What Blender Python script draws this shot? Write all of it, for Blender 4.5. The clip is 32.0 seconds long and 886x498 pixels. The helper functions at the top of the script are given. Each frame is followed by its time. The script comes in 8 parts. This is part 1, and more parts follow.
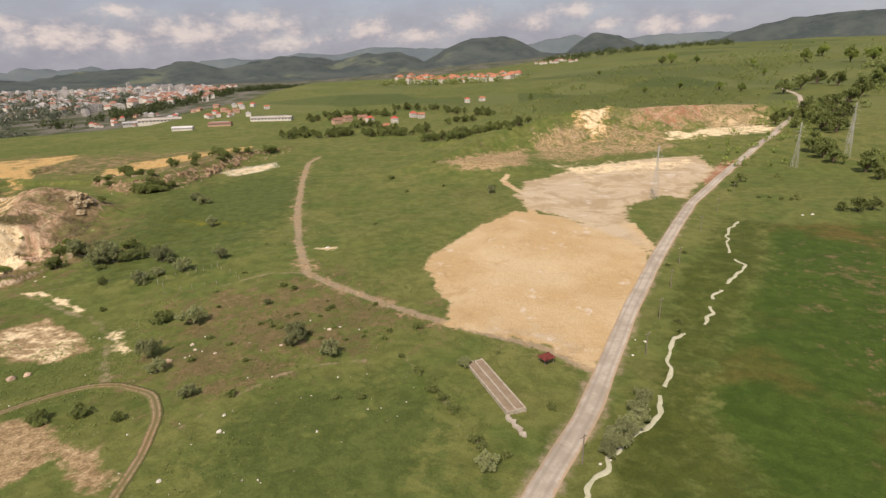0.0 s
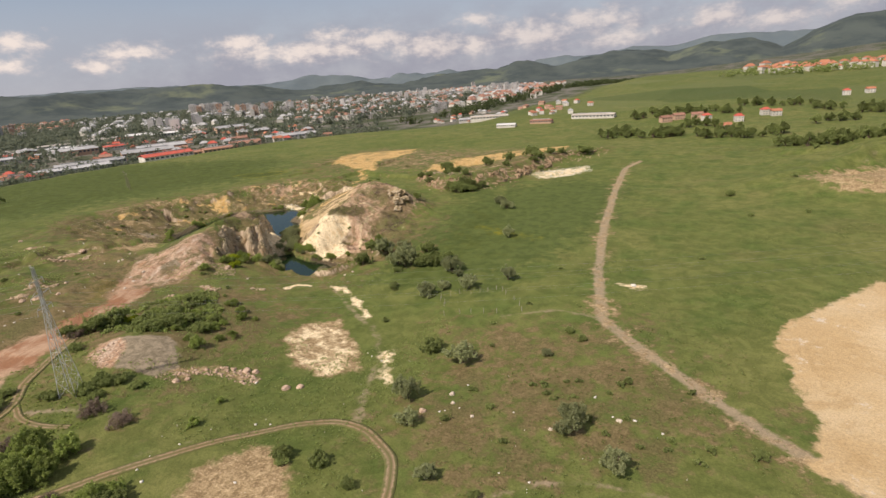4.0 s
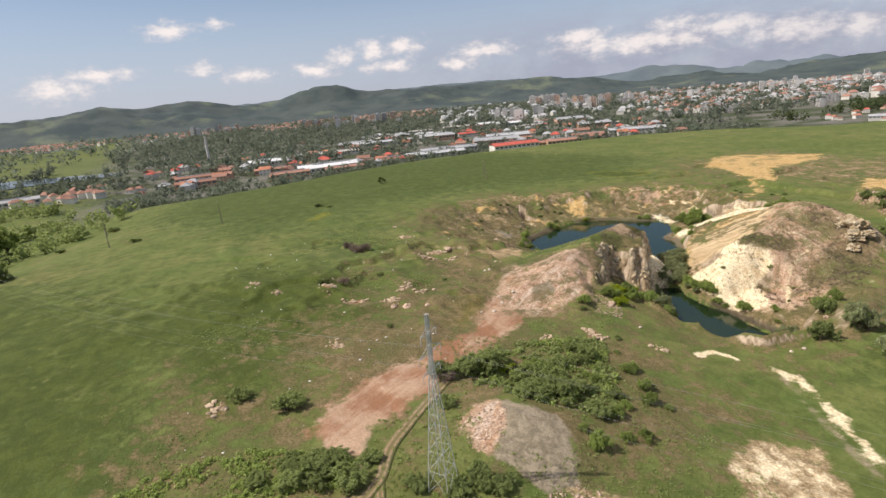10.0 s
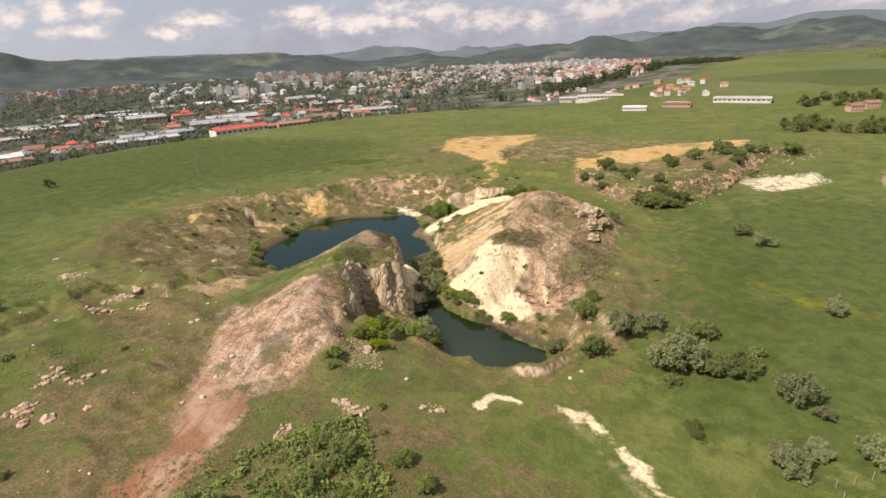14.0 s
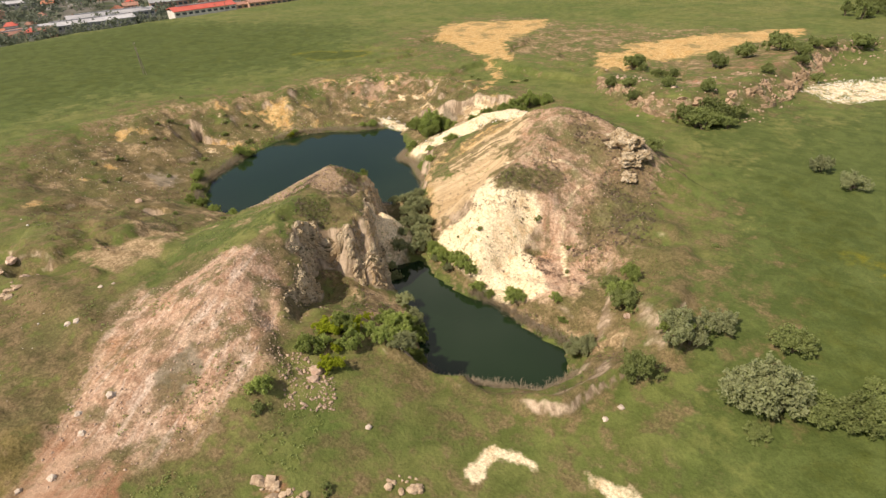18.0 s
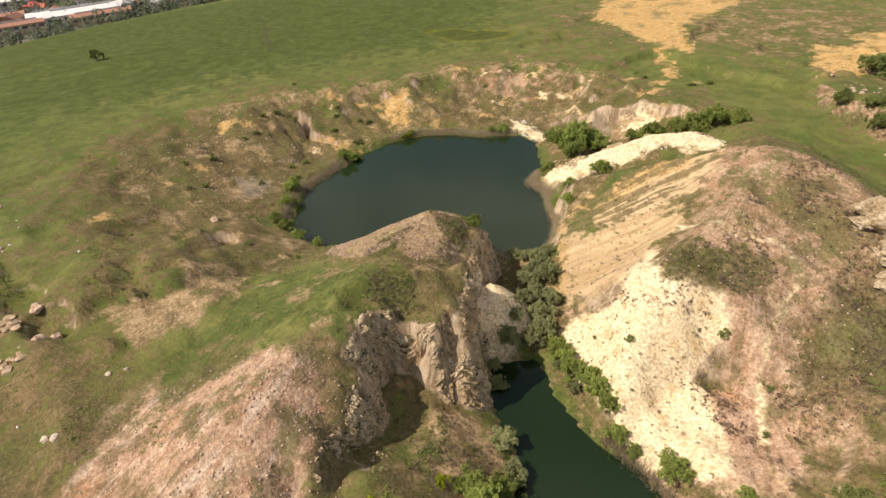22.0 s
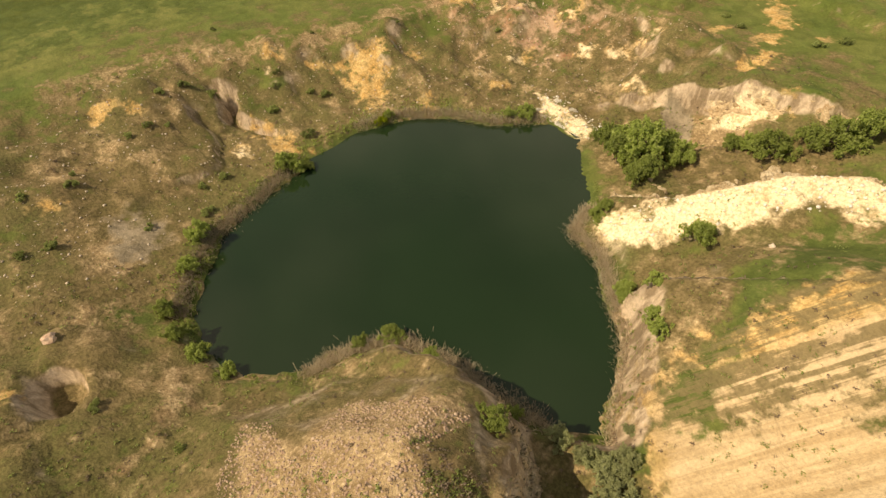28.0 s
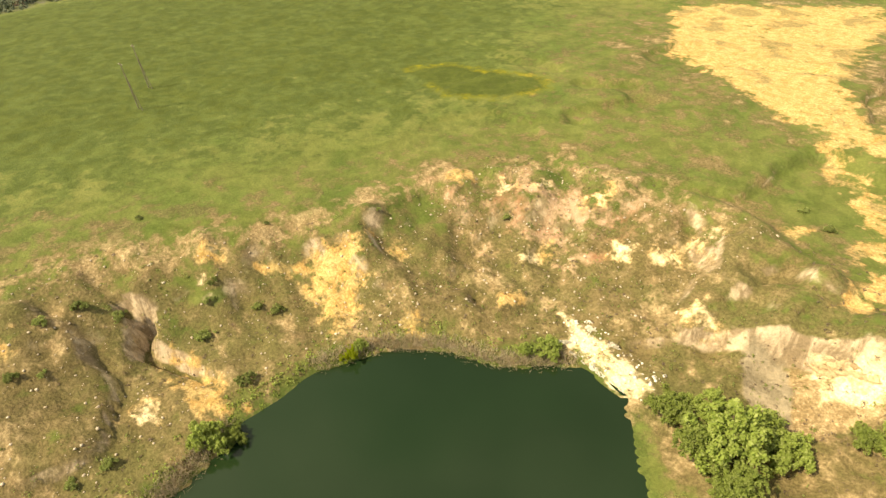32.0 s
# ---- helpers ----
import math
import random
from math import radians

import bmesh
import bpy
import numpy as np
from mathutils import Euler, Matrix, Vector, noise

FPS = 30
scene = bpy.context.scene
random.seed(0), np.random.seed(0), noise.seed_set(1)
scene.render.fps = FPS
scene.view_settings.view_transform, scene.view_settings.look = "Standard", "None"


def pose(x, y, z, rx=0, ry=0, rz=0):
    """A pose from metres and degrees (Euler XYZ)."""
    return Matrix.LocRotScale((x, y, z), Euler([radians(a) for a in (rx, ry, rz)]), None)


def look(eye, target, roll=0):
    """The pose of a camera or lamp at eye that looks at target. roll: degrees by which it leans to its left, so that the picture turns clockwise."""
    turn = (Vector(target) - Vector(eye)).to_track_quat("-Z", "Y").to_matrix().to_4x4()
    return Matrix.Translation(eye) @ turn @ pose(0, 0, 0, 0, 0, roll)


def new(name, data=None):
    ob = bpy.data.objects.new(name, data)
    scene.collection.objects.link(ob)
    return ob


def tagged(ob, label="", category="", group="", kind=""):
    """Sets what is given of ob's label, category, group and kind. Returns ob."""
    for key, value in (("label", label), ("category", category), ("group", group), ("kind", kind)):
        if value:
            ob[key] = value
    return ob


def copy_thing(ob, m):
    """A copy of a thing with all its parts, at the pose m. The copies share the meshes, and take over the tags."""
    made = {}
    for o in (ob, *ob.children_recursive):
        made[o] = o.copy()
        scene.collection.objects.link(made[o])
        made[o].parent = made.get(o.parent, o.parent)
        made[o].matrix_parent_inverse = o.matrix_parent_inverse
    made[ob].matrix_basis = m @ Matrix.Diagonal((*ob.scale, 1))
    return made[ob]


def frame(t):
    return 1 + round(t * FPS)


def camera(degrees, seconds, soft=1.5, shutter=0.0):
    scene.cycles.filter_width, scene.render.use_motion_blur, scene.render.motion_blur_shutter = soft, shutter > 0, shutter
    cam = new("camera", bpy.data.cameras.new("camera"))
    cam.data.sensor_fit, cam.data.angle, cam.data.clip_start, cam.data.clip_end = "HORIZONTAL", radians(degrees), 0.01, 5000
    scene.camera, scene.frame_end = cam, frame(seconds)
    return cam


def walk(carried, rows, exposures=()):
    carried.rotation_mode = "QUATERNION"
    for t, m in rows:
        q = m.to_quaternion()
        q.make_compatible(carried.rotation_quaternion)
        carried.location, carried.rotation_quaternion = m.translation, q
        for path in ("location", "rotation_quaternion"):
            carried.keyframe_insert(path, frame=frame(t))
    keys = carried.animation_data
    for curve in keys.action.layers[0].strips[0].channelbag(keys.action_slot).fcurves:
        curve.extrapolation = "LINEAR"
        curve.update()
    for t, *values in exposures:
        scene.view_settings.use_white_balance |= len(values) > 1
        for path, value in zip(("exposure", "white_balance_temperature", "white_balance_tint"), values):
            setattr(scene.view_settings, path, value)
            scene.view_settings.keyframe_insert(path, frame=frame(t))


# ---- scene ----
cam = camera(78.3, 32.0)
METRES, EYE, TILT, LEAN, TURN = 333.33, 60.0, 0.0, 0.0, 0.0
ROWS = [
    (0.0, 0.0, 0.0, 0.0, -0.49, -19.03, 1.41),
    (0.5, 0.002, 0.0145, -0.0008, 1.12, -19.04, 1.57),
    (1.0, 0.002, 0.03, -0.001, 1.2, -19.13, 1.54),
    (1.5, -0.0018, 0.0426, -0.0011, 6.64, -19.0, 2.19),
    (2.0, -0.0011, 0.0593, -0.0019, 17.97, -18.56, 3.28),
    (2.5, -0.0038, 0.0734, -0.0023, 18.95, -18.56, 3.35),
    (4.5, -0.0342, 0.1245, -0.0037, 47.36, -16.68, 5.46),
    (5.0, -0.0448, 0.1375, -0.0045, 66.74, -14.81, 6.44),
    (5.5, -0.0569, 0.1468, -0.0049, 70.17, -14.57, 6.39),
    (6.0, -0.0725, 0.1531, -0.0055, 71.3, -14.56, 6.28),
    (6.5, -0.0866, 0.1541, -0.0047, 81.48, -13.57, 6.47),
    (7.0, -0.1023, 0.1599, -0.0051, 90.82, -12.69, 6.31),
    (7.5, -0.117, 0.1601, -0.0048, 92.14, -12.7, 6.16),
    (8.0, -0.1334, 0.1589, -0.005, 93.29, -12.72, 6.02),
    (8.5, -0.1487, 0.1572, -0.0049, 87.83, -13.42, 5.9),
    (9.0, -0.1669, 0.1544, -0.0056, 79.04, -14.43, 5.64),
    (9.5, -0.1816, 0.1544, -0.0058, 77.09, -14.72, 5.52),
    (10.0, -0.1993, 0.1588, -0.0073, 64.28, -16.01, 4.95),
    (10.5, -0.2135, 0.1613, -0.007, 59.21, -16.55, 4.68),
    (11.0, -0.227, 0.1698, -0.0076, 54.42, -17.02, 4.27),
    (11.5, -0.2398, 0.1784, -0.0073, 50.47, -17.42, 4.03),
    (12.0, -0.2513, 0.1909, -0.0077, 47.02, -17.76, 3.73),
    (12.5, -0.2632, 0.2022, -0.0082, 40.65, -18.22, 3.17),
    (13.0, -0.2732, 0.2166, -0.0085, 39.0, -18.43, 3.03),
    (13.5, -0.2816, 0.2297, -0.009, 38.17, -18.53, 2.93),
    (14.0, -0.2899, 0.244, -0.0097, 37.63, -19.98, 2.86),
    (14.5, -0.2975, 0.2569, -0.01, 37.32, -22.1, 2.8),
    (15.0, -0.3059, 0.2707, -0.0104, 37.32, -23.4, 2.76),
    (15.5, -0.314, 0.2829, -0.0108, 37.33, -26.34, 2.72),
    (17.5, -0.3506, 0.3343, -0.0141, 37.48, -31.67, 2.64),
    (18.0, -0.3603, 0.347, -0.0147, 37.5, -31.72, 2.6),
    (18.5, -0.3692, 0.3588, -0.0155, 37.5, -31.77, 2.54),
    (19.0, -0.3787, 0.3715, -0.0158, 37.51, -34.75, 2.52),
    (19.5, -0.3878, 0.3824, -0.0163, 39.73, -34.71, 2.77),
    (20.0, -0.3965, 0.3957, -0.017, 41.73, -34.66, 3.03),
    (20.5, -0.4059, 0.4065, -0.0174, 42.26, -34.66, 3.05),
    (21.0, -0.4162, 0.4182, -0.0178, 50.14, -34.25, 4.01),
    (21.5, -0.4264, 0.4291, -0.0183, 52.03, -34.18, 4.23),
    (22.0, -0.4391, 0.4389, -0.0188, 52.24, -34.21, 4.18),
    (22.5, -0.4511, 0.4475, -0.0195, 52.31, -34.21, 4.17),
    (23.0, -0.4646, 0.4564, -0.0201, 52.35, -34.23, 4.11),
    (23.5, -0.4771, 0.4644, -0.0206, 52.36, -34.26, 4.06),
    (24.0, -0.4905, 0.4734, -0.021, 52.38, -34.29, 4.0),
    (24.5, -0.5027, 0.482, -0.0214, 52.38, -34.32, 3.97),
    (26.5, -0.5503, 0.5204, -0.0263, 51.63, -43.65, 3.85),
    (27.0, -0.5629, 0.5314, -0.0259, 51.63, -46.11, 3.8),
    (27.5, -0.574, 0.5412, -0.0262, 51.66, -46.19, 3.75),
    (28.0, -0.5861, 0.5517, -0.0267, 51.67, -46.25, 3.67),
    (28.5, -0.5974, 0.5613, -0.027, 51.7, -46.27, 3.62),
    (29.0, -0.6098, 0.5715, -0.0274, 51.72, -46.3, 3.53),
    (29.5, -0.6211, 0.581, -0.0277, 51.76, -46.29, 3.5),
    (30.0, -0.6339, 0.5909, -0.0281, 51.73, -46.31, 3.39),
    (30.5, -0.6454, 0.6001, -0.0286, 51.71, -46.29, 3.33),
    (31.0, -0.6578, 0.6103, -0.0289, 51.73, -46.29, 3.27),
    (31.5, -0.6695, 0.6201, -0.0288, 51.74, -46.16, 3.22),
    (32.0, -0.6833, 0.6324, -0.0271, 51.89, -37.77, 3.21),
]
EXPOSURES = [(0.0, 0.02, 7300, 20), (5.0, 0.10, 6900, 17), (9.0, 0.22, 6500, 15), (13.0, 0.28, 6900, 18), (18.0, 0.30, 7300, 19), (24.0, 0.20, 7600, 18), (26.5, 0.18, 8600, 16), (28.0, 0.22, 9400, 14), (30.0, 0.80, 9600, 6), (32.0, 0.90, 9600, 5)]
walk(cam, [(t, pose(0, 0, EYE, TILT, LEAN, TURN) @ pose(METRES * x, METRES * y, METRES * z, 90 + pitch, roll, yaw)) for t, x, y, z, yaw, pitch, roll in ROWS],
     EXPOSURES)

# ---- world and sun ----
SUN_EL, SUN_AZ = radians(50), math.atan2(-0.30, -0.95)
SUN_DIR = Vector((math.cos(SUN_EL) * math.sin(SUN_AZ), math.cos(SUN_EL) * math.cos(SUN_AZ), math.sin(SUN_EL)))
world = bpy.data.worlds.new("sky")
scene.world = world
world.use_nodes = True


class Tree:
    """Short hand for node trees."""

    def __init__(self, tree):
        self.t = tree
        tree.nodes.clear()

    def n(self, kind, **props):
        node = self.t.nodes.new(kind)
        if "operation" in props:
            node.operation = props["operation"]
        if "blend_type" in props:
            node.blend_type = props["blend_type"]
        if "data_type" in props:
            node.data_type = props["data_type"]
        if "sky_type" in props:
            node.sky_type = props["sky_type"]
        if "interpolation_type" in props:
            node.interpolation_type = props["interpolation_type"]
        if "attribute_name" in props:
            node.attribute_name = props["attribute_name"]
        if "use_clamp" in props:
            node.use_clamp = props["use_clamp"]
        return node

    def link(self, a, b):
        self.t.links.new(a, b)

    def put(self, socket, value):
        if isinstance(value, bpy.types.NodeSocket):
            self.link(value, socket)
        elif isinstance(value, tuple) and len(value) == 3 and socket.type == "RGBA":
            socket.default_value = (*value, 1)
        else:
            socket.default_value = value

    def math(self, op, a, b=0.0, c=0.0, clamp=False):
        m = self.n("ShaderNodeMath", operation=op, use_clamp=clamp)
        for s, v in zip(m.inputs, (a, b, c)):
            self.put(s, v)
        return m.outputs[0]

    def vec(self, op, a, b=(0, 0, 0)):
        m = self.n("ShaderNodeVectorMath", operation=op)
        self.put(m.inputs[0], a)
        self.put(m.inputs[1], b)
        return m.outputs["Value"] if op in ("LENGTH", "DOT_PRODUCT", "DISTANCE") else m.outputs[0]

    def mix(self, f, a, b, blend="MIX"):
        m = self.n("ShaderNodeMix", data_type="RGBA", blend_type=blend)
        self.put(m.inputs[0], f)
        self.put(m.inputs[6], a)
        self.put(m.inputs[7], b)
        return m.outputs[2]

    def noise(self, scale, detail=4.0, rough=0.55, vector=None, warp=0.0):
        m = self.n("ShaderNodeTexNoise")
        m.inputs["Scale"].default_value = scale
        m.inputs["Detail"].default_value = detail
        m.inputs["Roughness"].default_value = rough
        m.inputs["Distortion"].default_value = warp
        if vector is not None:
            self.link(vector, m.inputs["Vector"])
        return m.outputs["Fac"]

    def ramp(self, x, lo, hi, a=0.0, b=1.0):
        m = self.n("ShaderNodeMapRange", interpolation_type="SMOOTHSTEP")
        for s, v in zip(m.inputs, (x, lo, hi, a, b)):
            self.put(s, v)
        return m.outputs[0]


# clouds: azimuth (left of +y), elevation, half width, half height, all in degrees
CLOUDS = [(89.1, 7.3, 2.99, 1.03), (84.9, 7.8, 1.49, 0.57), (98.4, 3.0, 3.68, 1.38), (95.2, 3.9, 3.45, 0.92), (86.8, 4.0, 1.95, 0.92), (83.0, 3.2, 2.99, 0.8),
          (73.9, 4.2, 1.72, 1.15), (71, 4.6, 1.95, 1.38), (67.7, 4.7, 2.53, 1.15), (76.5, 3.2, 2.99, 0.92), (69.5, 3.0, 3.45, 0.8), (62.5, 2.7, 2.7, 0.84),
          (42.7, 4.2, 2.29, 1.12), (50.6, 3.9, 3.51, 1.12), (45, 2.9, 10.12, 1.26), (33, 2.6, 5.67, 1.4), (22.6, 3.0, 6.21, 1.54), (28.6, 2.3, 2.7, 1.26), (14.8, 2.2, 4.59, 1.12),
          (6.8, 3.1, 3.78, 1.26), (-3.1, 3.7, 3.1, 1.54), (-9.4, 3.3, 2.16, 1.12), (-16, 2.8, 1.76, 0.84), (-20.6, 2.7, 2.97, 1.12), (-24.4, 2.8, 2.29, 0.98), (38, 3.6, 5.0, 1.3),
          (17, 3.9, 5.5, 1.2), (28, 4.8, 3.0, 0.8), (60, 3.8, 4.0, 0.9), (2, 2.4, 4.5, 0.9), (-13, 4.3, 3.4, 0.9)]
W = Tree(world.node_tree)
sky = W.n("ShaderNodeTexSky", sky_type="NISHITA")
sky.sun_disc, sky.sun_elevation, sky.sun_rotation, sky.air_density, sky.dust_density, sky.altitude = False, SUN_EL, SUN_AZ, 1.0, 0.5, 300
co = W.n("ShaderNodeTexCoord").outputs["Generated"]
sep = W.n("ShaderNodeSeparateXYZ")
W.link(co, sep.inputs[0])
az = W.math("MULTIPLY", W.math("ARCTAN2", W.math("MULTIPLY", sep.outputs[0], -1.0), sep.outputs[1]), 57.2958)
el = W.math("MULTIPLY", W.math("ARCSINE", sep.outputs[2]), 57.2958)
flat = W.n("ShaderNodeCombineXYZ")
W.link(az, flat.inputs[0])
W.link(W.math("MULTIPLY", el, 1.7), flat.inputs[1])
puff = W.noise(0.62, 7.0, 0.62, flat.outputs[0])
wisp = W.noise(0.16, 6.0, 0.62, flat.outputs[0])
mass = None
for ca, ce, cw, ch in CLOUDS:
    dx = W.math("DIVIDE", W.math("SUBTRACT", az, float(ca)), cw)
    dy = W.math("DIVIDE", W.math("SUBTRACT", el, float(ce)), ch)
    one = W.math("SUBTRACT", 1.0, W.math("SQRT", W.math("ADD", W.math("MULTIPLY", dx, dx), W.math("MULTIPLY", dy, dy))))
    mass = one if mass is None else W.math("MAXIMUM", mass, one)
dense = W.ramp(W.math("ADD", W.math("MULTIPLY", mass, 0.85), W.math("MULTIPLY", W.math("SUBTRACT", puff, 0.5), 2.1)), -0.12, 0.9)
# a thin grey veil low over the northern horizon
veil = W.math("MULTIPLY", W.math("MULTIPLY", W.ramp(el, 9.0, 2.0), W.ramp(W.math("ABSOLUTE", W.math("SUBTRACT", az, 15.0)), 70.0, 30.0)),
              W.ramp(wisp, 0.30, 0.62, 0.25, 0.8))
lit = W.ramp(W.math("ADD", W.math("MULTIPLY", mass, 0.6), W.math("MULTIPLY", puff, 1.3)), 0.45, 1.25)
# unseen fair-weather clouds added over the rest of the sky, to lighten shadows
dome = W.n("ShaderNodeVectorMath", operation="DIVIDE")
W.link(co, dome.inputs[0])
tall_ = W.n("ShaderNodeCombineXYZ")
for k_ in range(3):
    W.link(W.math("ADD", W.math("ABSOLUTE", sep.outputs[2]), 0.12), tall_.inputs[k_])
W.link(tall_.outputs[0], dome.inputs[1])
high = W.math("MULTIPLY", W.ramp(W.noise(1.3, 7.0, 0.6, dome.outputs[0]), 0.30, 0.78), W.ramp(el, 18.0, 34.0))
back = W.n("ShaderNodeBackground")
back.inputs[1].default_value = 0.085
sk = W.mix(W.ramp(el, 14.0, 1.0, 0.0, 0.75), sky.outputs[0], (4.6, 5.3, 6.6))
sk = W.mix(veil, sk, (3.4, 3.7, 4.6))
W.put(back.inputs[0], W.mix(W.math("MULTIPLY", high, 0.9), W.mix(W.math("MULTIPLY", dense, W.ramp(az, 15.0, 60.0, 0.62, 0.92)), sk, W.mix(lit, (5.6, 5.5, 6.0), (9.6, 9.0, 8.4))), (11.0, 10.8, 10.4)))
out = W.n("ShaderNodeOutputWorld")
W.link(back.outputs[0], out.inputs[0])

sun = new("sun", bpy.data.lights.new("sun", "SUN"))
sun.data.energy, sun.data.angle, sun.data.color = 4.0, radians(0.53), (1.0, 0.95, 0.86)
sun.matrix_world = look(SUN_DIR * 500, (0, 0, 0))

# ---- the lie of the land ----
WATER = -12.0
LAKE = [(-278, 204), (-282, 214), (-283, 226), (-280, 236), (-274, 242), (-266, 247), (-260, 255), (-252, 255), (-244, 250),
        (-238, 245), (-235, 236), (-227, 234), (-221, 229), (-216, 226), (-211, 219), (-208, 213), (-214, 209), (-221, 207), (-228, 206),
        (-236, 203), (-239, 196), (-239, 190), (-245, 183), (-252, 181), (-259, 181), (-266, 185), (-273, 192)]
POND = [(-194, 187), (-190, 193), (-183, 190), (-173, 188), (-166, 188), (-159, 186), (-150, 185), (-146, 178), (-148, 173.5),
        (-154, 171.5), (-159, 169), (-163, 166), (-169, 167.5), (-175, 173), (-180, 178), (-187, 182)]
RIM = [(-318, 175), (-322, 198), (-312, 226), (-303, 248), (-304, 272), (-288, 290), (-262, 297), (-236, 292), (-215, 282), (-196, 272),
       (-160, 250), (-138, 215), (-132, 185), (-140, 166), (-160, 158), (-180, 154), (-205, 150), (-240, 148), (-275, 138), (-300, 148)]


# the grassy plateau, which falls away to the town and the river
PLATEAU = [(-180, -260), (-225, -126), (-285, -52), (-345, -4), (-420, 20), (-495, 30), (-500, 60), (-503, 119), (-530, 177), (-560, 276), (-555, 360),
           (-545, 437), (-521, 514), (-455, 583), (-391, 615), (-330, 660), (-330, 800), (-260, 1000), (-300, 1500), (2500, 3500), (3500, -1500), (300, -1500)]


def lattice(ix, iy, seed):
    h = (ix.astype(np.int64) * 374761393 + iy.astype(np.int64) * 668265263 + seed * 982451653) & 0x7FFFFFFF
    h = ((h ^ (h >> 13)) * 1274126177) & 0x7FFFFFFF
    return ((h ^ (h >> 16)) & 0xFFFF) / 65535.0


def smooth_noise(x, y, size, seed=0):
    x, y = np.asarray(x, float) / size, np.asarray(y, float) / size
    ix, iy = np.floor(x), np.floor(y)
    fx, fy = x - ix, y - iy
    fx, fy = fx * fx * (3 - 2 * fx), fy * fy * (3 - 2 * fy)
    a, b = lattice(ix, iy, seed), lattice(ix + 1, iy, seed)
    c, d = lattice(ix, iy + 1, seed), lattice(ix + 1, iy + 1, seed)
    return (a + (b - a) * fx) * (1 - fy) + (c + (d - c) * fx) * fy - 0.5


def fbm(x, y, size, octaves=4, seed=0, gain=0.5):
    total, amp = 0.0, 1.0
    for o in range(octaves):
        total = total + amp * smooth_noise(x + 17.3 * o, y - 9.1 * o, size, seed + o)
        size, amp = size / 2.03, amp * gain
    return total


def ridged(x, y, size, octaves=4, seed=0):
    total, amp = 0.0, 1.0
    for o in range(octaves):
        total = total + amp * (0.5 - 2 * np.abs(smooth_noise(x, y, size, seed + o)))
        size, amp = size / 2.1, amp * 0.5
    return total


def step(x, lo, hi):
    t = np.clip((x - lo) / (hi - lo), 0, 1)
    return t * t * (3 - 2 * t)


def bump(x, y, cx, cy, sx, sy=None):
    return np.exp(-0.5 * (((x - cx) / sx) ** 2 + ((y - cy) / (sy or sx)) ** 2))


def outline(poly, x, y):
    """Signed distance to a polygon, negative inside."""
    best, inside = np.full(np.shape(x), 1e18), np.zeros(np.shape(x), bool)
    for (ax, ay), (bx, by) in zip(poly, poly[1:] + poly[:1]):
        ex, ey = bx - ax, by - ay
        t = np.clip(((x - ax) * ex + (y - ay) * ey) / (ex * ex + ey * ey), 0, 1)
        best = np.minimum(best, (x - ax - t * ex) ** 2 + (y - ay - t * ey) ** 2)
        cross = ((ay > y) != (by > y)) & (x < ex * (y - ay) / (ey if ey else 1e-9) + ax)
        inside ^= cross
    return np.where(inside, -1, 1) * np.sqrt(best)


def along(line, x, y):
    """Distance to a polyline, its side (positive: right of the way), and the values of the nearest place."""
    best, side = np.full(np.shape(x), 1e18), np.zeros(np.shape(x))
    values = [np.zeros(np.shape(x)) for _ in line[0][2:]]
    for a, b in zip(line, line[1:]):
        ex, ey = b[0] - a[0], b[1] - a[1]
        t = np.clip(((x - a[0]) * ex + (y - a[1]) * ey) / (ex * ex + ey * ey), 0, 1)
        d = (x - a[0] - t * ex) ** 2 + (y - a[1] - t * ey) ** 2
        near = d < best
        best = np.where(near, d, best)
        side = np.where(near, np.sign((x - a[0]) * ey - (y - a[1]) * ex), side)
        values = [np.where(near, u + (w - u) * t, v) for u, w, v in zip(a[2:], b[2:], values)]
    return np.sqrt(best), side, values


# crests: x, y, height, shoulder and drop on the right side, slope on the left side
RIDGE = [(-186, 120, 0.5, 12, 0.3, 0.25), (-193, 145, 5.8, 20, 0.8, 0.3), (-200, 163, 7.8, 20, 4.5, 0.33), (-207, 178, 7.2, 20, 6.5, 0.38),
         (-215, 192, 6.3, 20, 6.0, 0.5), (-221, 202, -1.0, 12, 2.0, 0.6)]
# the ridge's top, whose north-eastern edge is the cliff's brink
BRINK = [(-217, 205), (-210, 200), (-205.5, 195.5), (-202.5, 190), (-198.5, 187), (-193, 184.5), (-188.5, 181.5), (-189.5, 179), (-193, 178.5), (-192.5, 176), (-196.5, 174), (-199, 170.5), (-196.5, 166.5),
         (-192, 164.5), (-189, 161), (-188.5, 157.5), (-184, 153.5), (-177, 151), (-169, 143),
         (-165, 128), (-165, 100), (-240, 100), (-250, 170), (-230, 205)]
HILL_TOP = [(-196, 241, 5.5, 5, 0.42, 0.6), (-190, 244, 9.0, 6, 0.40, 0.6), (-182, 247, 10.0, 7, 0.38, 0.6), (-173, 247, 8.6, 6, 0.38, 0.5), (-165, 246, 5.0, 5, 0.4, 0.5)]
WHITE_HILL = [(-178, 198, -4.5, 2, 0.9, 0.9), (-181, 210, 3.0, 3, 0.55, 0.75), (-180, 226, 6.4, 8, 0.45, 0.62), (-184, 244, 10.0, 8, 0.42, 0.6),
              (-192, 262, 5.0, 8, 0.42, 0.5), (-200, 276, -2.0, 8, 0.3, 0.4)]
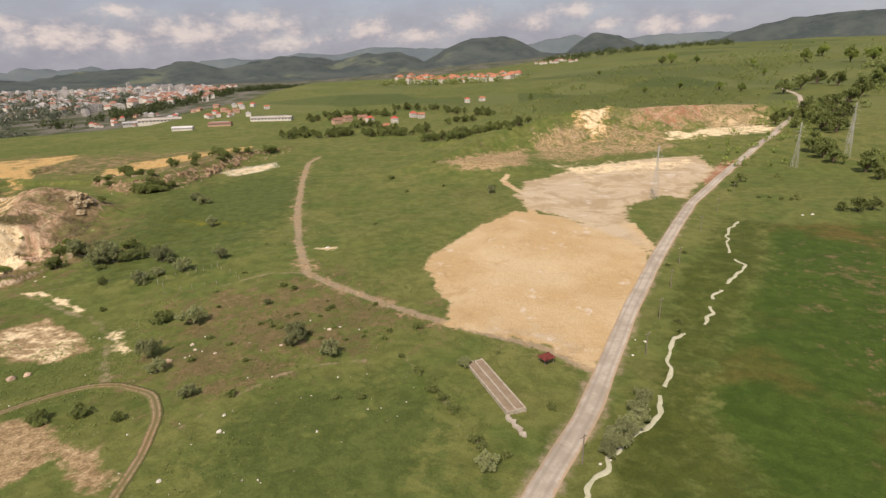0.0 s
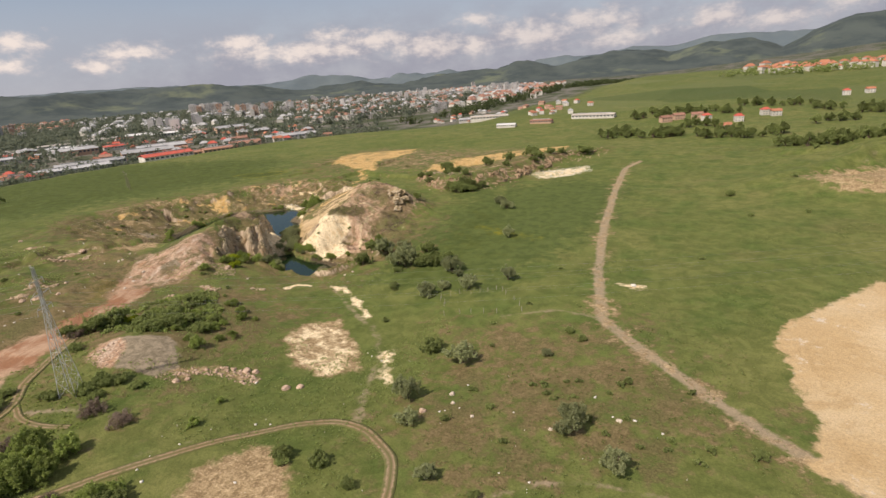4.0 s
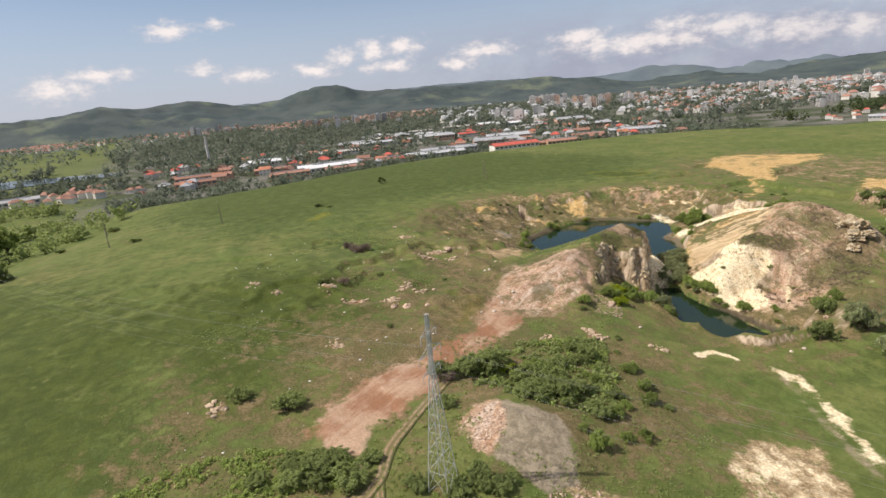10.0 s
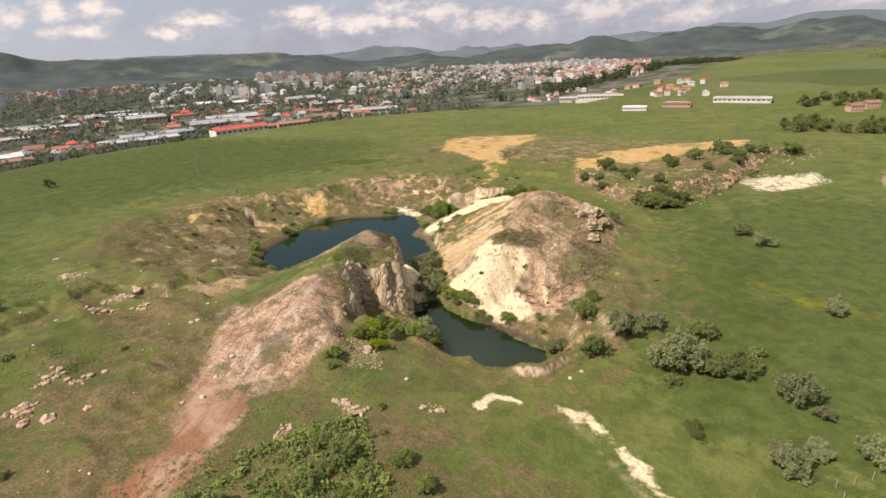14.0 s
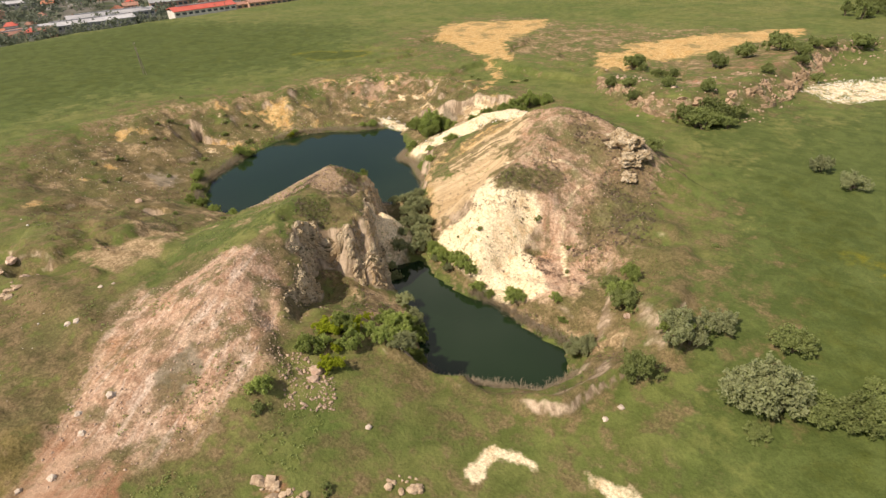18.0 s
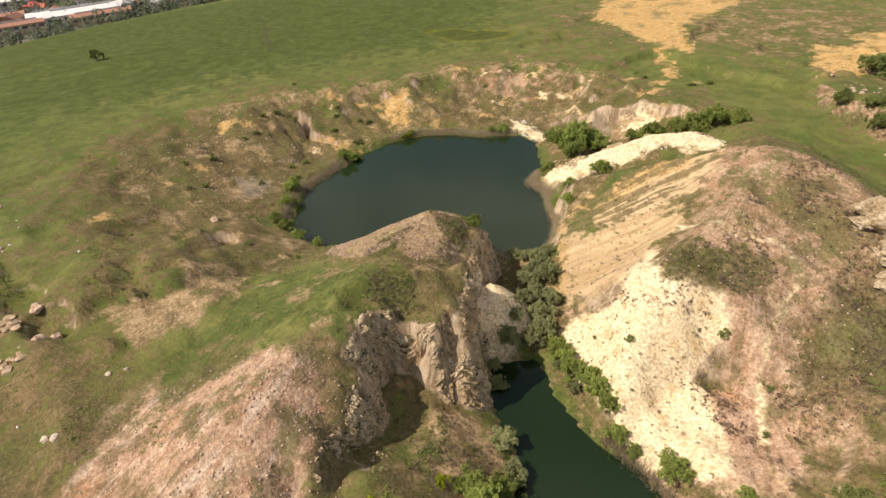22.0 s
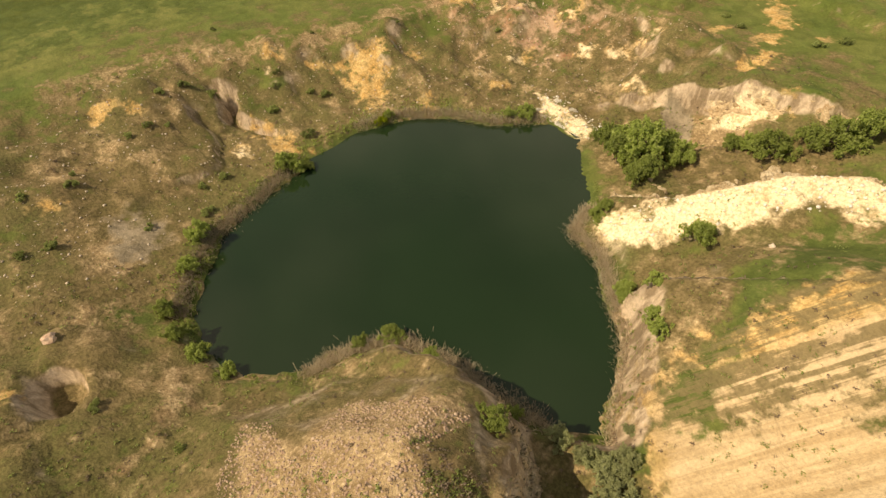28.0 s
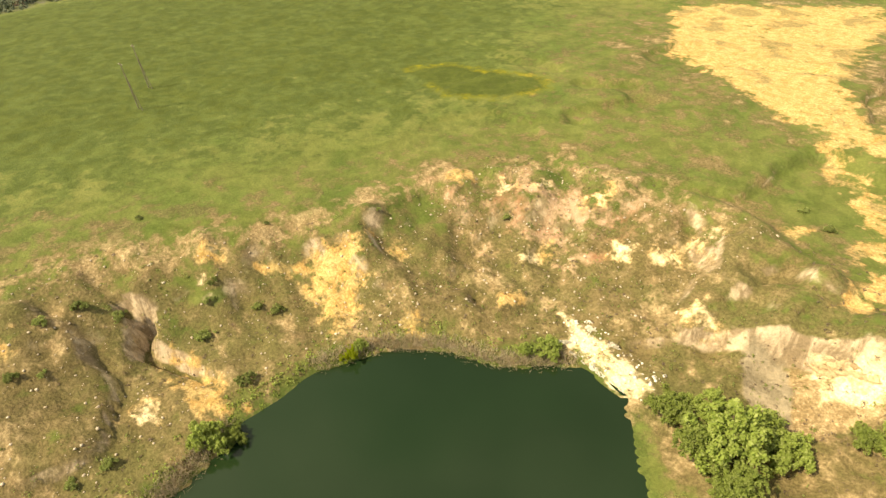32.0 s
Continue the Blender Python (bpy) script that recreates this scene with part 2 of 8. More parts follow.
WHITE_STRIP = [(-236, 244, -10.0, 2, 0.35, 0.7), (-224, 247, -4.5, 2, 0.4, 1.0), (-214, 256, 0.8, 2, 0.4, 1.1), (-207, 261, 2.0, 2, 0.4, 1.1), (-199, 262, 1.0, 3, 0.3, 0.8)]
FAR_SCARP = [(-212, 338, -3.0, 3, 0.6, 0.1), (-190, 306, 3.0, 3, 0.8, 0.12), (-166, 296, 4.5, 3, 0.9, 0.15), (-152, 315, 4.5, 3, 0.9, 0.15),
             (-147, 350, 3.5, 2, 0.9, 0.15), (-142, 390, 2.5, 2, 0.7, 0.12), (-120, 436, -1.0, 2, 0.6, 0.1)]
EAST_SCARP = [(-20, 330, -2.0, 4, 0.5, 0.15), (30, 398, 6.0, 6, 0.45, 0.15), (90, 440, 13.0, 8, 0.5, 0.2), (150, 470, 18.0, 8, 0.55, 0.2),
              (240, 500, 18.0, 6, 0.6, 0.2), (320, 520, 14.0, 6, 0.5, 0.2), (390, 560, 8.0, 6, 0.4, 0.2)]


CUT_BANK = [(-256, 264), (-250, 270), (-246, 273), (-239, 276), (-226, 280), (-212, 284)]
RIM_CRACK = [(-308, 207), (-305, 209), (-302, 206.5), (-298, 209), (-293, 212), (-286, 214)]


def crest(line, x, y, rough=1.0, seed=0, brink=None):
    d, side, (top, shoulder, drop, left) = along(line, x, y)
    d = d + rough * (1.5 * ridged(x, y, 11.0, 4, seed) + 2.4 * fbm(x, y, 14.0, 4, seed + 5)) * step(d, 1, 7)
    if brink is not None:
        far = outline(brink, x, y) + 0.55 * ridged(x, y, 7.0, 3, seed + 9) + 0.7 * fbm(x, y, 4.0, 2, seed + 12)
        ragged = step(far, -6, 0.5) * np.clip(1.4 + 7.0 * fbm(x, y, 6.0, 3, seed + 15), 0, 5)
        right = top - 0.20 * np.minimum(d, shoulder) - drop * np.maximum(far, 0) - ragged
    else:
        right = top - 0.22 * np.minimum(d, shoulder) - drop * np.maximum(d - shoulder, 0)
    return np.where(side > 0, right, top - left * d)


def softmax(a, b, k):
    h = np.clip(0.5 + 0.5 * (a - b) / k, 0, 1)
    return b + (a - b) * h + k * h * (1 - h)


def base_height(x, y):
    z = -3.6 + 10.0 * bump(x, y, -230, 20, 100) + 5 * bump(x, y, -430, 150, 110) + 1.6 * fbm(x, y, 90, 3, 3) + 0.5 * fbm(x, y, 22, 3, 9)
    z = z - 4.5 * bump(x, y, -95, 125, 30) - 4.5 * bump(x, y, -135, 158, 26) - 2.0 * bump(x, y, 60, 110, 40)
    z = z - 2.4 * bump(x, y, -156, 163, 9)
    r = np.hypot(x + 120, y - 180)
    angle = np.degrees(np.arctan2(-(x + 40), y - 60))
    # the land climbs to the north-east and falls away to the river in the west
    east = step(angle, 14, -14) * step(angle, -175, -120)
    rise = np.clip(r - 330, 0, 1900)
    z = z + east * (0.034 * rise * (1 + 0.65 * step(angle, -6, -28) * step(angle, -90, -60)) + 7 * fbm(x, y, 260, 4, 21) * step(rise, 0, 300))
    z = z + (1 - east) * step(angle, 40, 10) * step(angle, -20, 5) * 26 * bump(r, 0, 1050, 0, 300, 1)
    z = z - (1 - east) * 11.0 * step(outline(PLATEAU, x, y), -15, 75)
    return z


def height(x, y):
    x, y = np.asarray(x, float), np.asarray(y, float)
    z = base_height(x, y)
    dl = np.minimum(outline(LAKE, x, y), outline(POND, x, y)) + 1.8 * fbm(x, y, 11, 3, 31)
    dr = -outline(RIM, x, y) + 5.0 * fbm(x, y, 24, 3, 41)
    t = np.clip(dl / np.maximum(dl + dr, 0.5), 0, 1)
    gentle = step(y, 205, 172) * step(x, -150, -190)
    bank = 0.10 + 0.30 * t + 0.60 * step(t, 0.35, 0.95)
    bank = bank + (0.10 + 0.90 * t - bank) * gentle
    pit = WATER + (z - WATER) * np.where(t < 0.06, bank * t / 0.06, bank) - 0.2
    pit = pit + step(t, 0.05, 0.3) * (1 - step(t, 0.85, 1.0)) * (2.4 * ridged(x, y, 26, 4, 51) + 1.3 * ridged(x, y, 9, 3, 57) + 1.3 * fbm(x, y, 7, 3, 61) + 1.8 * step(fbm(x, y, 27, 4, 131), 0.0, 0.10) - 0.8) * (1 - 0.5 * gentle)
    # rills that run down the banks to the lake
    angle, reach = np.arctan2(y - 222, x + 248) * 46, np.hypot(x + 248, y - 222) * 0.22
    pit = pit + step(t, 0.06, 0.3) * (1 - step(t, 0.88, 1.0)) * (1.3 * ridged(angle, reach, 6.5, 3, 201) - 0.2) * (1 - 0.5 * gentle)
    pit = np.where(dl < 0, WATER - 0.2 - np.minimum(-dl * 0.5, 5), np.maximum(pit, WATER - 0.1 + 0.25 * np.minimum(dl, 4)))
    z = np.where((dr > 0) | (dl < 0), pit, z)
    near = (np.abs(x + 190) < 90) & (np.abs(y - 260) < 200)
    dry = step(dl, 0, 4)
    # the bench below the cliff
    bench = np.minimum(WATER + 0.3 + 0.55 * dl, -6.2 + 0.8 * fbm(x, y, 6, 3, 181))
    z = np.where((dl > 0) & (bump(x, y, -184, 171, 9, 12) > 0.25), np.maximum(z, bench), z)
    chute = -3.2 - 0.85 * np.hypot(x + 201.5, y - 193.5) + 0.5 * fbm(x, y, 4, 2, 221)
    z = np.where((dl > 0.5) & (chute > z), chute, z)
    for line, rough, seed in ((RIDGE, 1.0, 71), (WHITE_HILL, 0.8, 81), (HILL_TOP, 0.8, 85), (WHITE_STRIP, 0.7, 91), (FAR_SCARP, 1.3, 101)):
        h = crest(line, x, y, rough, seed, BRINK if line is RIDGE else None)
        h = np.where(dl > 0, h * dry + (WATER - 0.3) * (1 - dry), -99)
        z = np.where(near & (h > z - 3), softmax(h, z, 1.2), z)
    h = crest(EAST_SCARP, x, y, 4.0, 111)
    z = np.where((h > z - 4) & (y > 280) & (x > -60), softmax(h, z, 2.0), z)
    # the rocky knob on the white hill's flank, the flat-topped spoil dome, hummocks west of the ridge
    z = z + 4.5 * bump(x, y, -162, 238, 4.5) + 2.5 * bump(x, y, -137, 97, 9)
    lumps = bump(x, y, -235, 110, 40, 45)
    z = z + lumps * (np.maximum(0, ridged(x, y, 24, 3, 121) - 0.15) * 3.0 + 1.8 * step(fbm(x, y, 22, 4, 141), 0.10, 0.15))
    cuts = bump(x, y, -255, 335, 60, 40) + bump(x, y, 120, 440, 110, 45)
    z = z + cuts * 2.4 * step(fbm(x, y, 30, 4, 151), 0.04, 0.10) + 5.0 * bump(x, y, 120, 440, 90, 40) * ridged(x, y, 34, 4, 155) + 7 * bump(x, y, 20, 330, 26, 14)
    hill = bump(x, y, -174, 222, 20, 26)
    z = z + hill * (1.7 * ridged(x, y, 13, 4, 171) + 0.8 * ridged(x, y, 4.5, 3, 176) - 0.7) * step(dl, 1, 6)
    # the dug bank with an upright face north-east of the lake
    d, side, _ = along(CUT_BANK, x, y)
    z = z + bump(x, y, -235, 275, 15, 11) * (1.4 - 4.2 * step(side * d + 0.5 * fbm(x, y, 5, 2, 211), -0.7, 0.9))
    # a crack that opens into a gully in the western rim
    d, _, _ = along(RIM_CRACK, x, y)
    z = z - 2.6 * step(d + 0.5 * fbm(x, y, 3, 2, 215), 1.5, 0.5) * step(x, -286, -296)
    # dug pits with steep sides west of the ridge, and a crack in the rim
    for px, py, pr, deep in ((-252, 165, 3.8, 3.4), (-234, 134, 4.6, 2.4), (-245, 131, 4.4, 2.2), (-304, 208, 2.2, 2.4), (-262, 148, 3.0, 1.6)):
        z = z - deep * np.exp(-(np.hypot(x - px, (y - py) * 1.3) / pr) ** 8)
    # the low spur at the cliff's southern end
    z = z - 3.0 * bump(x, y, -190.5, 162.5, 4.5, 5.0) * step(z, -9, -5)
    # fissures and buttresses of the cliff between ridge and pond
    cliff = bump(x, y, -197, 183, 9, 16) * step(z, -11.5, -8)
    z = z + cliff * (1.3 * ridged(x, y, 5.0, 3, 161) - 0.4) * step(dl, 1, 5)
    return z


def solid_noise(x, y, z, size, seed=0):
    """Smooth noise in space, about -0.5 to 0.5."""
    z = z / size
    k = np.floor(z)
    f = z - k
    f = f * f * (3 - 2 * f)
    low = np.stack([x + 31.7 * k, y - 17.9 * k])
    high = np.stack([x + 31.7 * (k + 1), y - 17.9 * (k + 1)])
    return smooth_noise(low[0], low[1], size, seed) * (1 - f) + smooth_noise(high[0], high[1], size, seed) * f

# ---- materials ----
def material(name, rough=0.9):
    m = bpy.data.materials.new(name)
    m.use_nodes = True
    t = Tree(m.node_tree)
    shader = t.n("ShaderNodeBsdfPrincipled")
    shader.inputs["Roughness"].default_value = rough
    shader.inputs["Specular IOR Level"].default_value = 0.2
    o = t.n("ShaderNodeOutputMaterial")
    t.link(shader.outputs[0], o.inputs[0])
    return m, t, shader


def mottled(name, a, b, scale, rough=0.9, bump_h=0.0, metal=0.0, island=0.0):
    """Two colours mixed by noise at two scales; island: how far each piece differs from the next."""
    m, t, s = material(name, rough)
    pos = t.n("ShaderNodeNewGeometry")
    v = pos.outputs["Position"]
    f = t.math("ADD", t.math("MULTIPLY", t.noise(scale, 5, 0.6, v), 0.65), t.math("MULTIPLY", t.noise(scale * 7, 3, 0.6, v), 0.35))
    c = t.mix(t.ramp(f, 0.35, 0.65), a, b)
    if island:
        r = t.math("ADD", t.n("ShaderNodeObjectInfo").outputs["Random"], t.n("ShaderNodeNewGeometry").outputs["Random Per Island"])
        c = t.mix(1.0, c, t.mix(t.math("MULTIPLY", r, 0.5), (1 - island,) * 3, (1 + island,) * 3), "MULTIPLY")
    t.put(s.inputs["Base Color"], c)
    s.inputs["Metallic"].default_value = metal
    if bump_h:
        bm_ = t.n("ShaderNodeBump")
        bm_.inputs["Distance"].default_value = bump_h
        t.link(t.noise(scale * 4, 4, 0.6, v), bm_.inputs["Height"])
        t.link(bm_.outputs[0], s.inputs["Normal"])
    return m


def ground_material():
    m, t, s = material("open ground", 0.95)
    geo = t.n("ShaderNodeNewGeometry")
    v = geo.outputs["Position"]
    big, mid, fine, grit = t.noise(0.012, 5, 0.6, v), t.noise(0.07, 5, 0.62, v), t.noise(0.45, 5, 0.65, v), t.noise(2.2, 4, 0.7, v)
    edge = t.math("ADD", t.math("MULTIPLY", t.math("SUBTRACT", fine, 0.5), 1.3), t.math("MULTIPLY", t.math("SUBTRACT", t.noise(0.15, 5, 0.6, v), 0.5), 1.5))

    def field(name, soft=0.12, strength=1.0):
        a = t.n("ShaderNodeAttribute", attribute_name=name)
        f_ = t.ramp(t.math("ADD", a.outputs["Fac"], t.math("MULTIPLY", edge, strength)), 0.5 - soft, 0.5 + soft)
        return t.math("MULTIPLY", f_, t.ramp(a.outputs["Fac"], 0.02, 0.22))

    grass = t.mix(t.ramp(big, 0.35, 0.68), (0.116, 0.140, 0.036), (0.158, 0.166, 0.051))
    grass = t.mix(t.ramp(mid, 0.42, 0.7), grass, (0.090, 0.126, 0.029))
    grass = t.mix(t.math("MULTIPLY", t.ramp(fine, 0.5, 0.8), 0.35), grass, (0.18, 0.175, 0.07))
    grass = t.mix(t.math("MULTIPLY", t.ramp(t.noise(0.03, 6, 0.65, v, 0.5), 0.54, 0.68), 0.35), grass, (0.165, 0.142, 0.056))
    grass = t.mix(field("field", 0.3), grass, t.mix(t.ramp(t.noise(0.022, 4, 0.6, v), 0.5, 0.68), (0.050, 0.088, 0.013), (0.125, 0.095, 0.026)))
    grass = t.mix(field("lush"), grass, t.mix(fine, (0.070, 0.101, 0.024), (0.102, 0.126, 0.034)))
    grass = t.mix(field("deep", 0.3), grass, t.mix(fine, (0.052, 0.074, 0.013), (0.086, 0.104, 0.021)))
    tussock = t.noise(0.24, 6, 0.68, v, 0.6)
    grass = t.mix(1.0, grass, t.mix(t.ramp(tussock, 0.36, 0.64), (0.78, 0.81, 0.74), (1.17, 1.14, 1.17)), "MULTIPLY")
    cell = t.n("ShaderNodeTexVoronoi")
    cell.inputs["Scale"].default_value = 0.009
    t.link(v, cell.inputs["Vector"])
    plot = t.n("ShaderNodeSeparateColor")
    t.link(cell.outputs["Color"], plot.inputs[0])
    strip = t.mix(plot.outputs[0], (0.058, 0.086, 0.024), (0.140, 0.158, 0.056))
    grass = t.mix(t.math("MULTIPLY", field("upland", 0.3), t.ramp(plot.outputs[1], 0.25, 0.6, 0.15, 0.75)), grass, strip)
    dry = t.mix(t.ramp(fine, 0.35, 0.68), (0.125, 0.100, 0.042), (0.205, 0.155, 0.076))
    dry = t.mix(t.math("MULTIPLY", t.ramp(mid, 0.42, 0.62), 0.8), dry, (0.120, 0.112, 0.042))
    grass = t.mix(field("town", 0.3), grass, t.mix(t.ramp(t.noise(0.02, 5, 0.65, v), 0.42, 0.6), (0.055, 0.070, 0.030), (0.16, 0.15, 0.125)))
    speck = t.mix(t.ramp(t.math("ADD", t.math("MULTIPLY", grit, 0.55), t.math("MULTIPLY", t.noise(4.2, 4, 0.75, v), 0.45)), 0.38, 0.62), (0.78, 0.765, 0.73), (1.18, 1.18, 1.19))

    def stony(colour):
        return t.mix(1.0, colour, speck, "MULTIPLY")

    c = t.mix(field("dry", 0.25, 1.3), grass, stony(dry))
    c = t.mix(t.math("MULTIPLY", field("flowers", 0.5, 0.9), t.ramp(fine, 0.3, 0.7, 0.30, 0.75)), c, (0.36, 0.31, 0.012))
    track = t.mix(fine, (0.29, 0.215, 0.135), (0.42, 0.335, 0.235))
    c = t.mix(t.math("MULTIPLY", field("track", 0.2, 0.5), 0.85), c, track)
    streak = t.n("ShaderNodeMapping")
    streak.inputs["Scale"].default_value = (1, 1, 0.15)
    t.link(v, streak.inputs[0])
    gull = t.noise(0.5, 5, 0.65, streak.outputs[0], 0.6)
    pinkish = t.math("MAXIMUM", field("pink", 0.3, 0.3), field("hill", 0.25, 0.4))
    soil = t.mix(t.ramp(gull, 0.36, 0.64), t.mix(pinkish, (0.25, 0.175, 0.09), (0.35, 0.21, 0.13)), t.mix(pinkish, (0.43, 0.32, 0.18), (0.51, 0.355, 0.24)))
    soil = t.mix(t.math("MULTIPLY", t.ramp(grit, 0.55, 0.75), 0.45), soil, (0.58, 0.47, 0.34))
    # rills that run down from the spoil hill's top
    rel = t.vec("SUBTRACT", v, (-183.0, 240.0, 0.0))
    rx = t.n("ShaderNodeSeparateXYZ")
    t.link(rel, rx.inputs[0])
    fan = t.n("ShaderNodeCombineXYZ")
    t.link(t.math("MULTIPLY", t.math("ARCTAN2", rx.outputs[0], rx.outputs[1]), 9.0), fan.inputs[0])
    t.link(t.math("MULTIPLY", t.vec("LENGTH", rel), 0.05), fan.inputs[1])
    rill = t.noise(1.5, 6, 0.7, fan.outputs[0], 1.1)
    hill = field("hill", 0.25, 0.4)
    lie = t.n("ShaderNodeMapping")
    lie.inputs["Rotation"].default_value = (0, 0, 1.05)
    t.link(v, lie.inputs[0])
    thin = t.n("ShaderNodeMapping")
    thin.inputs["Scale"].default_value = (0.14, 1, 1)
    t.link(lie.outputs[0], thin.inputs[0])
    wash = t.noise(0.55, 6, 0.68, thin.outputs[0], 0.5)
    pink = field("pink", 0.3, 0.3)
    patch = t.noise(0.09, 5, 0.62, v, 0.4)
    soil = t.mix(t.math("MULTIPLY", pinkish, t.ramp(patch, 0.55, 0.68, 0.0, 0.75)), soil, (0.58, 0.44, 0.31))
    soil = t.mix(t.math("MULTIPLY", pinkish, t.ramp(patch, 0.46, 0.36, 0.0, 0.7)), soil, (0.40, 0.225, 0.12))
    soil = t.mix(t.math("MULTIPLY", pink, t.ramp(wash, 0.50, 0.64, 0.0, 0.8)), soil, (0.60, 0.48, 0.37))
    soil = t.mix(t.math("MULTIPLY", pink, t.ramp(wash, 0.46, 0.34, 0.0, 0.75)), soil, (0.22, 0.155, 0.10))
    soil = t.mix(t.math("MULTIPLY", hill, t.math("MULTIPLY", t.ramp(t.vec("LENGTH", rel), 6.0, 18.0), t.ramp(rill, 0.48, 0.66, 0.0, 0.6))), soil, (0.62, 0.47, 0.33))
    soil = t.mix(t.math("MULTIPLY", hill, t.math("MULTIPLY", t.math("MULTIPLY", t.ramp(t.vec("LENGTH", rel), 5.0, 16.0), t.ramp(rill, 0.50, 0.36)), t.ramp(mid, 0.36, 0.56, 0.25, 0.85))), soil, (0.165, 0.13, 0.065))
    steep = t.ramp(t.math("ADD", t.n_z(geo), t.math("MULTIPLY", t.math("SUBTRACT", fine, 0.5), 0.35)), 0.80, 0.60)
    c = t.mix(t.math("MULTIPLY", steep, field("rocky", 0.3, 0.6)), c, t.mix(t.ramp(gull, 0.4, 0.62), (0.25, 0.185, 0.115), (0.55, 0.43, 0.30)))
    c = t.mix(field("soil", 0.2, 0.9), c, stony(soil))
    c = t.mix(field("red", 0.2, 0.8), c, t.mix(t.ramp(t.math("ADD", t.math("MULTIPLY", patch, 0.6), t.math("MULTIPLY", wash, 0.4)), 0.42, 0.6), (0.30, 0.15, 0.08), t.mix(fine, (0.40, 0.25, 0.15), (0.54, 0.38, 0.26))))
    worn = t.noise(0.05, 6, 0.7, v, 1.2)
    sand = t.mix(t.ramp(t.noise(0.033, 5, 0.6, v), 0.38, 0.64), (0.50, 0.355, 0.185), (0.57, 0.44, 0.265))
    sand = t.mix(t.math("MULTIPLY", t.ramp(worn, 0.54, 0.64), 0.6), sand, (0.42, 0.285, 0.135))
    sand = t.mix(t.math("MULTIPLY", t.ramp(t.noise(0.11, 5, 0.7, v), 0.60, 0.68), 0.75), sand, (0.64, 0.57, 0.46))
    sand = t.mix(t.math("MULTIPLY", t.ramp(fine, 0.55, 0.75), 0.5), sand, (0.60, 0.49, 0.33))
    gravel = t.mix(t.ramp(worn, 0.42, 0.6), (0.53, 0.435, 0.30), (0.41, 0.315, 0.195))
    gravel = t.mix(t.math("MULTIPLY", t.ramp(t.noise(0.09, 5, 0.7, v), 0.58, 0.68), 0.8), gravel, (0.66, 0.60, 0.50))
    sand = t.mix(field("gravel", 0.3, 0.8), sand, gravel)
    c = t.mix(field("sand", 0.14, 0.7), c, sand)
    loam = t.mix(t.ramp(gull, 0.36, 0.62), (0.47, 0.29, 0.105), (0.58, 0.405, 0.18))
    # long streaks that run along the striped flank of the spoil hill
    band = t.n("ShaderNodeCombineXYZ")
    t.link(t.vec("DOT_PRODUCT", v, (0.92, -0.40, -0.35)), band.inputs[0])
    t.link(t.math("MULTIPLY", t.vec("DOT_PRODUCT", v, (0.40, 0.92, 0.0)), 0.05), band.inputs[1])
    rill_2 = t.noise(0.62, 5, 0.72, band.outputs[0], 0.5)
    loam = t.mix(hill, loam, t.mix(t.ramp(rill_2, 0.36, 0.62), (0.42, 0.30, 0.16), (0.60, 0.455, 0.27)))
    loam = t.mix(t.math("MULTIPLY", t.ramp(patch, 0.47, 0.38), t.math("SUBTRACT", 0.8, t.math("MULTIPLY", hill, 0.8))), loam, (0.25, 0.20, 0.085))
    c = t.mix(field("ochre", 0.25, 1.6), c, t.mix(hill, stony(loam), loam))
    furrow = t.math("MULTIPLY", field("rows", 0.25, 0.4), t.ramp(t.math("ADD", rill_2, t.math("MULTIPLY", t.math("SUBTRACT", fine, 0.5), 0.5)), 0.55, 0.46))
    c = t.mix(t.math("MULTIPLY", furrow, 0.85), c, t.mix(fine, (0.15, 0.12, 0.055), (0.23, 0.18, 0.09)))
    c = t.mix(field("grey", 0.12, 0.5), c, t.mix(t.ramp(gull, 0.35, 0.65), (0.20, 0.165, 0.108), (0.33, 0.27, 0.185)))
    white = t.mix(t.ramp(gull, 0.30, 0.54), (0.62, 0.46, 0.26), (0.80, 0.665, 0.435))
    c = t.mix(field("pale", 0.18, 0.9), c, stony(white))
    heath = t.mix(t.ramp(fine, 0.36, 0.64), (0.085, 0.078, 0.030), t.mix(t.ramp(mid, 0.4, 0.6), (0.20, 0.145, 0.075), (0.125, 0.13, 0.045)))
    c = t.mix(t.math("MULTIPLY", field("heath", 0.2, 1.0), 0.88), c, stony(heath))
    c = t.mix(0.95, c, t.mix(1.0, c, t.mix(t.math("ADD", t.math("MULTIPLY", grit, 0.6), t.math("MULTIPLY", t.noise(5.5, 3, 0.7, v), 0.4)), (0.22, 0.22, 0.22), (1.74, 1.74, 1.74)), "MULTIPLY"))
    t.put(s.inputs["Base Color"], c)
    b = t.n("ShaderNodeBump")
    b.inputs["Distance"].default_value = 0.5
    b.inputs["Strength"].default_value = 0.8
    t.link(t.math("ADD", t.math("MULTIPLY", fine, 0.7), t.math("MULTIPLY", grit, 0.4)), b.inputs["Height"])
    t.link(b.outputs[0], s.inputs["Normal"])
    return m


def n_z(self, geo):
    sp = self.n("ShaderNodeSeparateXYZ")
    self.link(geo.outputs["Normal"], sp.inputs[0])
    return sp.outputs[2]


Tree.n_z = n_z
GROUND = ground_material()


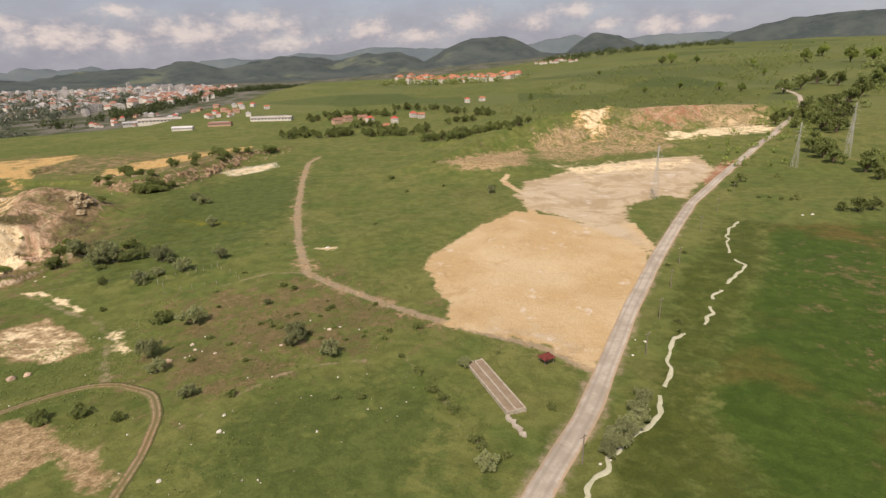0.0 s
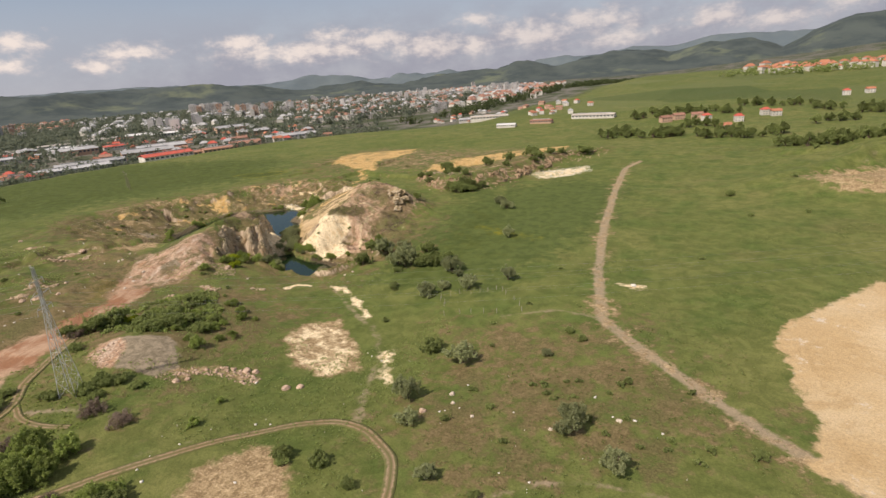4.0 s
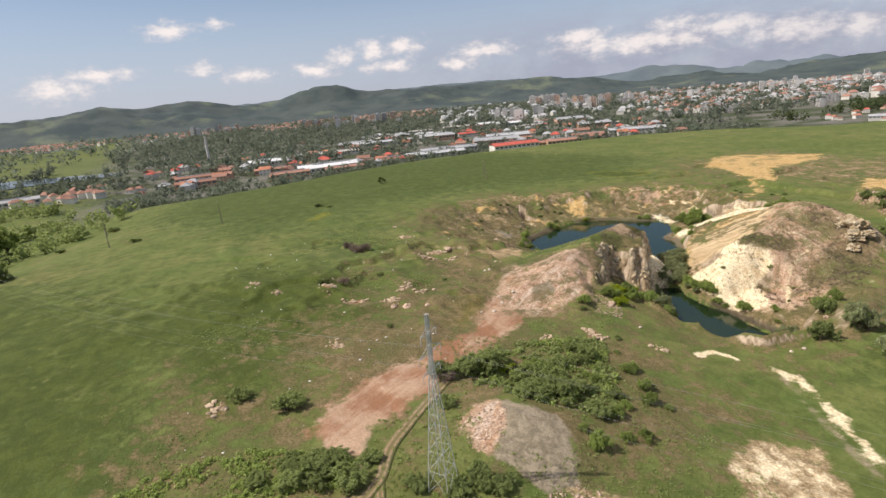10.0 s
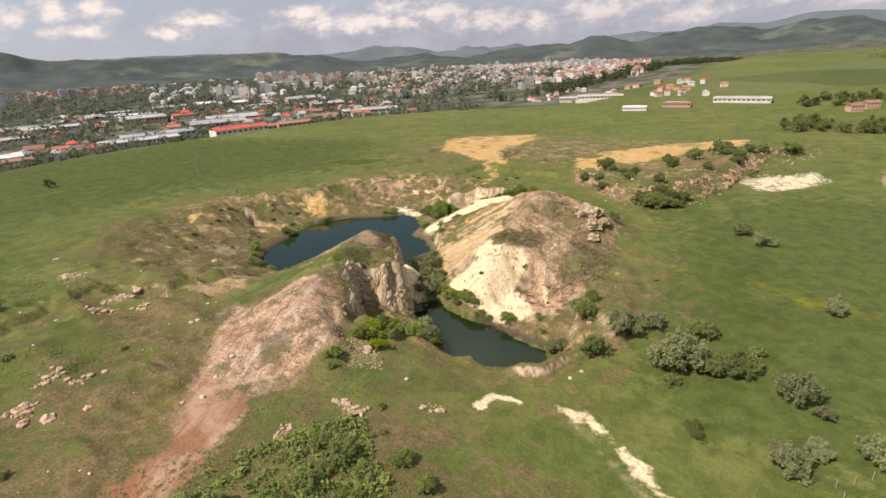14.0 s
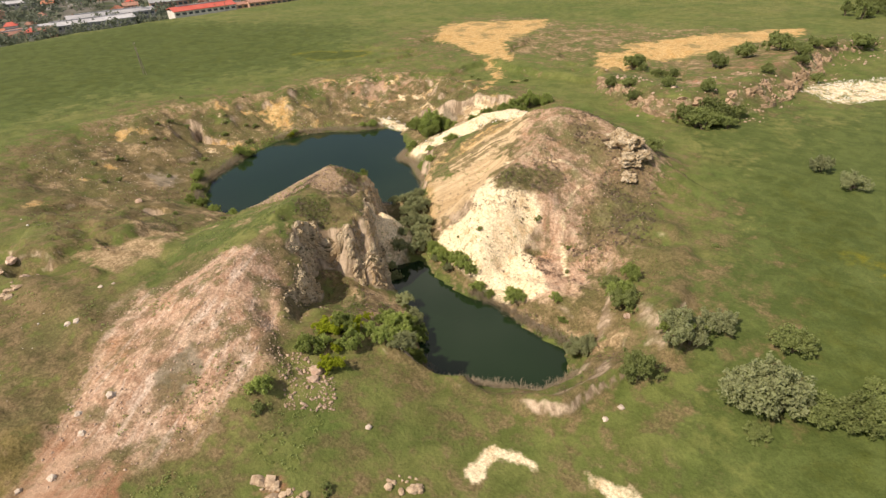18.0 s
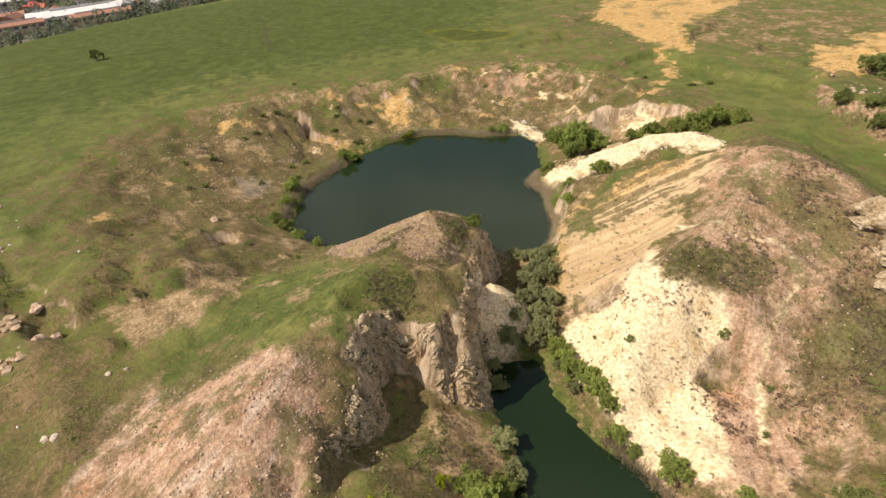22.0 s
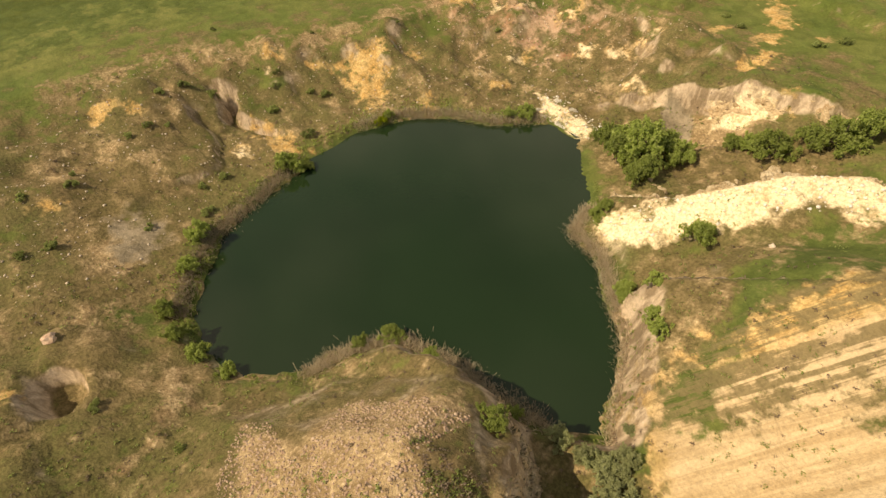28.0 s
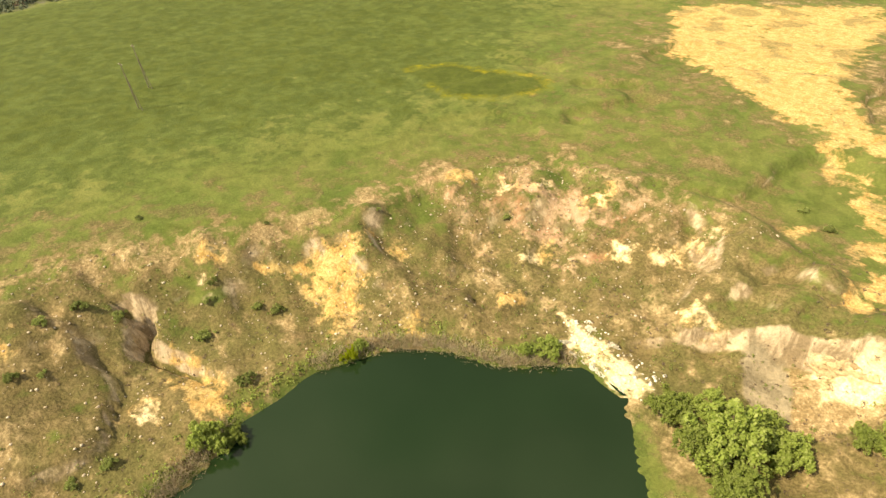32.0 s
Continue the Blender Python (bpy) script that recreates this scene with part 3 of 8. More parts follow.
def water_material(name, colour, rough=0.06):
    m, t, s = material(name, rough)
    v = t.n("ShaderNodeNewGeometry").outputs["Position"]
    t.put(s.inputs["Base Color"], t.mix(t.ramp(t.noise(0.03, 3, 0.5, v), 0.35, 0.65), colour, tuple(c * 1.2 for c in colour)))
    s.inputs["IOR"].default_value = 1.33
    s.inputs["Specular IOR Level"].default_value = 0.65
    b = t.n("ShaderNodeBump")
    b.inputs["Distance"].default_value = 0.02
    b.inputs["Strength"].default_value = 0.4
    t.link(t.noise(1.3, 3, 0.6, v), b.inputs["Height"])
    t.link(b.outputs[0], s.inputs["Normal"])
    return m


LAKE_WATER = water_material("deep green water", (0.010, 0.022, 0.008))
RIVER_WATER = water_material("river water", (0.06, 0.075, 0.085), 0.12)


def road_material():
    """Worn pale asphalt with two darker wheel tracks and dusty edges."""
    m, t, s = material("worn road", 0.95)
    v = t.n("ShaderNodeNewGeometry").outputs["Position"]
    a = t.n("ShaderNodeAttribute", attribute_name="across").outputs["Fac"]
    big, small = t.noise(0.12, 5, 0.65, v), t.noise(1.4, 5, 0.7, v)
    c = t.mix(t.ramp(big, 0.38, 0.62), (0.36, 0.315, 0.25), (0.50, 0.45, 0.37))
    c = t.mix(t.math("MULTIPLY", t.ramp(t.math("ABSOLUTE", t.math("SUBTRACT", t.math("ABSOLUTE", a), 0.45)), 0.22, 0.06), 0.45), c, (0.27, 0.235, 0.19))
    c = t.mix(t.math("MULTIPLY", t.ramp(small, 0.55, 0.72), 0.5), c, (0.20, 0.175, 0.14))
    c = t.mix(t.ramp(t.math("ADD", t.math("ABSOLUTE", a), t.math("MULTIPLY", t.math("SUBTRACT", small, 0.5), 0.8)), 0.75, 1.0), c, (0.46, 0.34, 0.225))
    t.put(s.inputs["Base Color"], c)
    return m


ASPHALT = road_material()


def dirt_material():
    """Packed earth, brick red to tan, with two pale ruts."""
    m, t, s = material("packed dirt", 0.95)
    v = t.n("ShaderNodeNewGeometry").outputs["Position"]
    a = t.math("ABSOLUTE", t.n("ShaderNodeAttribute", attribute_name="across").outputs["Fac"])
    big, small = t.noise(0.07, 5, 0.65, v), t.noise(1.3, 5, 0.7, v)
    c = t.mix(t.ramp(big, 0.4, 0.6), (0.25, 0.155, 0.085), (0.23, 0.175, 0.10))
    c = t.mix(t.math("MULTIPLY", t.ramp(t.math("ABSOLUTE", t.math("SUBTRACT", a, 0.5)), 0.24, 0.05), 0.75), c, (0.36, 0.265, 0.165))
    c = t.mix(t.math("MULTIPLY", t.ramp(small, 0.44, 0.62), 0.75), c, (0.17, 0.15, 0.065))
    c = t.mix(t.ramp(t.math("ADD", a, t.math("MULTIPLY", t.math("SUBTRACT", small, 0.5), 1.2)), 0.45, 0.9), c, (0.125, 0.128, 0.045))
    c = t.mix(t.math("MULTIPLY", t.ramp(t.math("ADD", a, t.math("MULTIPLY", t.math("SUBTRACT", small, 0.5), 0.5)), 0.24, 0.08), 0.75), c, (0.125, 0.125, 0.045))
    t.put(s.inputs["Base Color"], c)
    return m


DIRT = dirt_material()

# ---- ground ----
def part(name, bm, mat, parent=None, label=""):
    """Links a bmesh, or a mesh, as one object under a thing or a part."""
    if isinstance(bm, bmesh.types.BMesh):
        mesh = bpy.data.meshes.new(name)
        bm.to_mesh(mesh)
        bm.free()
    else:
        mesh = bm
    if mat and not mesh.materials:
        mesh.materials.append(mat)
    ob = new(name, mesh)
    if parent:
        ob.parent = parent
    if label:
        ob["label"] = label
    return ob


def spread(stops):
    """Grid lines from (place, spacing) stops; the spacing glides from stop to stop."""
    at, lines = stops[0][0], [stops[0][0]]
    places, gaps = [p for p, _ in stops], [g for _, g in stops]
    while at < places[-1]:
        at += float(np.interp(at, places, gaps))
        lines.append(at)
    return np.array(lines)


XS = spread([(-5200, 260), (-1400, 60), (-600, 9), (-360, 2.6), (-325, 0.85), (-85, 0.85), (-60, 1.5), (130, 1.6), (380, 9), (1400, 60), (5200, 260)])
YS = spread([(-5200, 260), (-1200, 60), (-300, 12), (0, 2.2), (20, 1.1), (60, 1.0), (110, 0.85), (305, 0.85), (330, 1.6), (460, 2.4), (700, 8), (1500, 55), (5600, 260)])
GX, GY = np.meshgrid(XS, YS)
GZ = height(GX, GY)


def ground_at(x, y):
    """The ground's height between the grid's lines."""
    x, y = np.asarray(x, float), np.asarray(y, float)
    i = np.clip(np.searchsorted(XS, x) - 1, 0, len(XS) - 2)
    j = np.clip(np.searchsorted(YS, y) - 1, 0, len(YS) - 2)
    u, v = (x - XS[i]) / (XS[i + 1] - XS[i]), (y - YS[j]) / (YS[j + 1] - YS[j])
    return (GZ[j, i] * (1 - u) + GZ[j, i + 1] * u) * (1 - v) + (GZ[j + 1, i] * (1 - u) + GZ[j + 1, i + 1] * u) * v


def grid_mesh(name, x, y, z):
    rows, cols = x.shape
    mesh = bpy.data.meshes.new(name)
    mesh.vertices.add(rows * cols)
    mesh.vertices.foreach_set("co", np.stack([x, y, z], -1).astype(np.float32).ravel())
    i = (np.arange(rows - 1)[:, None] * cols + np.arange(cols - 1)[None, :]).ravel()
    loops = np.stack([i, i + 1, i + cols + 1, i + cols], -1).astype(np.int32)
    mesh.loops.add(loops.size)
    mesh.loops.foreach_set("vertex_index", loops.ravel())
    mesh.polygons.add(len(loops))
    mesh.polygons.foreach_set("loop_start", np.arange(0, loops.size, 4, dtype=np.int32))
    mesh.polygons.foreach_set("use_smooth", np.ones(len(loops), bool))
    mesh.update(calc_edges=True)
    return mesh


def inside(poly, soft=4.0):
    """A field that is 0.5 on the outline, 1 inside and 0 outside."""
    xs, ys = [p[0] for p in poly], [p[1] for p in poly]
    a, b = np.searchsorted(XS, (min(xs) - soft * 2, max(xs) + soft * 2))
    c, d = np.searchsorted(YS, (min(ys) - soft * 2, max(ys) + soft * 2))
    f = np.zeros_like(GX)
    f[c:d, a:b] = np.clip(0.5 - outline(poly, GX[c:d, a:b], GY[c:d, a:b]) / (2 * soft), 0, 1)
    return f


def beside(line, width, soft=1.5):
    xs, ys = [p[0] for p in line], [p[1] for p in line]
    g = width + soft * 2
    a, b = np.searchsorted(XS, (min(xs) - g, max(xs) + g))
    c, d = np.searchsorted(YS, (min(ys) - g, max(ys) + g))
    f = np.zeros_like(GX)
    f[c:d, a:b] = np.clip(0.5 - (along(line, GX[c:d, a:b], GY[c:d, a:b])[0] - width) / (2 * soft), 0, 1)
    return f


GREEN_STRIP = [(-203, 211), (-207, 219), (-206, 228), (-210, 238), (-208, 252), (-203, 258), (-196, 246), (-204, 234), (-203, 226), (-199, 216)]
OUTCROPS = [(-223, 70, 3.5, 0.0), (-216, 83, 5, 0.7), (-206, 88, 7, 1.4), (-201, 96, 4, 2.1), (-208, 103, 3.5, 2.8), (-182, 76, 5, 0.4), (-237, 127, 7, 1.1), (-231, 64, 4, 1.8), (-259, 107, 3.5, 2.5), (-168, 49, 5, 0.1), (-233, 122, 7, 0.8), (-209, 104, 4, 1.5), (-204, 107, 3.5, 2.2), (-200, 97, 5, 2.9), (-267, 127, 7, 0.5), (-239, 128, 4, 1.2), (-228, 129, 3.5, 1.9), (-163, 121, 5, 2.6), (-161, 133, 7, 0.2), (-151, 144, 4, 0.9)]
SAND_FIELD = [(-6, 164), (-5, 178), (16, 213), (33, 234), (52, 223), (60, 206), (65, 187), (73, 180), (60, 150), (45, 125), (34, 104), (30, 106),
              (23, 114), (13, 119), (0, 124), (2, 138), (-3, 154)]
SAND_FIELD_2 = [(37, 260), (46, 292), (89, 327), (131, 350), (167, 355), (161, 317), (116, 251), (106, 258), (84, 239), (73, 208), (73, 182), (60, 206),
                (52, 223), (38, 238)]
ROAD = [(2, 45), (14, 67), (26, 86), (36, 106), (51, 135), (73, 174), (114, 241), (169, 315), (256, 419), (352, 541), (398, 620), (430, 720)]
DIRT_ROAD = [(32, 104), (23, 113), (10, 120), (-4, 129), (-17, 139), (-32, 152), (-44, 164), (-54, 194), (-67, 245), (-80, 310), (-89, 366), (-86, 389)]
LOOP = [(-51, 60), (-51, 69), (-52, 77), (-55, 89), (-60, 97), (-73, 102), (-80, 99), (-94, 83), (-102, 69), (-110, 57), (-114, 48), (-124, 41), (-134, 42),
        (-138, 50), (-134, 62), (-138, 71), (-147, 72)]
RED_PATH = [(-189, 121), (-182, 113), (-174, 107), (-168, 92), (-164, 79), (-161, 72), (-153, 63), (-146, 65), (-143, 70), (-149, 74), (-152, 82), (-155, 89), (-162, 95), (-167, 110), (-172, 120), (-179, 125)]
PINK_SLOPE = [(-204, 156), (-196, 162), (-191, 161), (-183, 153), (-178, 145), (-174, 131), (-176, 126), (-180, 116), (-187, 118), (-195, 127), (-202, 133), (-209, 138), (-211, 143), (-206, 148)]
FLOWERS = [(-189, -92), (-225, -73), (-273, -27), (-250, -8), (-232, -12), (-220, -29), (-187, -35), (-194, -52), (-165, -55)]
ROCK_PATCH = [(-118, 125), (-120, 133), (-113, 141), (-95, 128), (-87, 119), (-93, 113), (-104, 114)]
PALE_FACE = [(-191, 201), (-185, 205), (-187, 217), (-180, 209), (-173, 213), (-170, 212), (-170, 206), (-166, 202), (-160, 198), (-158, 193), (-166, 190), (-171, 190), (-175, 192), (-189, 197)]
STRIPED = [(-204, 212), (-201, 218), (-191, 231), (-186, 224), (-186, 217), (-184, 209), (-191, 205), (-197, 205)]
HILL_PATH = [(-187, 224), (-177, 224), (-171, 227), (-167, 225), (-166, 218), (-165, 213), (-159, 203)]
HILL_SCRUB = [(-184, 216), (-179, 218), (-172, 225), (-169, 223), (-171, 215), (-179, 209)]
RIDGE_GRASS = [(-210, 138), (-217, 146), (-221, 154), (-232, 165), (-222, 174), (-206, 176), (-203, 177), (-201, 170), (-195, 168), (-192, 165), (-192, 162), (-198, 162), (-203, 159), (-205, 155), (-209, 148), (-207, 142)]
MARSH = [(-355, 292), (-355, 298), (-350, 306), (-335, 310), (-322, 314), (-316, 310), (-320, 298), (-332, 290), (-342, 292)]
PAD = [(-122, -2), (-131, -3), (-132, 4), (-131, 11), (-127, 21), (-124, 17), (-121, 13), (-114, 14), (-117, 2)]
CUT = [(-245, 274), (-238, 276), (-226, 279), (-225, 277), (-231, 266), (-235, 264)]
GULLY = [(-302, 233), (-299, 240), (-297, 246), (-290, 239), (-287, 231), (-293, 232)]
LEDGE = [(-303, 211), (-295, 212), (-286, 214), (-283, 215), (-284, 209), (-296, 208)]
ROWED = [(-206, 217), (-206, 226), (-203, 236), (-196, 245), (-190, 241), (-189, 232), (-192, 229), (-197, 224), (-203, 216)]
SCREE_TOP = [(-226, 177), (-233, 181), (-224, 184), (-227, 191), (-221, 197), (-215, 199), (-213, 192), (-207, 190), (-203, 186), (-205, 181), (-211, 182), (-213, 178), (-218, 176)]
SPOTS = [(-292, 272), (-278, 282), (-287, 278), (-268, 277), (-259, 287), (-251, 273), (-262, 280), (-279, 266), (-305, 218), (-290, 204)]
PALE_STRIP = [(-233, 240), (-226, 246), (-217, 257), (-208, 263), (-199, 263), (-198, 258), (-207, 255), (-214, 249), (-219, 242), (-226, 236)]
OCHRES = [[(-311, 354), (-339, 398), (-290, 438), (-281, 418), (-270, 357), (-247, 326), (-272, 331)],
          [(-221, 384), (-198, 418), (-157, 455), (-154, 437), (-178, 378), (-202, 357)], [(-226, 366), (-209, 371), (-199, 347), (-205, 324), (-214, 340)]]
BANKS = [(-299, 268, 3.2), (-278, 282, 3), (-232, 306, 2.4), (-226, 280, 2.6), (-250, 296, 2.6), (-293, 248, 2.4), (-278, 269, 2.2), (-307, 192, 2), (-289, 171, 3), (-285, 165, 2.2), (-308, 221, 2.2),
         (-280, 241, 2.2), (-274, 256, 2.4), (-310, 186, 2.6), (-269, 148, 3), (-253, 159, 2.6)]
PALE_ROCKS = [(-142, 341), (-128, 362), (-113, 375), (-106, 356), (-116, 340), (-129, 330)]
TAN_DOME = [(-144, 97), (-136, 103), (-129, 102), (-122, 97), (-122, 91), (-128, 90), (-132, 88), (-137, 94)]
SPOIL = [(-84, 71), (-86, 77), (-85, 87), (-81, 89), (-74, 85), (-69, 81), (-61, 78), (-54, 71), (-56, 68), (-63, 74), (-68, 77), (-70, 69), (-80, 60)]

ground_mesh = grid_mesh("ground", GX, GY, GZ)


def store(name, f):
    a = ground_mesh.attributes.new(name, "FLOAT", "POINT")
    a.data.foreach_set("value", f.astype(np.float32).ravel())


def most(*fields):
    f = fields[0]
    for g in fields[1:]:
        f = np.maximum(f, g)
    return f


RIM_OUT = -outline(RIM, GX, GY)
quarry = np.clip(0.5 + RIM_OUT / 50, 0, 1) * (np.abs(GX + 230) < 200)
spots = most(*[np.clip(0.5 - (np.hypot(GX - x, GY - y) - 2.2) / 4, 0, 1) for x, y in SPOTS])
DOME_PINK = [(-142, 87), (-144, 91), (-144, 97), (-137, 95), (-132, 88), (-135, 86)]
store("soil", most(inside(PINK_SLOPE, 3.5), 0.95 * inside([(-168, 206), (-160, 213), (-154, 203), (-153, 197), (-157, 192), (-165, 190)], 2), 0.8 * beside([(-150, 188), (-145, 185), (-142, 188)], 1.6, 1.5), 0.9 * inside(DOME_PINK, 1.5), 0.95 * inside(ROCK_PATCH, 2.5), 0.55 * inside([(66, 400), (110, 440), (180, 450), (260, 480), (296, 490), (280, 471), (208, 458), (177, 416), (170, 382), (122, 365), (85, 343), (61, 355)], 8), 0.5 * inside(RED_PATH, 3), 0.8 * beside([(-121, 95), (-115, 102), (-107, 102)], 1.6, 2),  inside(SPOIL, 3), 0.30 * np.clip(RIM_OUT / 14, 0, 1), 0.9 * inside([(-232, 141), (-231, 153), (-226, 160), (-220, 151), (-220, 143)], 3), 0.85 * inside(CUT, 2), 0.95 * inside(SCREE_TOP, 2), 0.7 * inside([(-189, 171), (-188, 180), (-183, 178), (-177, 175), (-177, 168), (-181, 162), (-186, 164)], 2),
                   0.9 * inside([(-238, 155), (-237, 161), (-233, 164), (-226, 159), (-231, 152)], 1.5), 0.6 * inside([(-281, 174), (-280, 182), (-271, 182), (-268, 175), (-273, 171)], 2), 0.85 * beside([(-249, 177), (-243, 174), (-239, 172), (-237, 168)], 0.8, 1),
                   0.72 * inside([(-200, 228), (-190, 232), (-182, 214), (-174, 214), (-160, 196), (-150, 208), (-152, 240), (-158, 252), (-184, 256)], 5),
                   0.55 * beside([(-320, 178), (-318, 205), (-306, 236), (-302, 262), (-290, 284), (-262, 292)], 5, 6),
                   0.36 * inside([(-330, 440), (-340, 350), (-270, 320), (-215, 330), (-180, 300), (-150, 330), (-130, 420), (-160, 450)], 20), 0.6 * beside(DIRT_ROAD, 3, 5),
                   0.72 * inside([(-5, 336), (7, 356), (28, 377), (63, 393), (55, 326), (32, 310), (13, 312)], 6), 0.62 * inside([(68, 409), (96, 425), (115, 397), (158, 412), (152, 375), (117, 363), (85, 371), (64, 384)], 8),
                   0.62 * inside([(201, 600), (248, 600), (300, 510), (262, 430), (216, 456), (179, 446), (141, 441)], 12)))
store("pale", most(inside(PALE_FACE, 2.0), 0.6 * inside([(-239, 277), (-227, 280), (-224, 277), (-234, 272)], 1.0), 0.8 * inside(PALE_STRIP, 2.2), 0.56 * inside(PALE_ROCKS, 4), 0.47 * inside(ROCK_PATCH, 2.5), 0.8 * beside(HILL_PATH, 0.7, 0.8), 0.8 * inside([(-267, 261), (-259, 262), (-248, 260), (-252, 256), (-262, 257)], 1.5),
                   0.7 * beside([(-133, 160), (-127, 159), (-120, 155), (-113, 150), (-106, 146)], 1.4, 1.5), 0.6 * beside([(-88, 130), (-78, 118)], 2.2, 2), 0.6 * spots,
                   0.8 * beside([(-146, 151), (-146, 156), (-141, 157)], 1.2, 1), 0.85 * inside([(-205, 194), (-202, 201), (-195, 198), (-192, 191), (-194, 187), (-199, 188)], 1.5), 0.6 * inside([(60, 330), (120, 345), (165, 350), (150, 320), (80, 300)], 14), 0.6 * beside([(-46, 188), (-40, 188)], 2, 2), 0.62 * inside([(171, 426), (221, 457), (267, 456), (262, 424), (193, 406), (169, 407)], 6), 0.5 * inside([(106, 429), (117, 412), (129, 425), (170, 560), (150, 600)], 6)))
store("red", most(*[0.56 * np.clip(0.5 - (np.hypot(GX - x, GY - y) - l * 0.5) / 4, 0, 1) for x, y, l, _ in OUTCROPS], 0.55 * inside([(160, 445), (200, 455), (240, 480), (225, 560), (180, 560)], 10), inside(RED_PATH, 3), inside([(141, 294), (174, 333), (192, 341), (136, 274)], 5), 0.5 * inside([(-305, 255), (-290, 285), (-262, 290), (-270, 268)], 8), 0.5 * inside([(-200, 300), (-160, 300), (-140, 340), (-130, 400), (-150, 400), (-165, 320)], 10)))
store("sand", most(inside(SAND_FIELD, 3), inside([(56, 214), (64, 184), (76, 179), (78, 212)], 2), 0.9 * beside([(40, 230), (42, 263), (37, 279), (34, 296), (38, 306)], 2.0, 1.5), inside(SAND_FIELD_2, 5), 0.5 * inside([(211, 445), (232, 483), (305, 501), (260, 425)], 8)))
store("ochre", most(0.7 * inside([(104, 432), (117, 409), (129, 425), (160, 520), (140, 520)], 6), *[inside(p, 3.5) for p in OCHRES], *[0.62 * np.clip(0.5 - (np.hypot((GX - x) * 1.3, GY - y) - r) / 3.5, 0, 1) for x, y, r in BANKS], 0.8 * inside([(-304, 227), (-296, 243), (-293, 242), (-300, 230)], 1.2), 0.95 * inside(STRIPED, 2), 0.8 * inside(ROWED, 3) * (1 - 0.6 * inside(GREEN_STRIP, 2)), 0.66 * inside(GULLY, 2.5), 0.62 * inside(LEDGE, 2), 0.6 * beside([(-288, 344), (-276, 338), (-262, 330), (-250, 318), (-240, 304), (-236, 284)], 2.5, 3), 0.5 * spots))
store("track", most(beside(DIRT_ROAD, 1.5), 0.7 * inside([(-120, 35), (-127, 34), (-131, 40), (-130, 50), (-124, 46), (-119, 42), (-113, 40), (-114, 35)], 3), 0.5 * beside(LOOP, 0.8), 0.7 * beside([(-46, 164), (-56, 165), (-69, 157)], 0.9), 0.6 * beside([(-49, 84), (-41, 95), (-36, 101), (-28, 105), (-18, 107)], 0.7, 1.2), 0.55 * beside([(-12, 113), (-8, 105), (-4, 98), (-1, 92), (2, 83), (5, 77)], 0.9, 1.5), 0.6 * beside([(-133, 160), (-115, 148), (-100, 140), (-88, 128), (-80, 112), (-73, 102)], 1.2, 2),
                    0.7 * beside(ROAD, 3.4, 2.5), 0.6 * beside([(-147, 72), (-138, 68), (-130, 70), (-122, 76)], 1.2)))
store("grey", most(0.95 * inside(TAN_DOME, 2), 0.75 * inside([(-246, 274), (-239, 276), (-234, 268), (-238, 263)], 1.5), 0.8 * inside([(-188, 140), (-182, 139), (-181, 133), (-187, 132)], 1.5), 0.6 * inside([(-286, 176), (-286, 186), (-275, 187), (-267, 181), (-273, 175)], 4), inside(PAD, 1.5),
                   0.6 * inside([(-128, 28), (-125, 33), (-122, 30)], 2)))
GREENS = most(inside(GREEN_STRIP, 2), 0.85 * beside(LAKE + LAKE[:1], 2.6, 2.5), 0.8 * beside(POND + POND[:1], 2.5, 2.5), 0.9 * inside([(-266, 172), (-263, 178), (-257, 178), (-261, 172)], 2), 0.55 * inside(RIDGE_GRASS, 3))
store("dry", (1 - 0.85 * GREENS) * most(0.6 * inside([(-74, 133), (-62, 148), (-33, 130), (-17, 120), (-15, 111), (-28, 106), (-39, 98), (-49, 86), (-59, 99)], 6), 0.75 * inside([(-110, 85), (-150, 95), (-175, 130), (-150, 150), (-120, 140)], 15), 0.95 * np.clip(quarry * 1.1, 0, 1) * (1 - 0.7 * inside(RIDGE_GRASS, 4)), 0.8 * inside([(-150, 60), (-190, 60), (-215, 110), (-250, 130), (-215, 150), (-170, 140), (-140, 110)], 20), inside(HILL_SCRUB, 2),
                  0.62 * inside([(-100, 60), (-135, 30), (-190, 40), (-150, 80)], 15), 0.72 * inside([(-60, 90), (-80, 150), (-40, 165), (0, 130)], 20), 0.5 * inside([(80, 60), (120, 160), (200, 200), (260, 120), (200, 40)], 30),
                  0.6 * inside([(-205, 335), (-170, 285), (-135, 320), (-130, 400), (-110, 440), (-330, 440), (-350, 350), (-300, 300)], 25)))
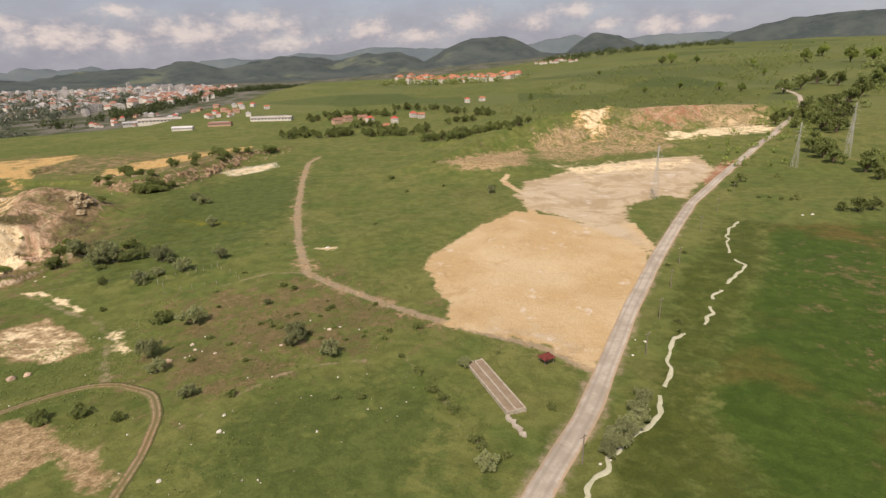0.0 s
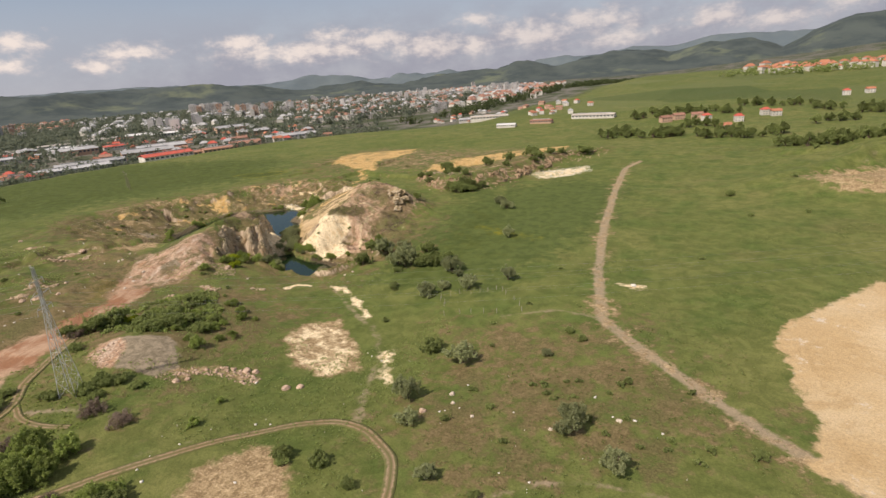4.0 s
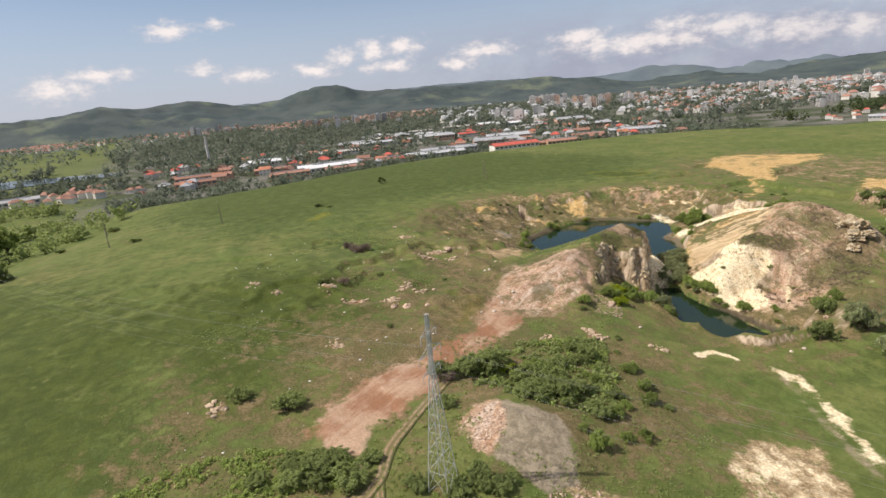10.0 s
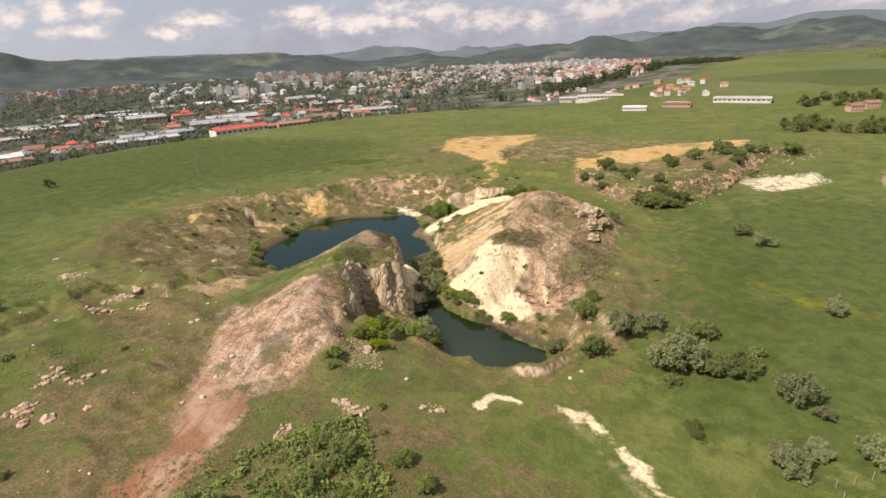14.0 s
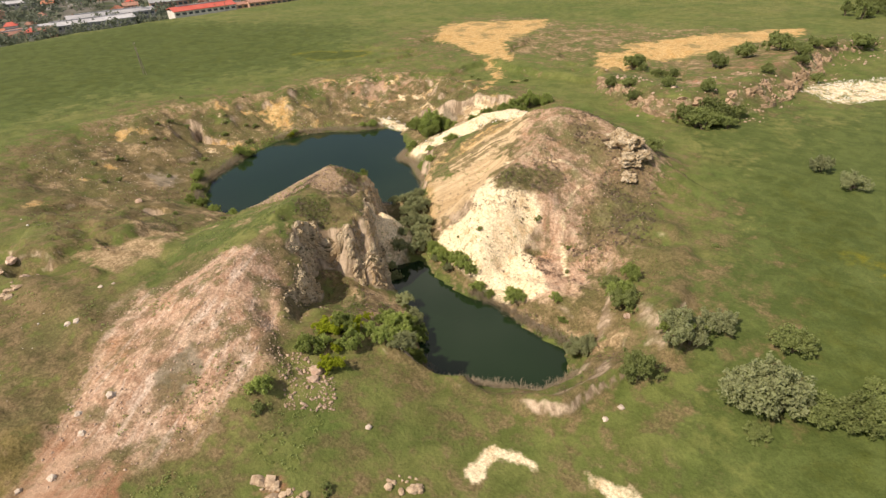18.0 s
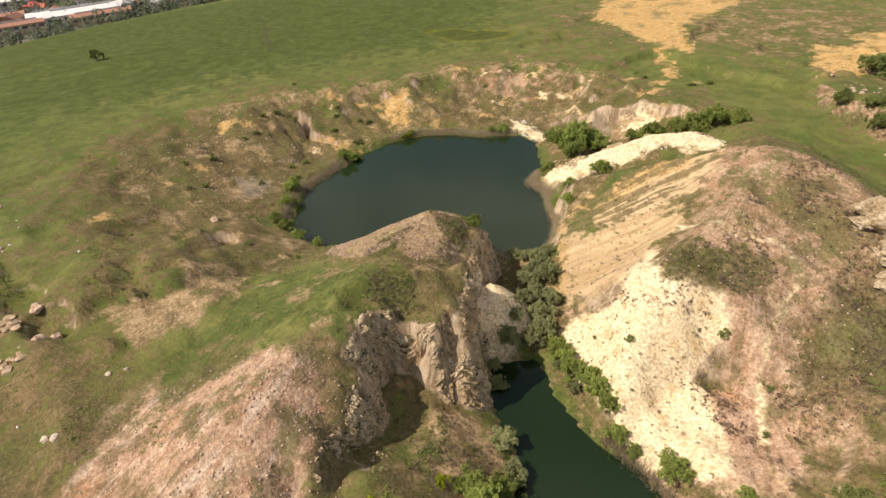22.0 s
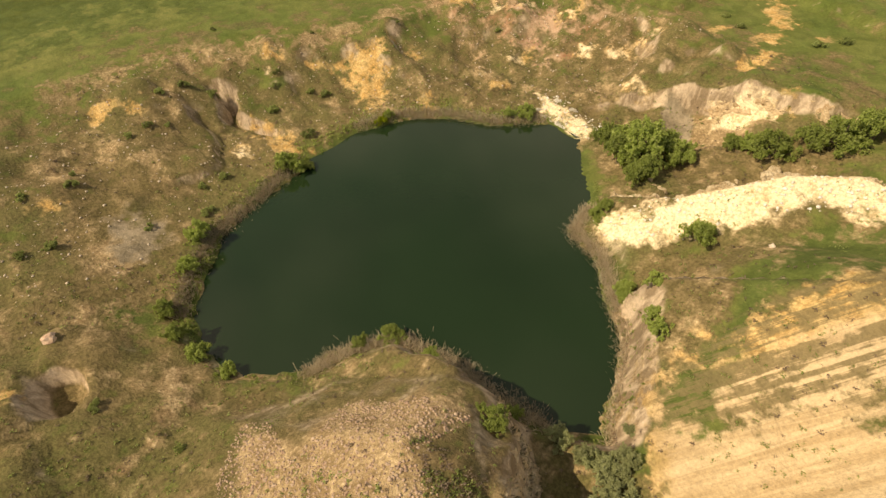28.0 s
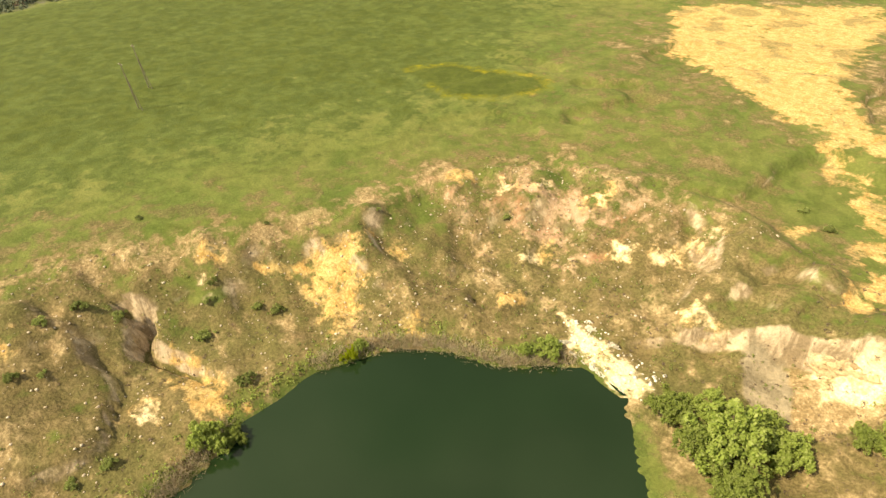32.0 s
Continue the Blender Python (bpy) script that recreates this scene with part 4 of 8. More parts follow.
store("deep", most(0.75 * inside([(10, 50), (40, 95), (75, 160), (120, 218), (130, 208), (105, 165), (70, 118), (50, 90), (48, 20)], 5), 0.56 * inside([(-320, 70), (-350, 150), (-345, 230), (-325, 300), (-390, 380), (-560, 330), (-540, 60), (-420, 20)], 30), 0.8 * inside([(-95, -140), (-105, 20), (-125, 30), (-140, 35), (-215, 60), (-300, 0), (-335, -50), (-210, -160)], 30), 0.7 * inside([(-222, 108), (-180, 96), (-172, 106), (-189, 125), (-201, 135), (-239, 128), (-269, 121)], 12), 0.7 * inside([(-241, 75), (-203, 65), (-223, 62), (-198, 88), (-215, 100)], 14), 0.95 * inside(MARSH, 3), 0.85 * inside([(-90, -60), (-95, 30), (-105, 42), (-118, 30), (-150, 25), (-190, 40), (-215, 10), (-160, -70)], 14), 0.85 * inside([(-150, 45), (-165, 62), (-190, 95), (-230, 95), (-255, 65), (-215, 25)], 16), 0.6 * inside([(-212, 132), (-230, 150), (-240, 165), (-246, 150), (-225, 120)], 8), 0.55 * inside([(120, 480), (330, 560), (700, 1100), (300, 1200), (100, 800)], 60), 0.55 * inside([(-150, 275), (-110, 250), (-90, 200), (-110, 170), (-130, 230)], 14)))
store("rows", inside(ROWED, 2))
store("gravel", most(inside(SAND_FIELD_2, 5), 0.6 * inside([(30, 106), (23, 114), (10, 121), (14, 128), (26, 122), (36, 116)], 6)))
hill_side = [(-166, 228), (-156, 240), (-148, 226), (-151, 212), (-160, 206), (-163, 216)]
store("heath", most(0.8 * inside([(-211, 143), (-207, 156), (-200, 156), (-204, 149), (-204, 144)], 2), 0.75 * inside([(-195, 153), (-190, 160), (-185, 152), (-187, 148), (-190, 152)], 2.5), 0.8 * inside([(-204, 123), (-206, 134), (-212, 143), (-208, 142), (-202, 134), (-199, 128), (-198, 123)], 2.5), 0.55 * inside([(-222, 108), (-180, 96), (-172, 106), (-189, 125), (-201, 135), (-239, 128), (-269, 121)], 8), 0.45 * inside([(-195, 75), (-240, 80), (-280, 130), (-215, 138), (-200, 115)], 15), 0.5 * inside([(-212, 138), (-226, 160), (-234, 170), (-238, 160), (-220, 140)], 5), 0.9 * inside(HILL_SCRUB, 1.5), 0.85 * inside([(-176, 232), (-170, 240), (-166, 238), (-171, 229)], 1.5), 0.8 * inside(hill_side, 4), 0.5 * inside([(-186, 222), (-190, 240), (-184, 256), (-160, 256), (-146, 226), (-152, 205), (-166, 208), (-170, 214)], 4), 0.40 * inside(PINK_SLOPE, 4), 0.8 * inside([(-204, 158), (-197, 164), (-191, 164), (-186, 158), (-191, 158), (-196, 159)], 1.5), 0.55 * inside([(-154, 7), (-150, 31), (-151, 47), (-136, 54), (-132, 50), (-132, 33), (-138, 4)], 8), 0.45 * inside([(-109, 46), (-121, 46), (-126, 58), (-112, 66)], 5), 0.5 * inside([(-160, 100), (-150, 130), (-165, 140), (-180, 140), (-172, 118)], 8),
                    0.6 * beside([(-205, 330), (-190, 300), (-165, 288), (-148, 310), (-142, 350), (-138, 395)], 7, 8), 0.8 * inside([(-179, 238), (-174, 246), (-169, 244), (-173, 238)], 1.5),
                    0.85 * inside([(-217, 180), (-215, 185), (-212, 187), (-209, 181), (-207, 176), (-212, 177)], 1.5), 0.85 * inside([(-215, 192), (-214, 196), (-210, 197), (-205, 192), (-204, 188), (-209, 190)], 1.5),
                    0.75 * inside([(-206, 176), (-202, 179), (-196, 177), (-199, 172), (-202, 171)], 1.5), 0.62 * inside([(-203, 147), (-199, 155), (-195, 151), (-194, 145), (-197, 141)], 1.5),
                    0.8 * beside([(-190, 161), (-186, 157), (-182, 152), (-179, 147)], 1.6, 1.5), 0.6 * beside([(-172, 141), (-178, 128), (-183, 116), (-176, 108)], 3, 4), 0.7 * beside([(-212, 137), (-203, 128), (-197, 120)], 2, 3),
                    0.6 * beside([(-186, 168), (-182, 172), (-178, 172)], 2.5, 2), 0.5 * beside([(-318, 178), (-326, 198), (-318, 224), (-308, 244)], 4, 5)))
store("flowers", most(0.74 * inside(FLOWERS, 9), 0.5 * inside([(-181, -70), (-173, -53), (-154, -28), (-157, -17), (-165, -50)], 6), 0.5 * inside([(-137, -50), (-120, -25), (-112, -40), (-125, -60)], 8), 0.6 * beside([(-330, 105), (-338, 112)], 3, 3), 0.56 * beside(MARSH, 1.0, 2.0), 0.45 * beside([(-112, 227), (-98, 222), (-86, 222)], 2, 4),
                      0.5 * beside([(-180, 108), (-190, 116)], 3, 4)))
store("pink", most(inside(PINK_SLOPE, 5), inside(DOME_PINK, 3)))
store("upland", np.clip((np.hypot(GX + 100, GY - 150) - 480) / 200, 0, 1) * np.clip(1 - outline(PLATEAU, GX, GY) / 60, 0.55, 1))
store("hill", inside([(-206, 218), (-196, 236), (-190, 258), (-160, 256), (-145, 225), (-148, 205), (-160, 190), (-185, 195), (-198, 207)], 4))
store("field", most(0.95 * inside([(48, 30), (50, 90), (70, 118), (105, 165), (128, 205), (230, 195), (300, 20)], 6)))
store("town", 0.9 * np.clip((outline(PLATEAU, GX, GY) - 40) / 60, 0, 1) * np.clip((GY + 60 - 0.05 * GX) / 100, 0, 1))
store("lush", most(0.9 * GREENS, 0.66 * inside([(-269, 173), (-265, 180), (-256, 178), (-260, 171)], 2), 0.6 * beside(LAKE + LAKE[:1], 3.5, 3), 0.6 * beside(POND + POND[:1], 3, 3), 0.6 * inside([(-215, 60), (-300, 90), (-330, 160), (-270, 140), (-230, 110)], 25), 0.8 * inside([(-70, -40), (-68, 48), (-100, 52), (-125, 34), (-160, 50), (-215, 20), (-160, -60)], 15), 0.62 * inside([(-190, 300), (-160, 275), (-140, 250), (-120, 290), (-130, 330)], 8), 0.7 * inside([(-105, 48), (-100, 62), (-112, 66), (-120, 54)], 4), 0.7 * inside([(-40, 40), (-45, 90), (-10, 105), (5, 80), (5, 40)], 10),
                   0.85 * inside([(-300, 70), (-335, 150), (-335, 230), (-315, 300), (-380, 380), (-560, 330), (-540, 60), (-420, 20)], 30), 0.6 * inside(RIDGE_GRASS, 3), 0.8 * beside([(-203, 210), (-207, 219), (-214, 227), (-222, 233), (-229, 239)], 2.5, 2.5), 0.6 * beside([(-270, 180), (-255, 176), (-243, 180)], 3, 3),
                   0.9 * inside([(-150, 205), (-136, 222), (-146, 262), (-120, 330), (-75, 330), (-65, 250), (-80, 165), (-125, 165)], 15)))
store("rocky", most(np.clip(quarry * 2, 0, 1), 0.9 * inside([(-200, 120), (-240, 150), (-215, 210), (-170, 190), (-150, 130)], 10), 0.8 * inside([(-200, 70), (-280, 80), (-280, 150), (-210, 150)], 10),
                    0.9 * inside([(-220, 340), (-180, 270), (-130, 300), (-110, 440), (-150, 440)], 10), 0.8 * inside([(-330, 330), (-330, 430), (-160, 440), (-200, 300)], 15), 0.8 * inside([(-30, 320), (60, 420), (330, 540), (300, 430), (60, 330)], 20)))
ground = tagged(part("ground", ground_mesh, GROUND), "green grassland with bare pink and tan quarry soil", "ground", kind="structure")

# water in the flooded quarry, and the river beyond the town
def flat_sheet(name, poly, z, mat):
    bm = bmesh.new()
    bm.faces.new([bm.verts.new((x, y, z)) for x, y in poly])
    return part(name, bm, mat)


def grown(poly, by):
    cx, cy = sum(p[0] for p in poly) / len(poly), sum(p[1] for p in poly) / len(poly)
    return [(x + (x - cx) / math.hypot(x - cx, y - cy) * by, y + (y - cy) / math.hypot(x - cx, y - cy) * by) for x, y in poly]


tagged(flat_sheet("water_lake", grown(LAKE, 4), WATER, LAKE_WATER), "dark green still quarry lake below bare banks", "lake", kind="structure")
tagged(flat_sheet("water_pond", grown(POND, 3), WATER, LAKE_WATER), "narrow dark green pond beneath the pale cliff", "pond", kind="structure")
RIVER = [(-600, -1500), (-740, -1000), (-780, -700), (-790, -420), (-793, -360), (-801, -302), (-877, -278), (-924, -219), (-951, -127), (-940, -30), (-990, -30), (-1054, -146), (-1098, -251), (-1160, -371),
         (-1180, -470), (-1250, -640), (-1240, -730), (-1266, -868), (-1382, -1100), (-1500, -1500)]
tagged(flat_sheet("water_river", RIVER, -13.2, RIVER_WATER), "broad grey-blue river beyond the town", "river", kind="structure")


def ribbon(name, line, half, mat, lift, crown=0.0, every=4.0, wander=0.0):
    """A strip along a line that follows the ground."""
    pts = [Vector(line[0])]
    for a, b in zip(line, line[1:]):
        a, b = Vector(a), Vector(b)
        k = max(1, int((b - a).length / every))
        pts += [a.lerp(b, (i + 1) / k) for i in range(k)]
    for _ in range(3):
        pts = [pts[0]] + [(a + b * 2 + c) / 4 for a, b, c in zip(pts, pts[1:], pts[2:])] + [pts[-1]]
    if wander:
        pts = [p + Vector((noise.noise(Vector((p.x * 0.23, p.y * 0.23, 3))), noise.noise(Vector((p.x * 0.23, p.y * 0.23, 8))))) * wander for p in pts]
    px, py, across = [], [], (-1.08, -1, -0.5, 0, 0.5, 1, 1.08)
    for i, p in enumerate(pts):
        d = (pts[min(i + 1, len(pts) - 1)] - pts[max(i - 1, 0)]).normalized()
        w = half * (1 + (0.9 if wander else 0.10) * noise.noise(Vector((p.x * (0.4 if wander else 0.09), p.y * (0.4 if wander else 0.09), 0))))
        px.append([p.x + d.y * w * s for s in across])
        py.append([p.y - d.x * w * s for s in across])
    px, py = np.array(px), np.array(py)
    z = ground_at(px, py)
    z = np.maximum(z, z.mean(1, keepdims=True)) + lift + crown * (1 - np.abs(np.array(across)))[None, :]
    z[:, (0, -1)] -= 0.35 + lift
    mesh = grid_mesh(name, px, py, z)
    a = mesh.attributes.new("across", "FLOAT", "POINT")
    a.data.foreach_set("value", np.tile(np.array(across, np.float32), len(px)))
    return part(name, mesh, mat)


tagged(ribbon("road", ROAD, 2.2, ASPHALT, 0.14, 0.06), "pale worn asphalt road with broken edges", "road", kind="structure")

for dirt_line, dirt_half in (([(-157, 93), (-150, 84), (-142, 74), (-135, 70), (-131, 62), (-129, 49), (-126, 43), (-121, 40), (-116, 38), (-111, 43), (-104, 56), (-99, 68), (-91, 84), (-83, 96), (-77, 101), (-70, 101), (-60, 96), (-55, 88), (-52, 76), (-51, 62)], 1.1),
                             ([(-135, 70), (-129, 68), (-123, 69), (-118, 72)], 0.8)):
    tagged(ribbon("dirt_track", dirt_line, dirt_half, DIRT, 0.10, 0.0, 1.5), "rutted reddish dirt track through the grass", "track", kind="structure")

# ---- far hills ----
def hill_material():
    m, t, s = material("wooded hills", 0.95)
    v = t.n("ShaderNodeNewGeometry").outputs["Position"]
    a, b, c_ = t.noise(0.0030, 6, 0.62, v), t.noise(0.0075, 5, 0.6, v), t.noise(0.03, 4, 0.6, v)
    # forest greens shifted to blue-grey: distance haze put into the base colour
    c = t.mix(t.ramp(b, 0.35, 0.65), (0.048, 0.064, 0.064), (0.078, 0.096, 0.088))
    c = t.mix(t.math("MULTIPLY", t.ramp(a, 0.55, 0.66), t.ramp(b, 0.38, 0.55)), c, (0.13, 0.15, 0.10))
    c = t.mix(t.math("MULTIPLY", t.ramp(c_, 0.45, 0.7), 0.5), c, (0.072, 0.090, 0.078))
    t.put(s.inputs["Base Color"], c)
    return m


HAZY_FOREST_HILL = hill_material()
# azimuth left of +y: crest elevation in degrees
CREST_NEAR = [(-60, 3.0), (-40, 2.88), (-33.2, 2.57), (-29.5, 1.67), (-27, 0.6), (-22.3, 0.7), (-20.8, 1.42), (-19.4, 2.03), (-17.1, 2.32), (-16, 1.69), (-14.4, 0.44), (-12, 0.66), (-9.5, 1.79), (-7.9, 2.05), (-5.1, 2.07),
              (-2.2, 1.13), (-0.2, -0.2), (2.1, 0.7), (5.5, 0.56), (9, -0.2), (11.7, 0.55), (13.8, 0.81), (16.5, 0.6), (19.3, -0.25), (22.2, 0.38), (23.7, 0.21), (25.5, -0.5), (31, -0.8), (37, -0.9), (45, -0.7), (50, -0.3),
              (53, 0.1), (56, 0.22), (59.2, 0.6), (61.8, 0.42), (66, 0.45), (70.4, 0.48), (73.5, 0.55), (76.7, 1.24), (81.2, 0.6), (84.7, 0.5), (89.3, 1.29), (94, 0.95), (96.4, 1.43), (102.4, 0.7), (106, 0.5), (112, -0.3),
              (130, -0.5), (180, -0.3), (240, 0.6), (300, 3.0)]
CREST_FAR = [(-60, 2.4), (-30, 1.7), (-23.3, 1.93), (-20.5, 1.68), (-16.5, 1.78), (-15, 2.19), (-11.6, 1.41), (-8.8, 0.85), (-2.2, 1.19), (2.6, 1.3), (5.1, 1.63), (8.9, 0.91), (12.5, 0.99), (17.1, 0.51), (18.6, 0.81),
             (20.7, 0.49), (27.5, -0.3), (29.3, 0.0), (33, -0.2), (37, -0.15), (43, 0.2), (50, 0.4), (54, 0.3), (61, 0.9), (66, 0.7), (75, 0.6), (90, 0.6), (105, 0.5), (110, 0.4), (114, 0.35), (118, 0.9), (122, 1.0), (126, 0.8),
             (132, 1.1), (140, 0.8), (180, 0.3), (240, 0.6), (300, 2.4)]


# haze is painted into this ridge's colours, which makes it paler and bluer
HAZY_RIDGE = mottled("distant hills hazed blue-green", (0.105, 0.135, 0.150), (0.135, 0.165, 0.170), 0.002)


def hill_range(name, crest_line, dist, deep, seed, label, mat=HAZY_FOREST_HILL):
    az = np.arange(-60, 300, 0.35)
    el = np.interp(az, [a for a, _ in crest_line], [e for _, e in crest_line])
    rows = np.linspace(0, 1, 34)
    A, R = np.meshgrid(np.radians(az), rows)
    E_ = np.broadcast_to(el, A.shape)
    D = dist + deep * (R - 0.6)
    X, Y = -100 - D * np.sin(A), 100 + D * np.cos(A)
    top = 60 + D * np.tan(np.radians(E_)) + 16
    shape = np.where(R < 0.6, step(R, -0.05, 0.6) ** 1.2, 1 - 0.6 * step(R, 0.6, 1.0))
    Z = -16 + top * shape + (fbm(X, Y, 420, 5, seed) * 90 + ridged(X, Y, 560, 5, seed + 3) * 60) * shape * (1 - 0.75 * np.exp(-((R - 0.6) / 0.12) ** 2))
    Z = Z + fbm(X, Y, 60, 2, seed + 9) * 9 * shape
    return tagged(part(name, grid_mesh(name, X, Y, Z), mat), label, "hills", kind="structure")


hill_range("backdrop_hills", CREST_NEAR, 3500, 1300, 7, "rolling dark green wooded hills beyond the town, tinted with painted haze")
hill_range("backdrop_far_hills", CREST_FAR, 4350, 600, 17, "distant mountain ridge on the horizon, painted blue-green with haze", HAZY_RIDGE)

# ---- craggy rock faces over the steep ground ----
def rock_material():
    m, t, s = material("cliff rock", 0.9)
    geo = t.n("ShaderNodeNewGeometry")
    v = geo.outputs["Position"]
    tall = t.n("ShaderNodeMapping")
    tall.inputs["Scale"].default_value = (1, 1, 0.3)
    t.link(v, tall.inputs[0])
    a, b = t.noise(0.22, 5, 0.6, tall.outputs[0]), t.noise(1.1, 5, 0.7, tall.outputs[0], 0.5)
    c = t.mix(t.ramp(a, 0.38, 0.62), (0.60, 0.44, 0.255), (0.80, 0.67, 0.47))
    c = t.mix(t.math("MULTIPLY", t.ramp(a, 0.52, 0.72), 0.75), c, (0.72, 0.48, 0.22))
    c = t.mix(t.math("MULTIPLY", t.ramp(b, 0.42, 0.30), 0.7), c, (0.20, 0.15, 0.10))
    c = t.mix(t.math("MULTIPLY", t.ramp(t.n_z(geo), 0.62, 0.9), t.ramp(b, 0.4, 0.55)), c, (0.15, 0.13, 0.06))
    t.put(s.inputs["Base Color"], c)
    crack = t.n("ShaderNodeTexVoronoi")
    crack.feature = "DISTANCE_TO_EDGE"
    wobble = t.n("ShaderNodeTexNoise")
    wobble.inputs["Scale"].default_value = 1.2
    t.link(v, wobble.inputs["Vector"])
    crack.inputs["Scale"].default_value = 0.75
    t.link(t.vec("ADD", tall.outputs[0], t.vec("MULTIPLY", wobble.outputs["Color"], (1.2, 1.2, 1.2))), crack.inputs["Vector"])
    n = t.n("ShaderNodeBump")
    n.inputs["Distance"].default_value = 0.8
    t.link(t.math("ADD", t.noise(1.6, 6, 0.75, tall.outputs[0]), t.ramp(crack.outputs["Distance"], 0.0, 0.12, 0.0, 0.5)), n.inputs["Height"])
    t.link(n.outputs[0], s.inputs["Normal"])
    return m


CLIFF_ROCK = rock_material()


def blocks(x, y, z, size, seed):
    """Fractured rock: a level for each cell of a jittered lattice, with a cleft where two cells meet."""
    x, y, z = x / size, y / size, z / size
    ix, iy, iz = np.floor(x).astype(np.int64), np.floor(y).astype(np.int64), np.floor(z).astype(np.int64)
    first, second, level = np.full(x.shape, 9.0), np.full(x.shape, 9.0), np.zeros(x.shape)
    for dx in (-1, 0, 1):
        for dy in (-1, 0, 1):
            for dz in (-1, 0, 1):
                cx, cy, cz = ix + dx, iy + dy + 57 * (iz + dz), iz + dz
                d = np.sqrt((ix + dx + lattice(cx, cy, seed) - x) ** 2 + (iy + dy + lattice(cx, cy, seed + 1) - y) ** 2 + (cz + lattice(cx, cy, seed + 2) - z) ** 2)
                near = d < first
                second = np.where(near, first, np.minimum(second, d))
                level = np.where(near, lattice(cx, cy, seed + 3), level)
                first = np.where(near, d, first)
    return level - 0.5 - 0.45 * step(second - first, 0.16, 0.0)


def crags(name, line, reach, gap, amp, seed, label, mat=CLIFF_ROCK, need=(1.0, 1.5)):
    """A rugged sheet that stands proud of the ground wherever it is steep, to the right of a line."""
    pts = [Vector(line[0][:2])]
    for a, b in zip(line, line[1:]):
        a, b = Vector(a[:2]), Vector(b[:2])
        k = max(1, int((b - a).length / gap))
        pts += [a.lerp(b, (i + 1) / k) for i in range(k)]
    for _ in range(8):
        pts = [pts[0]] + [(a + b * 2 + c) / 4 for a, b, c in zip(pts, pts[1:], pts[2:])] + [pts[-1]]
    r = np.arange(0, reach, 0.12)
    rows = int(reach / gap * 1.5)
    X, Y, Z, S = [], [], [], []
    for i, p in enumerate(pts):
        d = (pts[min(i + 1, len(pts) - 1)] - pts[max(i - 1, 0)]).normalized()
        x, y = p.x + d.y * r, p.y - d.x * r
        z = ground_at(x, y)
        slope = np.abs(np.gradient(z, r))
        arc_ = np.concatenate([[0], np.cumsum(np.hypot(np.diff(r), np.diff(z)))])
        at = np.linspace(0, arc_[-1], rows)
        X.append(np.interp(at, arc_, x)), Y.append(np.interp(at, arc_, y)), Z.append(np.interp(at, arc_, z)), S.append(np.interp(at, arc_, slope))
    P = np.stack([np.array(X), np.array(Y), np.array(Z)], -1)
    S = np.array(S)
    for _ in range(3):
        S = (S + np.roll(S, 1, 0) + np.roll(S, -1, 0) + np.roll(S, 1, 1) + np.roll(S, -1, 1)) / 5
    n = np.cross(np.gradient(P, axis=0), np.gradient(P, axis=1))
    n /= np.maximum(np.linalg.norm(n, axis=-1, keepdims=True), 1e-6)
    n *= np.where(n[..., 2:] < 0, -1, 1)
    x, y, z = P[..., 0], P[..., 1], P[..., 2]
    warp = solid_noise(x, y, z, 5.0, seed + 50) * 3.0
    rough = 0.95 * blocks(x + warp, y - warp, z * 0.6, 3.2, seed) + 0.85 * blocks(x - warp * 0.5, y, z * 0.8, 1.6, seed + 7) + 0.5 * blocks(x, y + warp, z, 0.8, seed + 11)
    rough = rough + (0.5 - 2 * np.abs(solid_noise(x, y + warp, z * 0.3, 4.2, seed + 1))) * 0.7
    w = step(S, *need)
    w[0], w[-1], w[:, 0], w[:, -1] = 0, 0, 0, 0
    P = P + n * (w * (amp * rough + 0.35 * amp + 0.12) - 0.22)[..., None]
    mesh = grid_mesh(name, P[..., 0], P[..., 1], P[..., 2])
    keep = w.ravel() > 0.02
    loops = np.zeros(len(mesh.polygons) * 4, np.int32)
    mesh.loops.foreach_get("vertex_index", loops)
    drop = np.where(~keep[loops.reshape(-1, 4)].any(1))[0]
    bm = bmesh.new()
    bm.from_mesh(mesh)
    bm.faces.ensure_lookup_table()
    bmesh.ops.delete(bm, geom=[bm.faces[k] for k in drop], context="FACES")
    for f_ in bm.faces:
        f_.smooth = False
    return tagged(part(name, bm, mat), label, "cliff", kind="structure")


PALE_ROCK = mottled("pale cream rock", (0.33, 0.235, 0.12), (0.66, 0.55, 0.38), 0.4, 0.9, 0.9)
crags("cliff_ridge", RIDGE, 26, 0.3, 0.8, 1, "craggy ochre cliff above the pond", CLIFF_ROCK, (1.15, 1.7))
crags("cliff_strip", WHITE_STRIP[::-1], 14, 0.35, 0.9, 2, "white craggy rock band above the lake", PALE_ROCK, (0.45, 0.8))
RUST_ROCK = mottled("rusty scarp rock", (0.19, 0.135, 0.075), (0.47, 0.33, 0.21), 0.22, 0.9, 0.5)
crags("cliff_scarp", FAR_SCARP, 12, 0.6, 1.3, 3, "broken rusty rock scarp with bushes", RUST_ROCK, (0.6, 0.95))
BANK_ROCK = mottled("tan dug bank", (0.40, 0.28, 0.155), (0.62, 0.48, 0.30), 0.5, 0.9, 0.5)
crags("cliff_cut", CUT_BANK[3:], 5, 0.35, 0.4, 6, "upright cream face of the dug bank", BANK_ROCK, (0.7, 1.1))
GREY_ROCK = mottled("grey-white shore rock", (0.34, 0.31, 0.24), (0.68, 0.64, 0.54), 0.5, 0.9, 0.6)
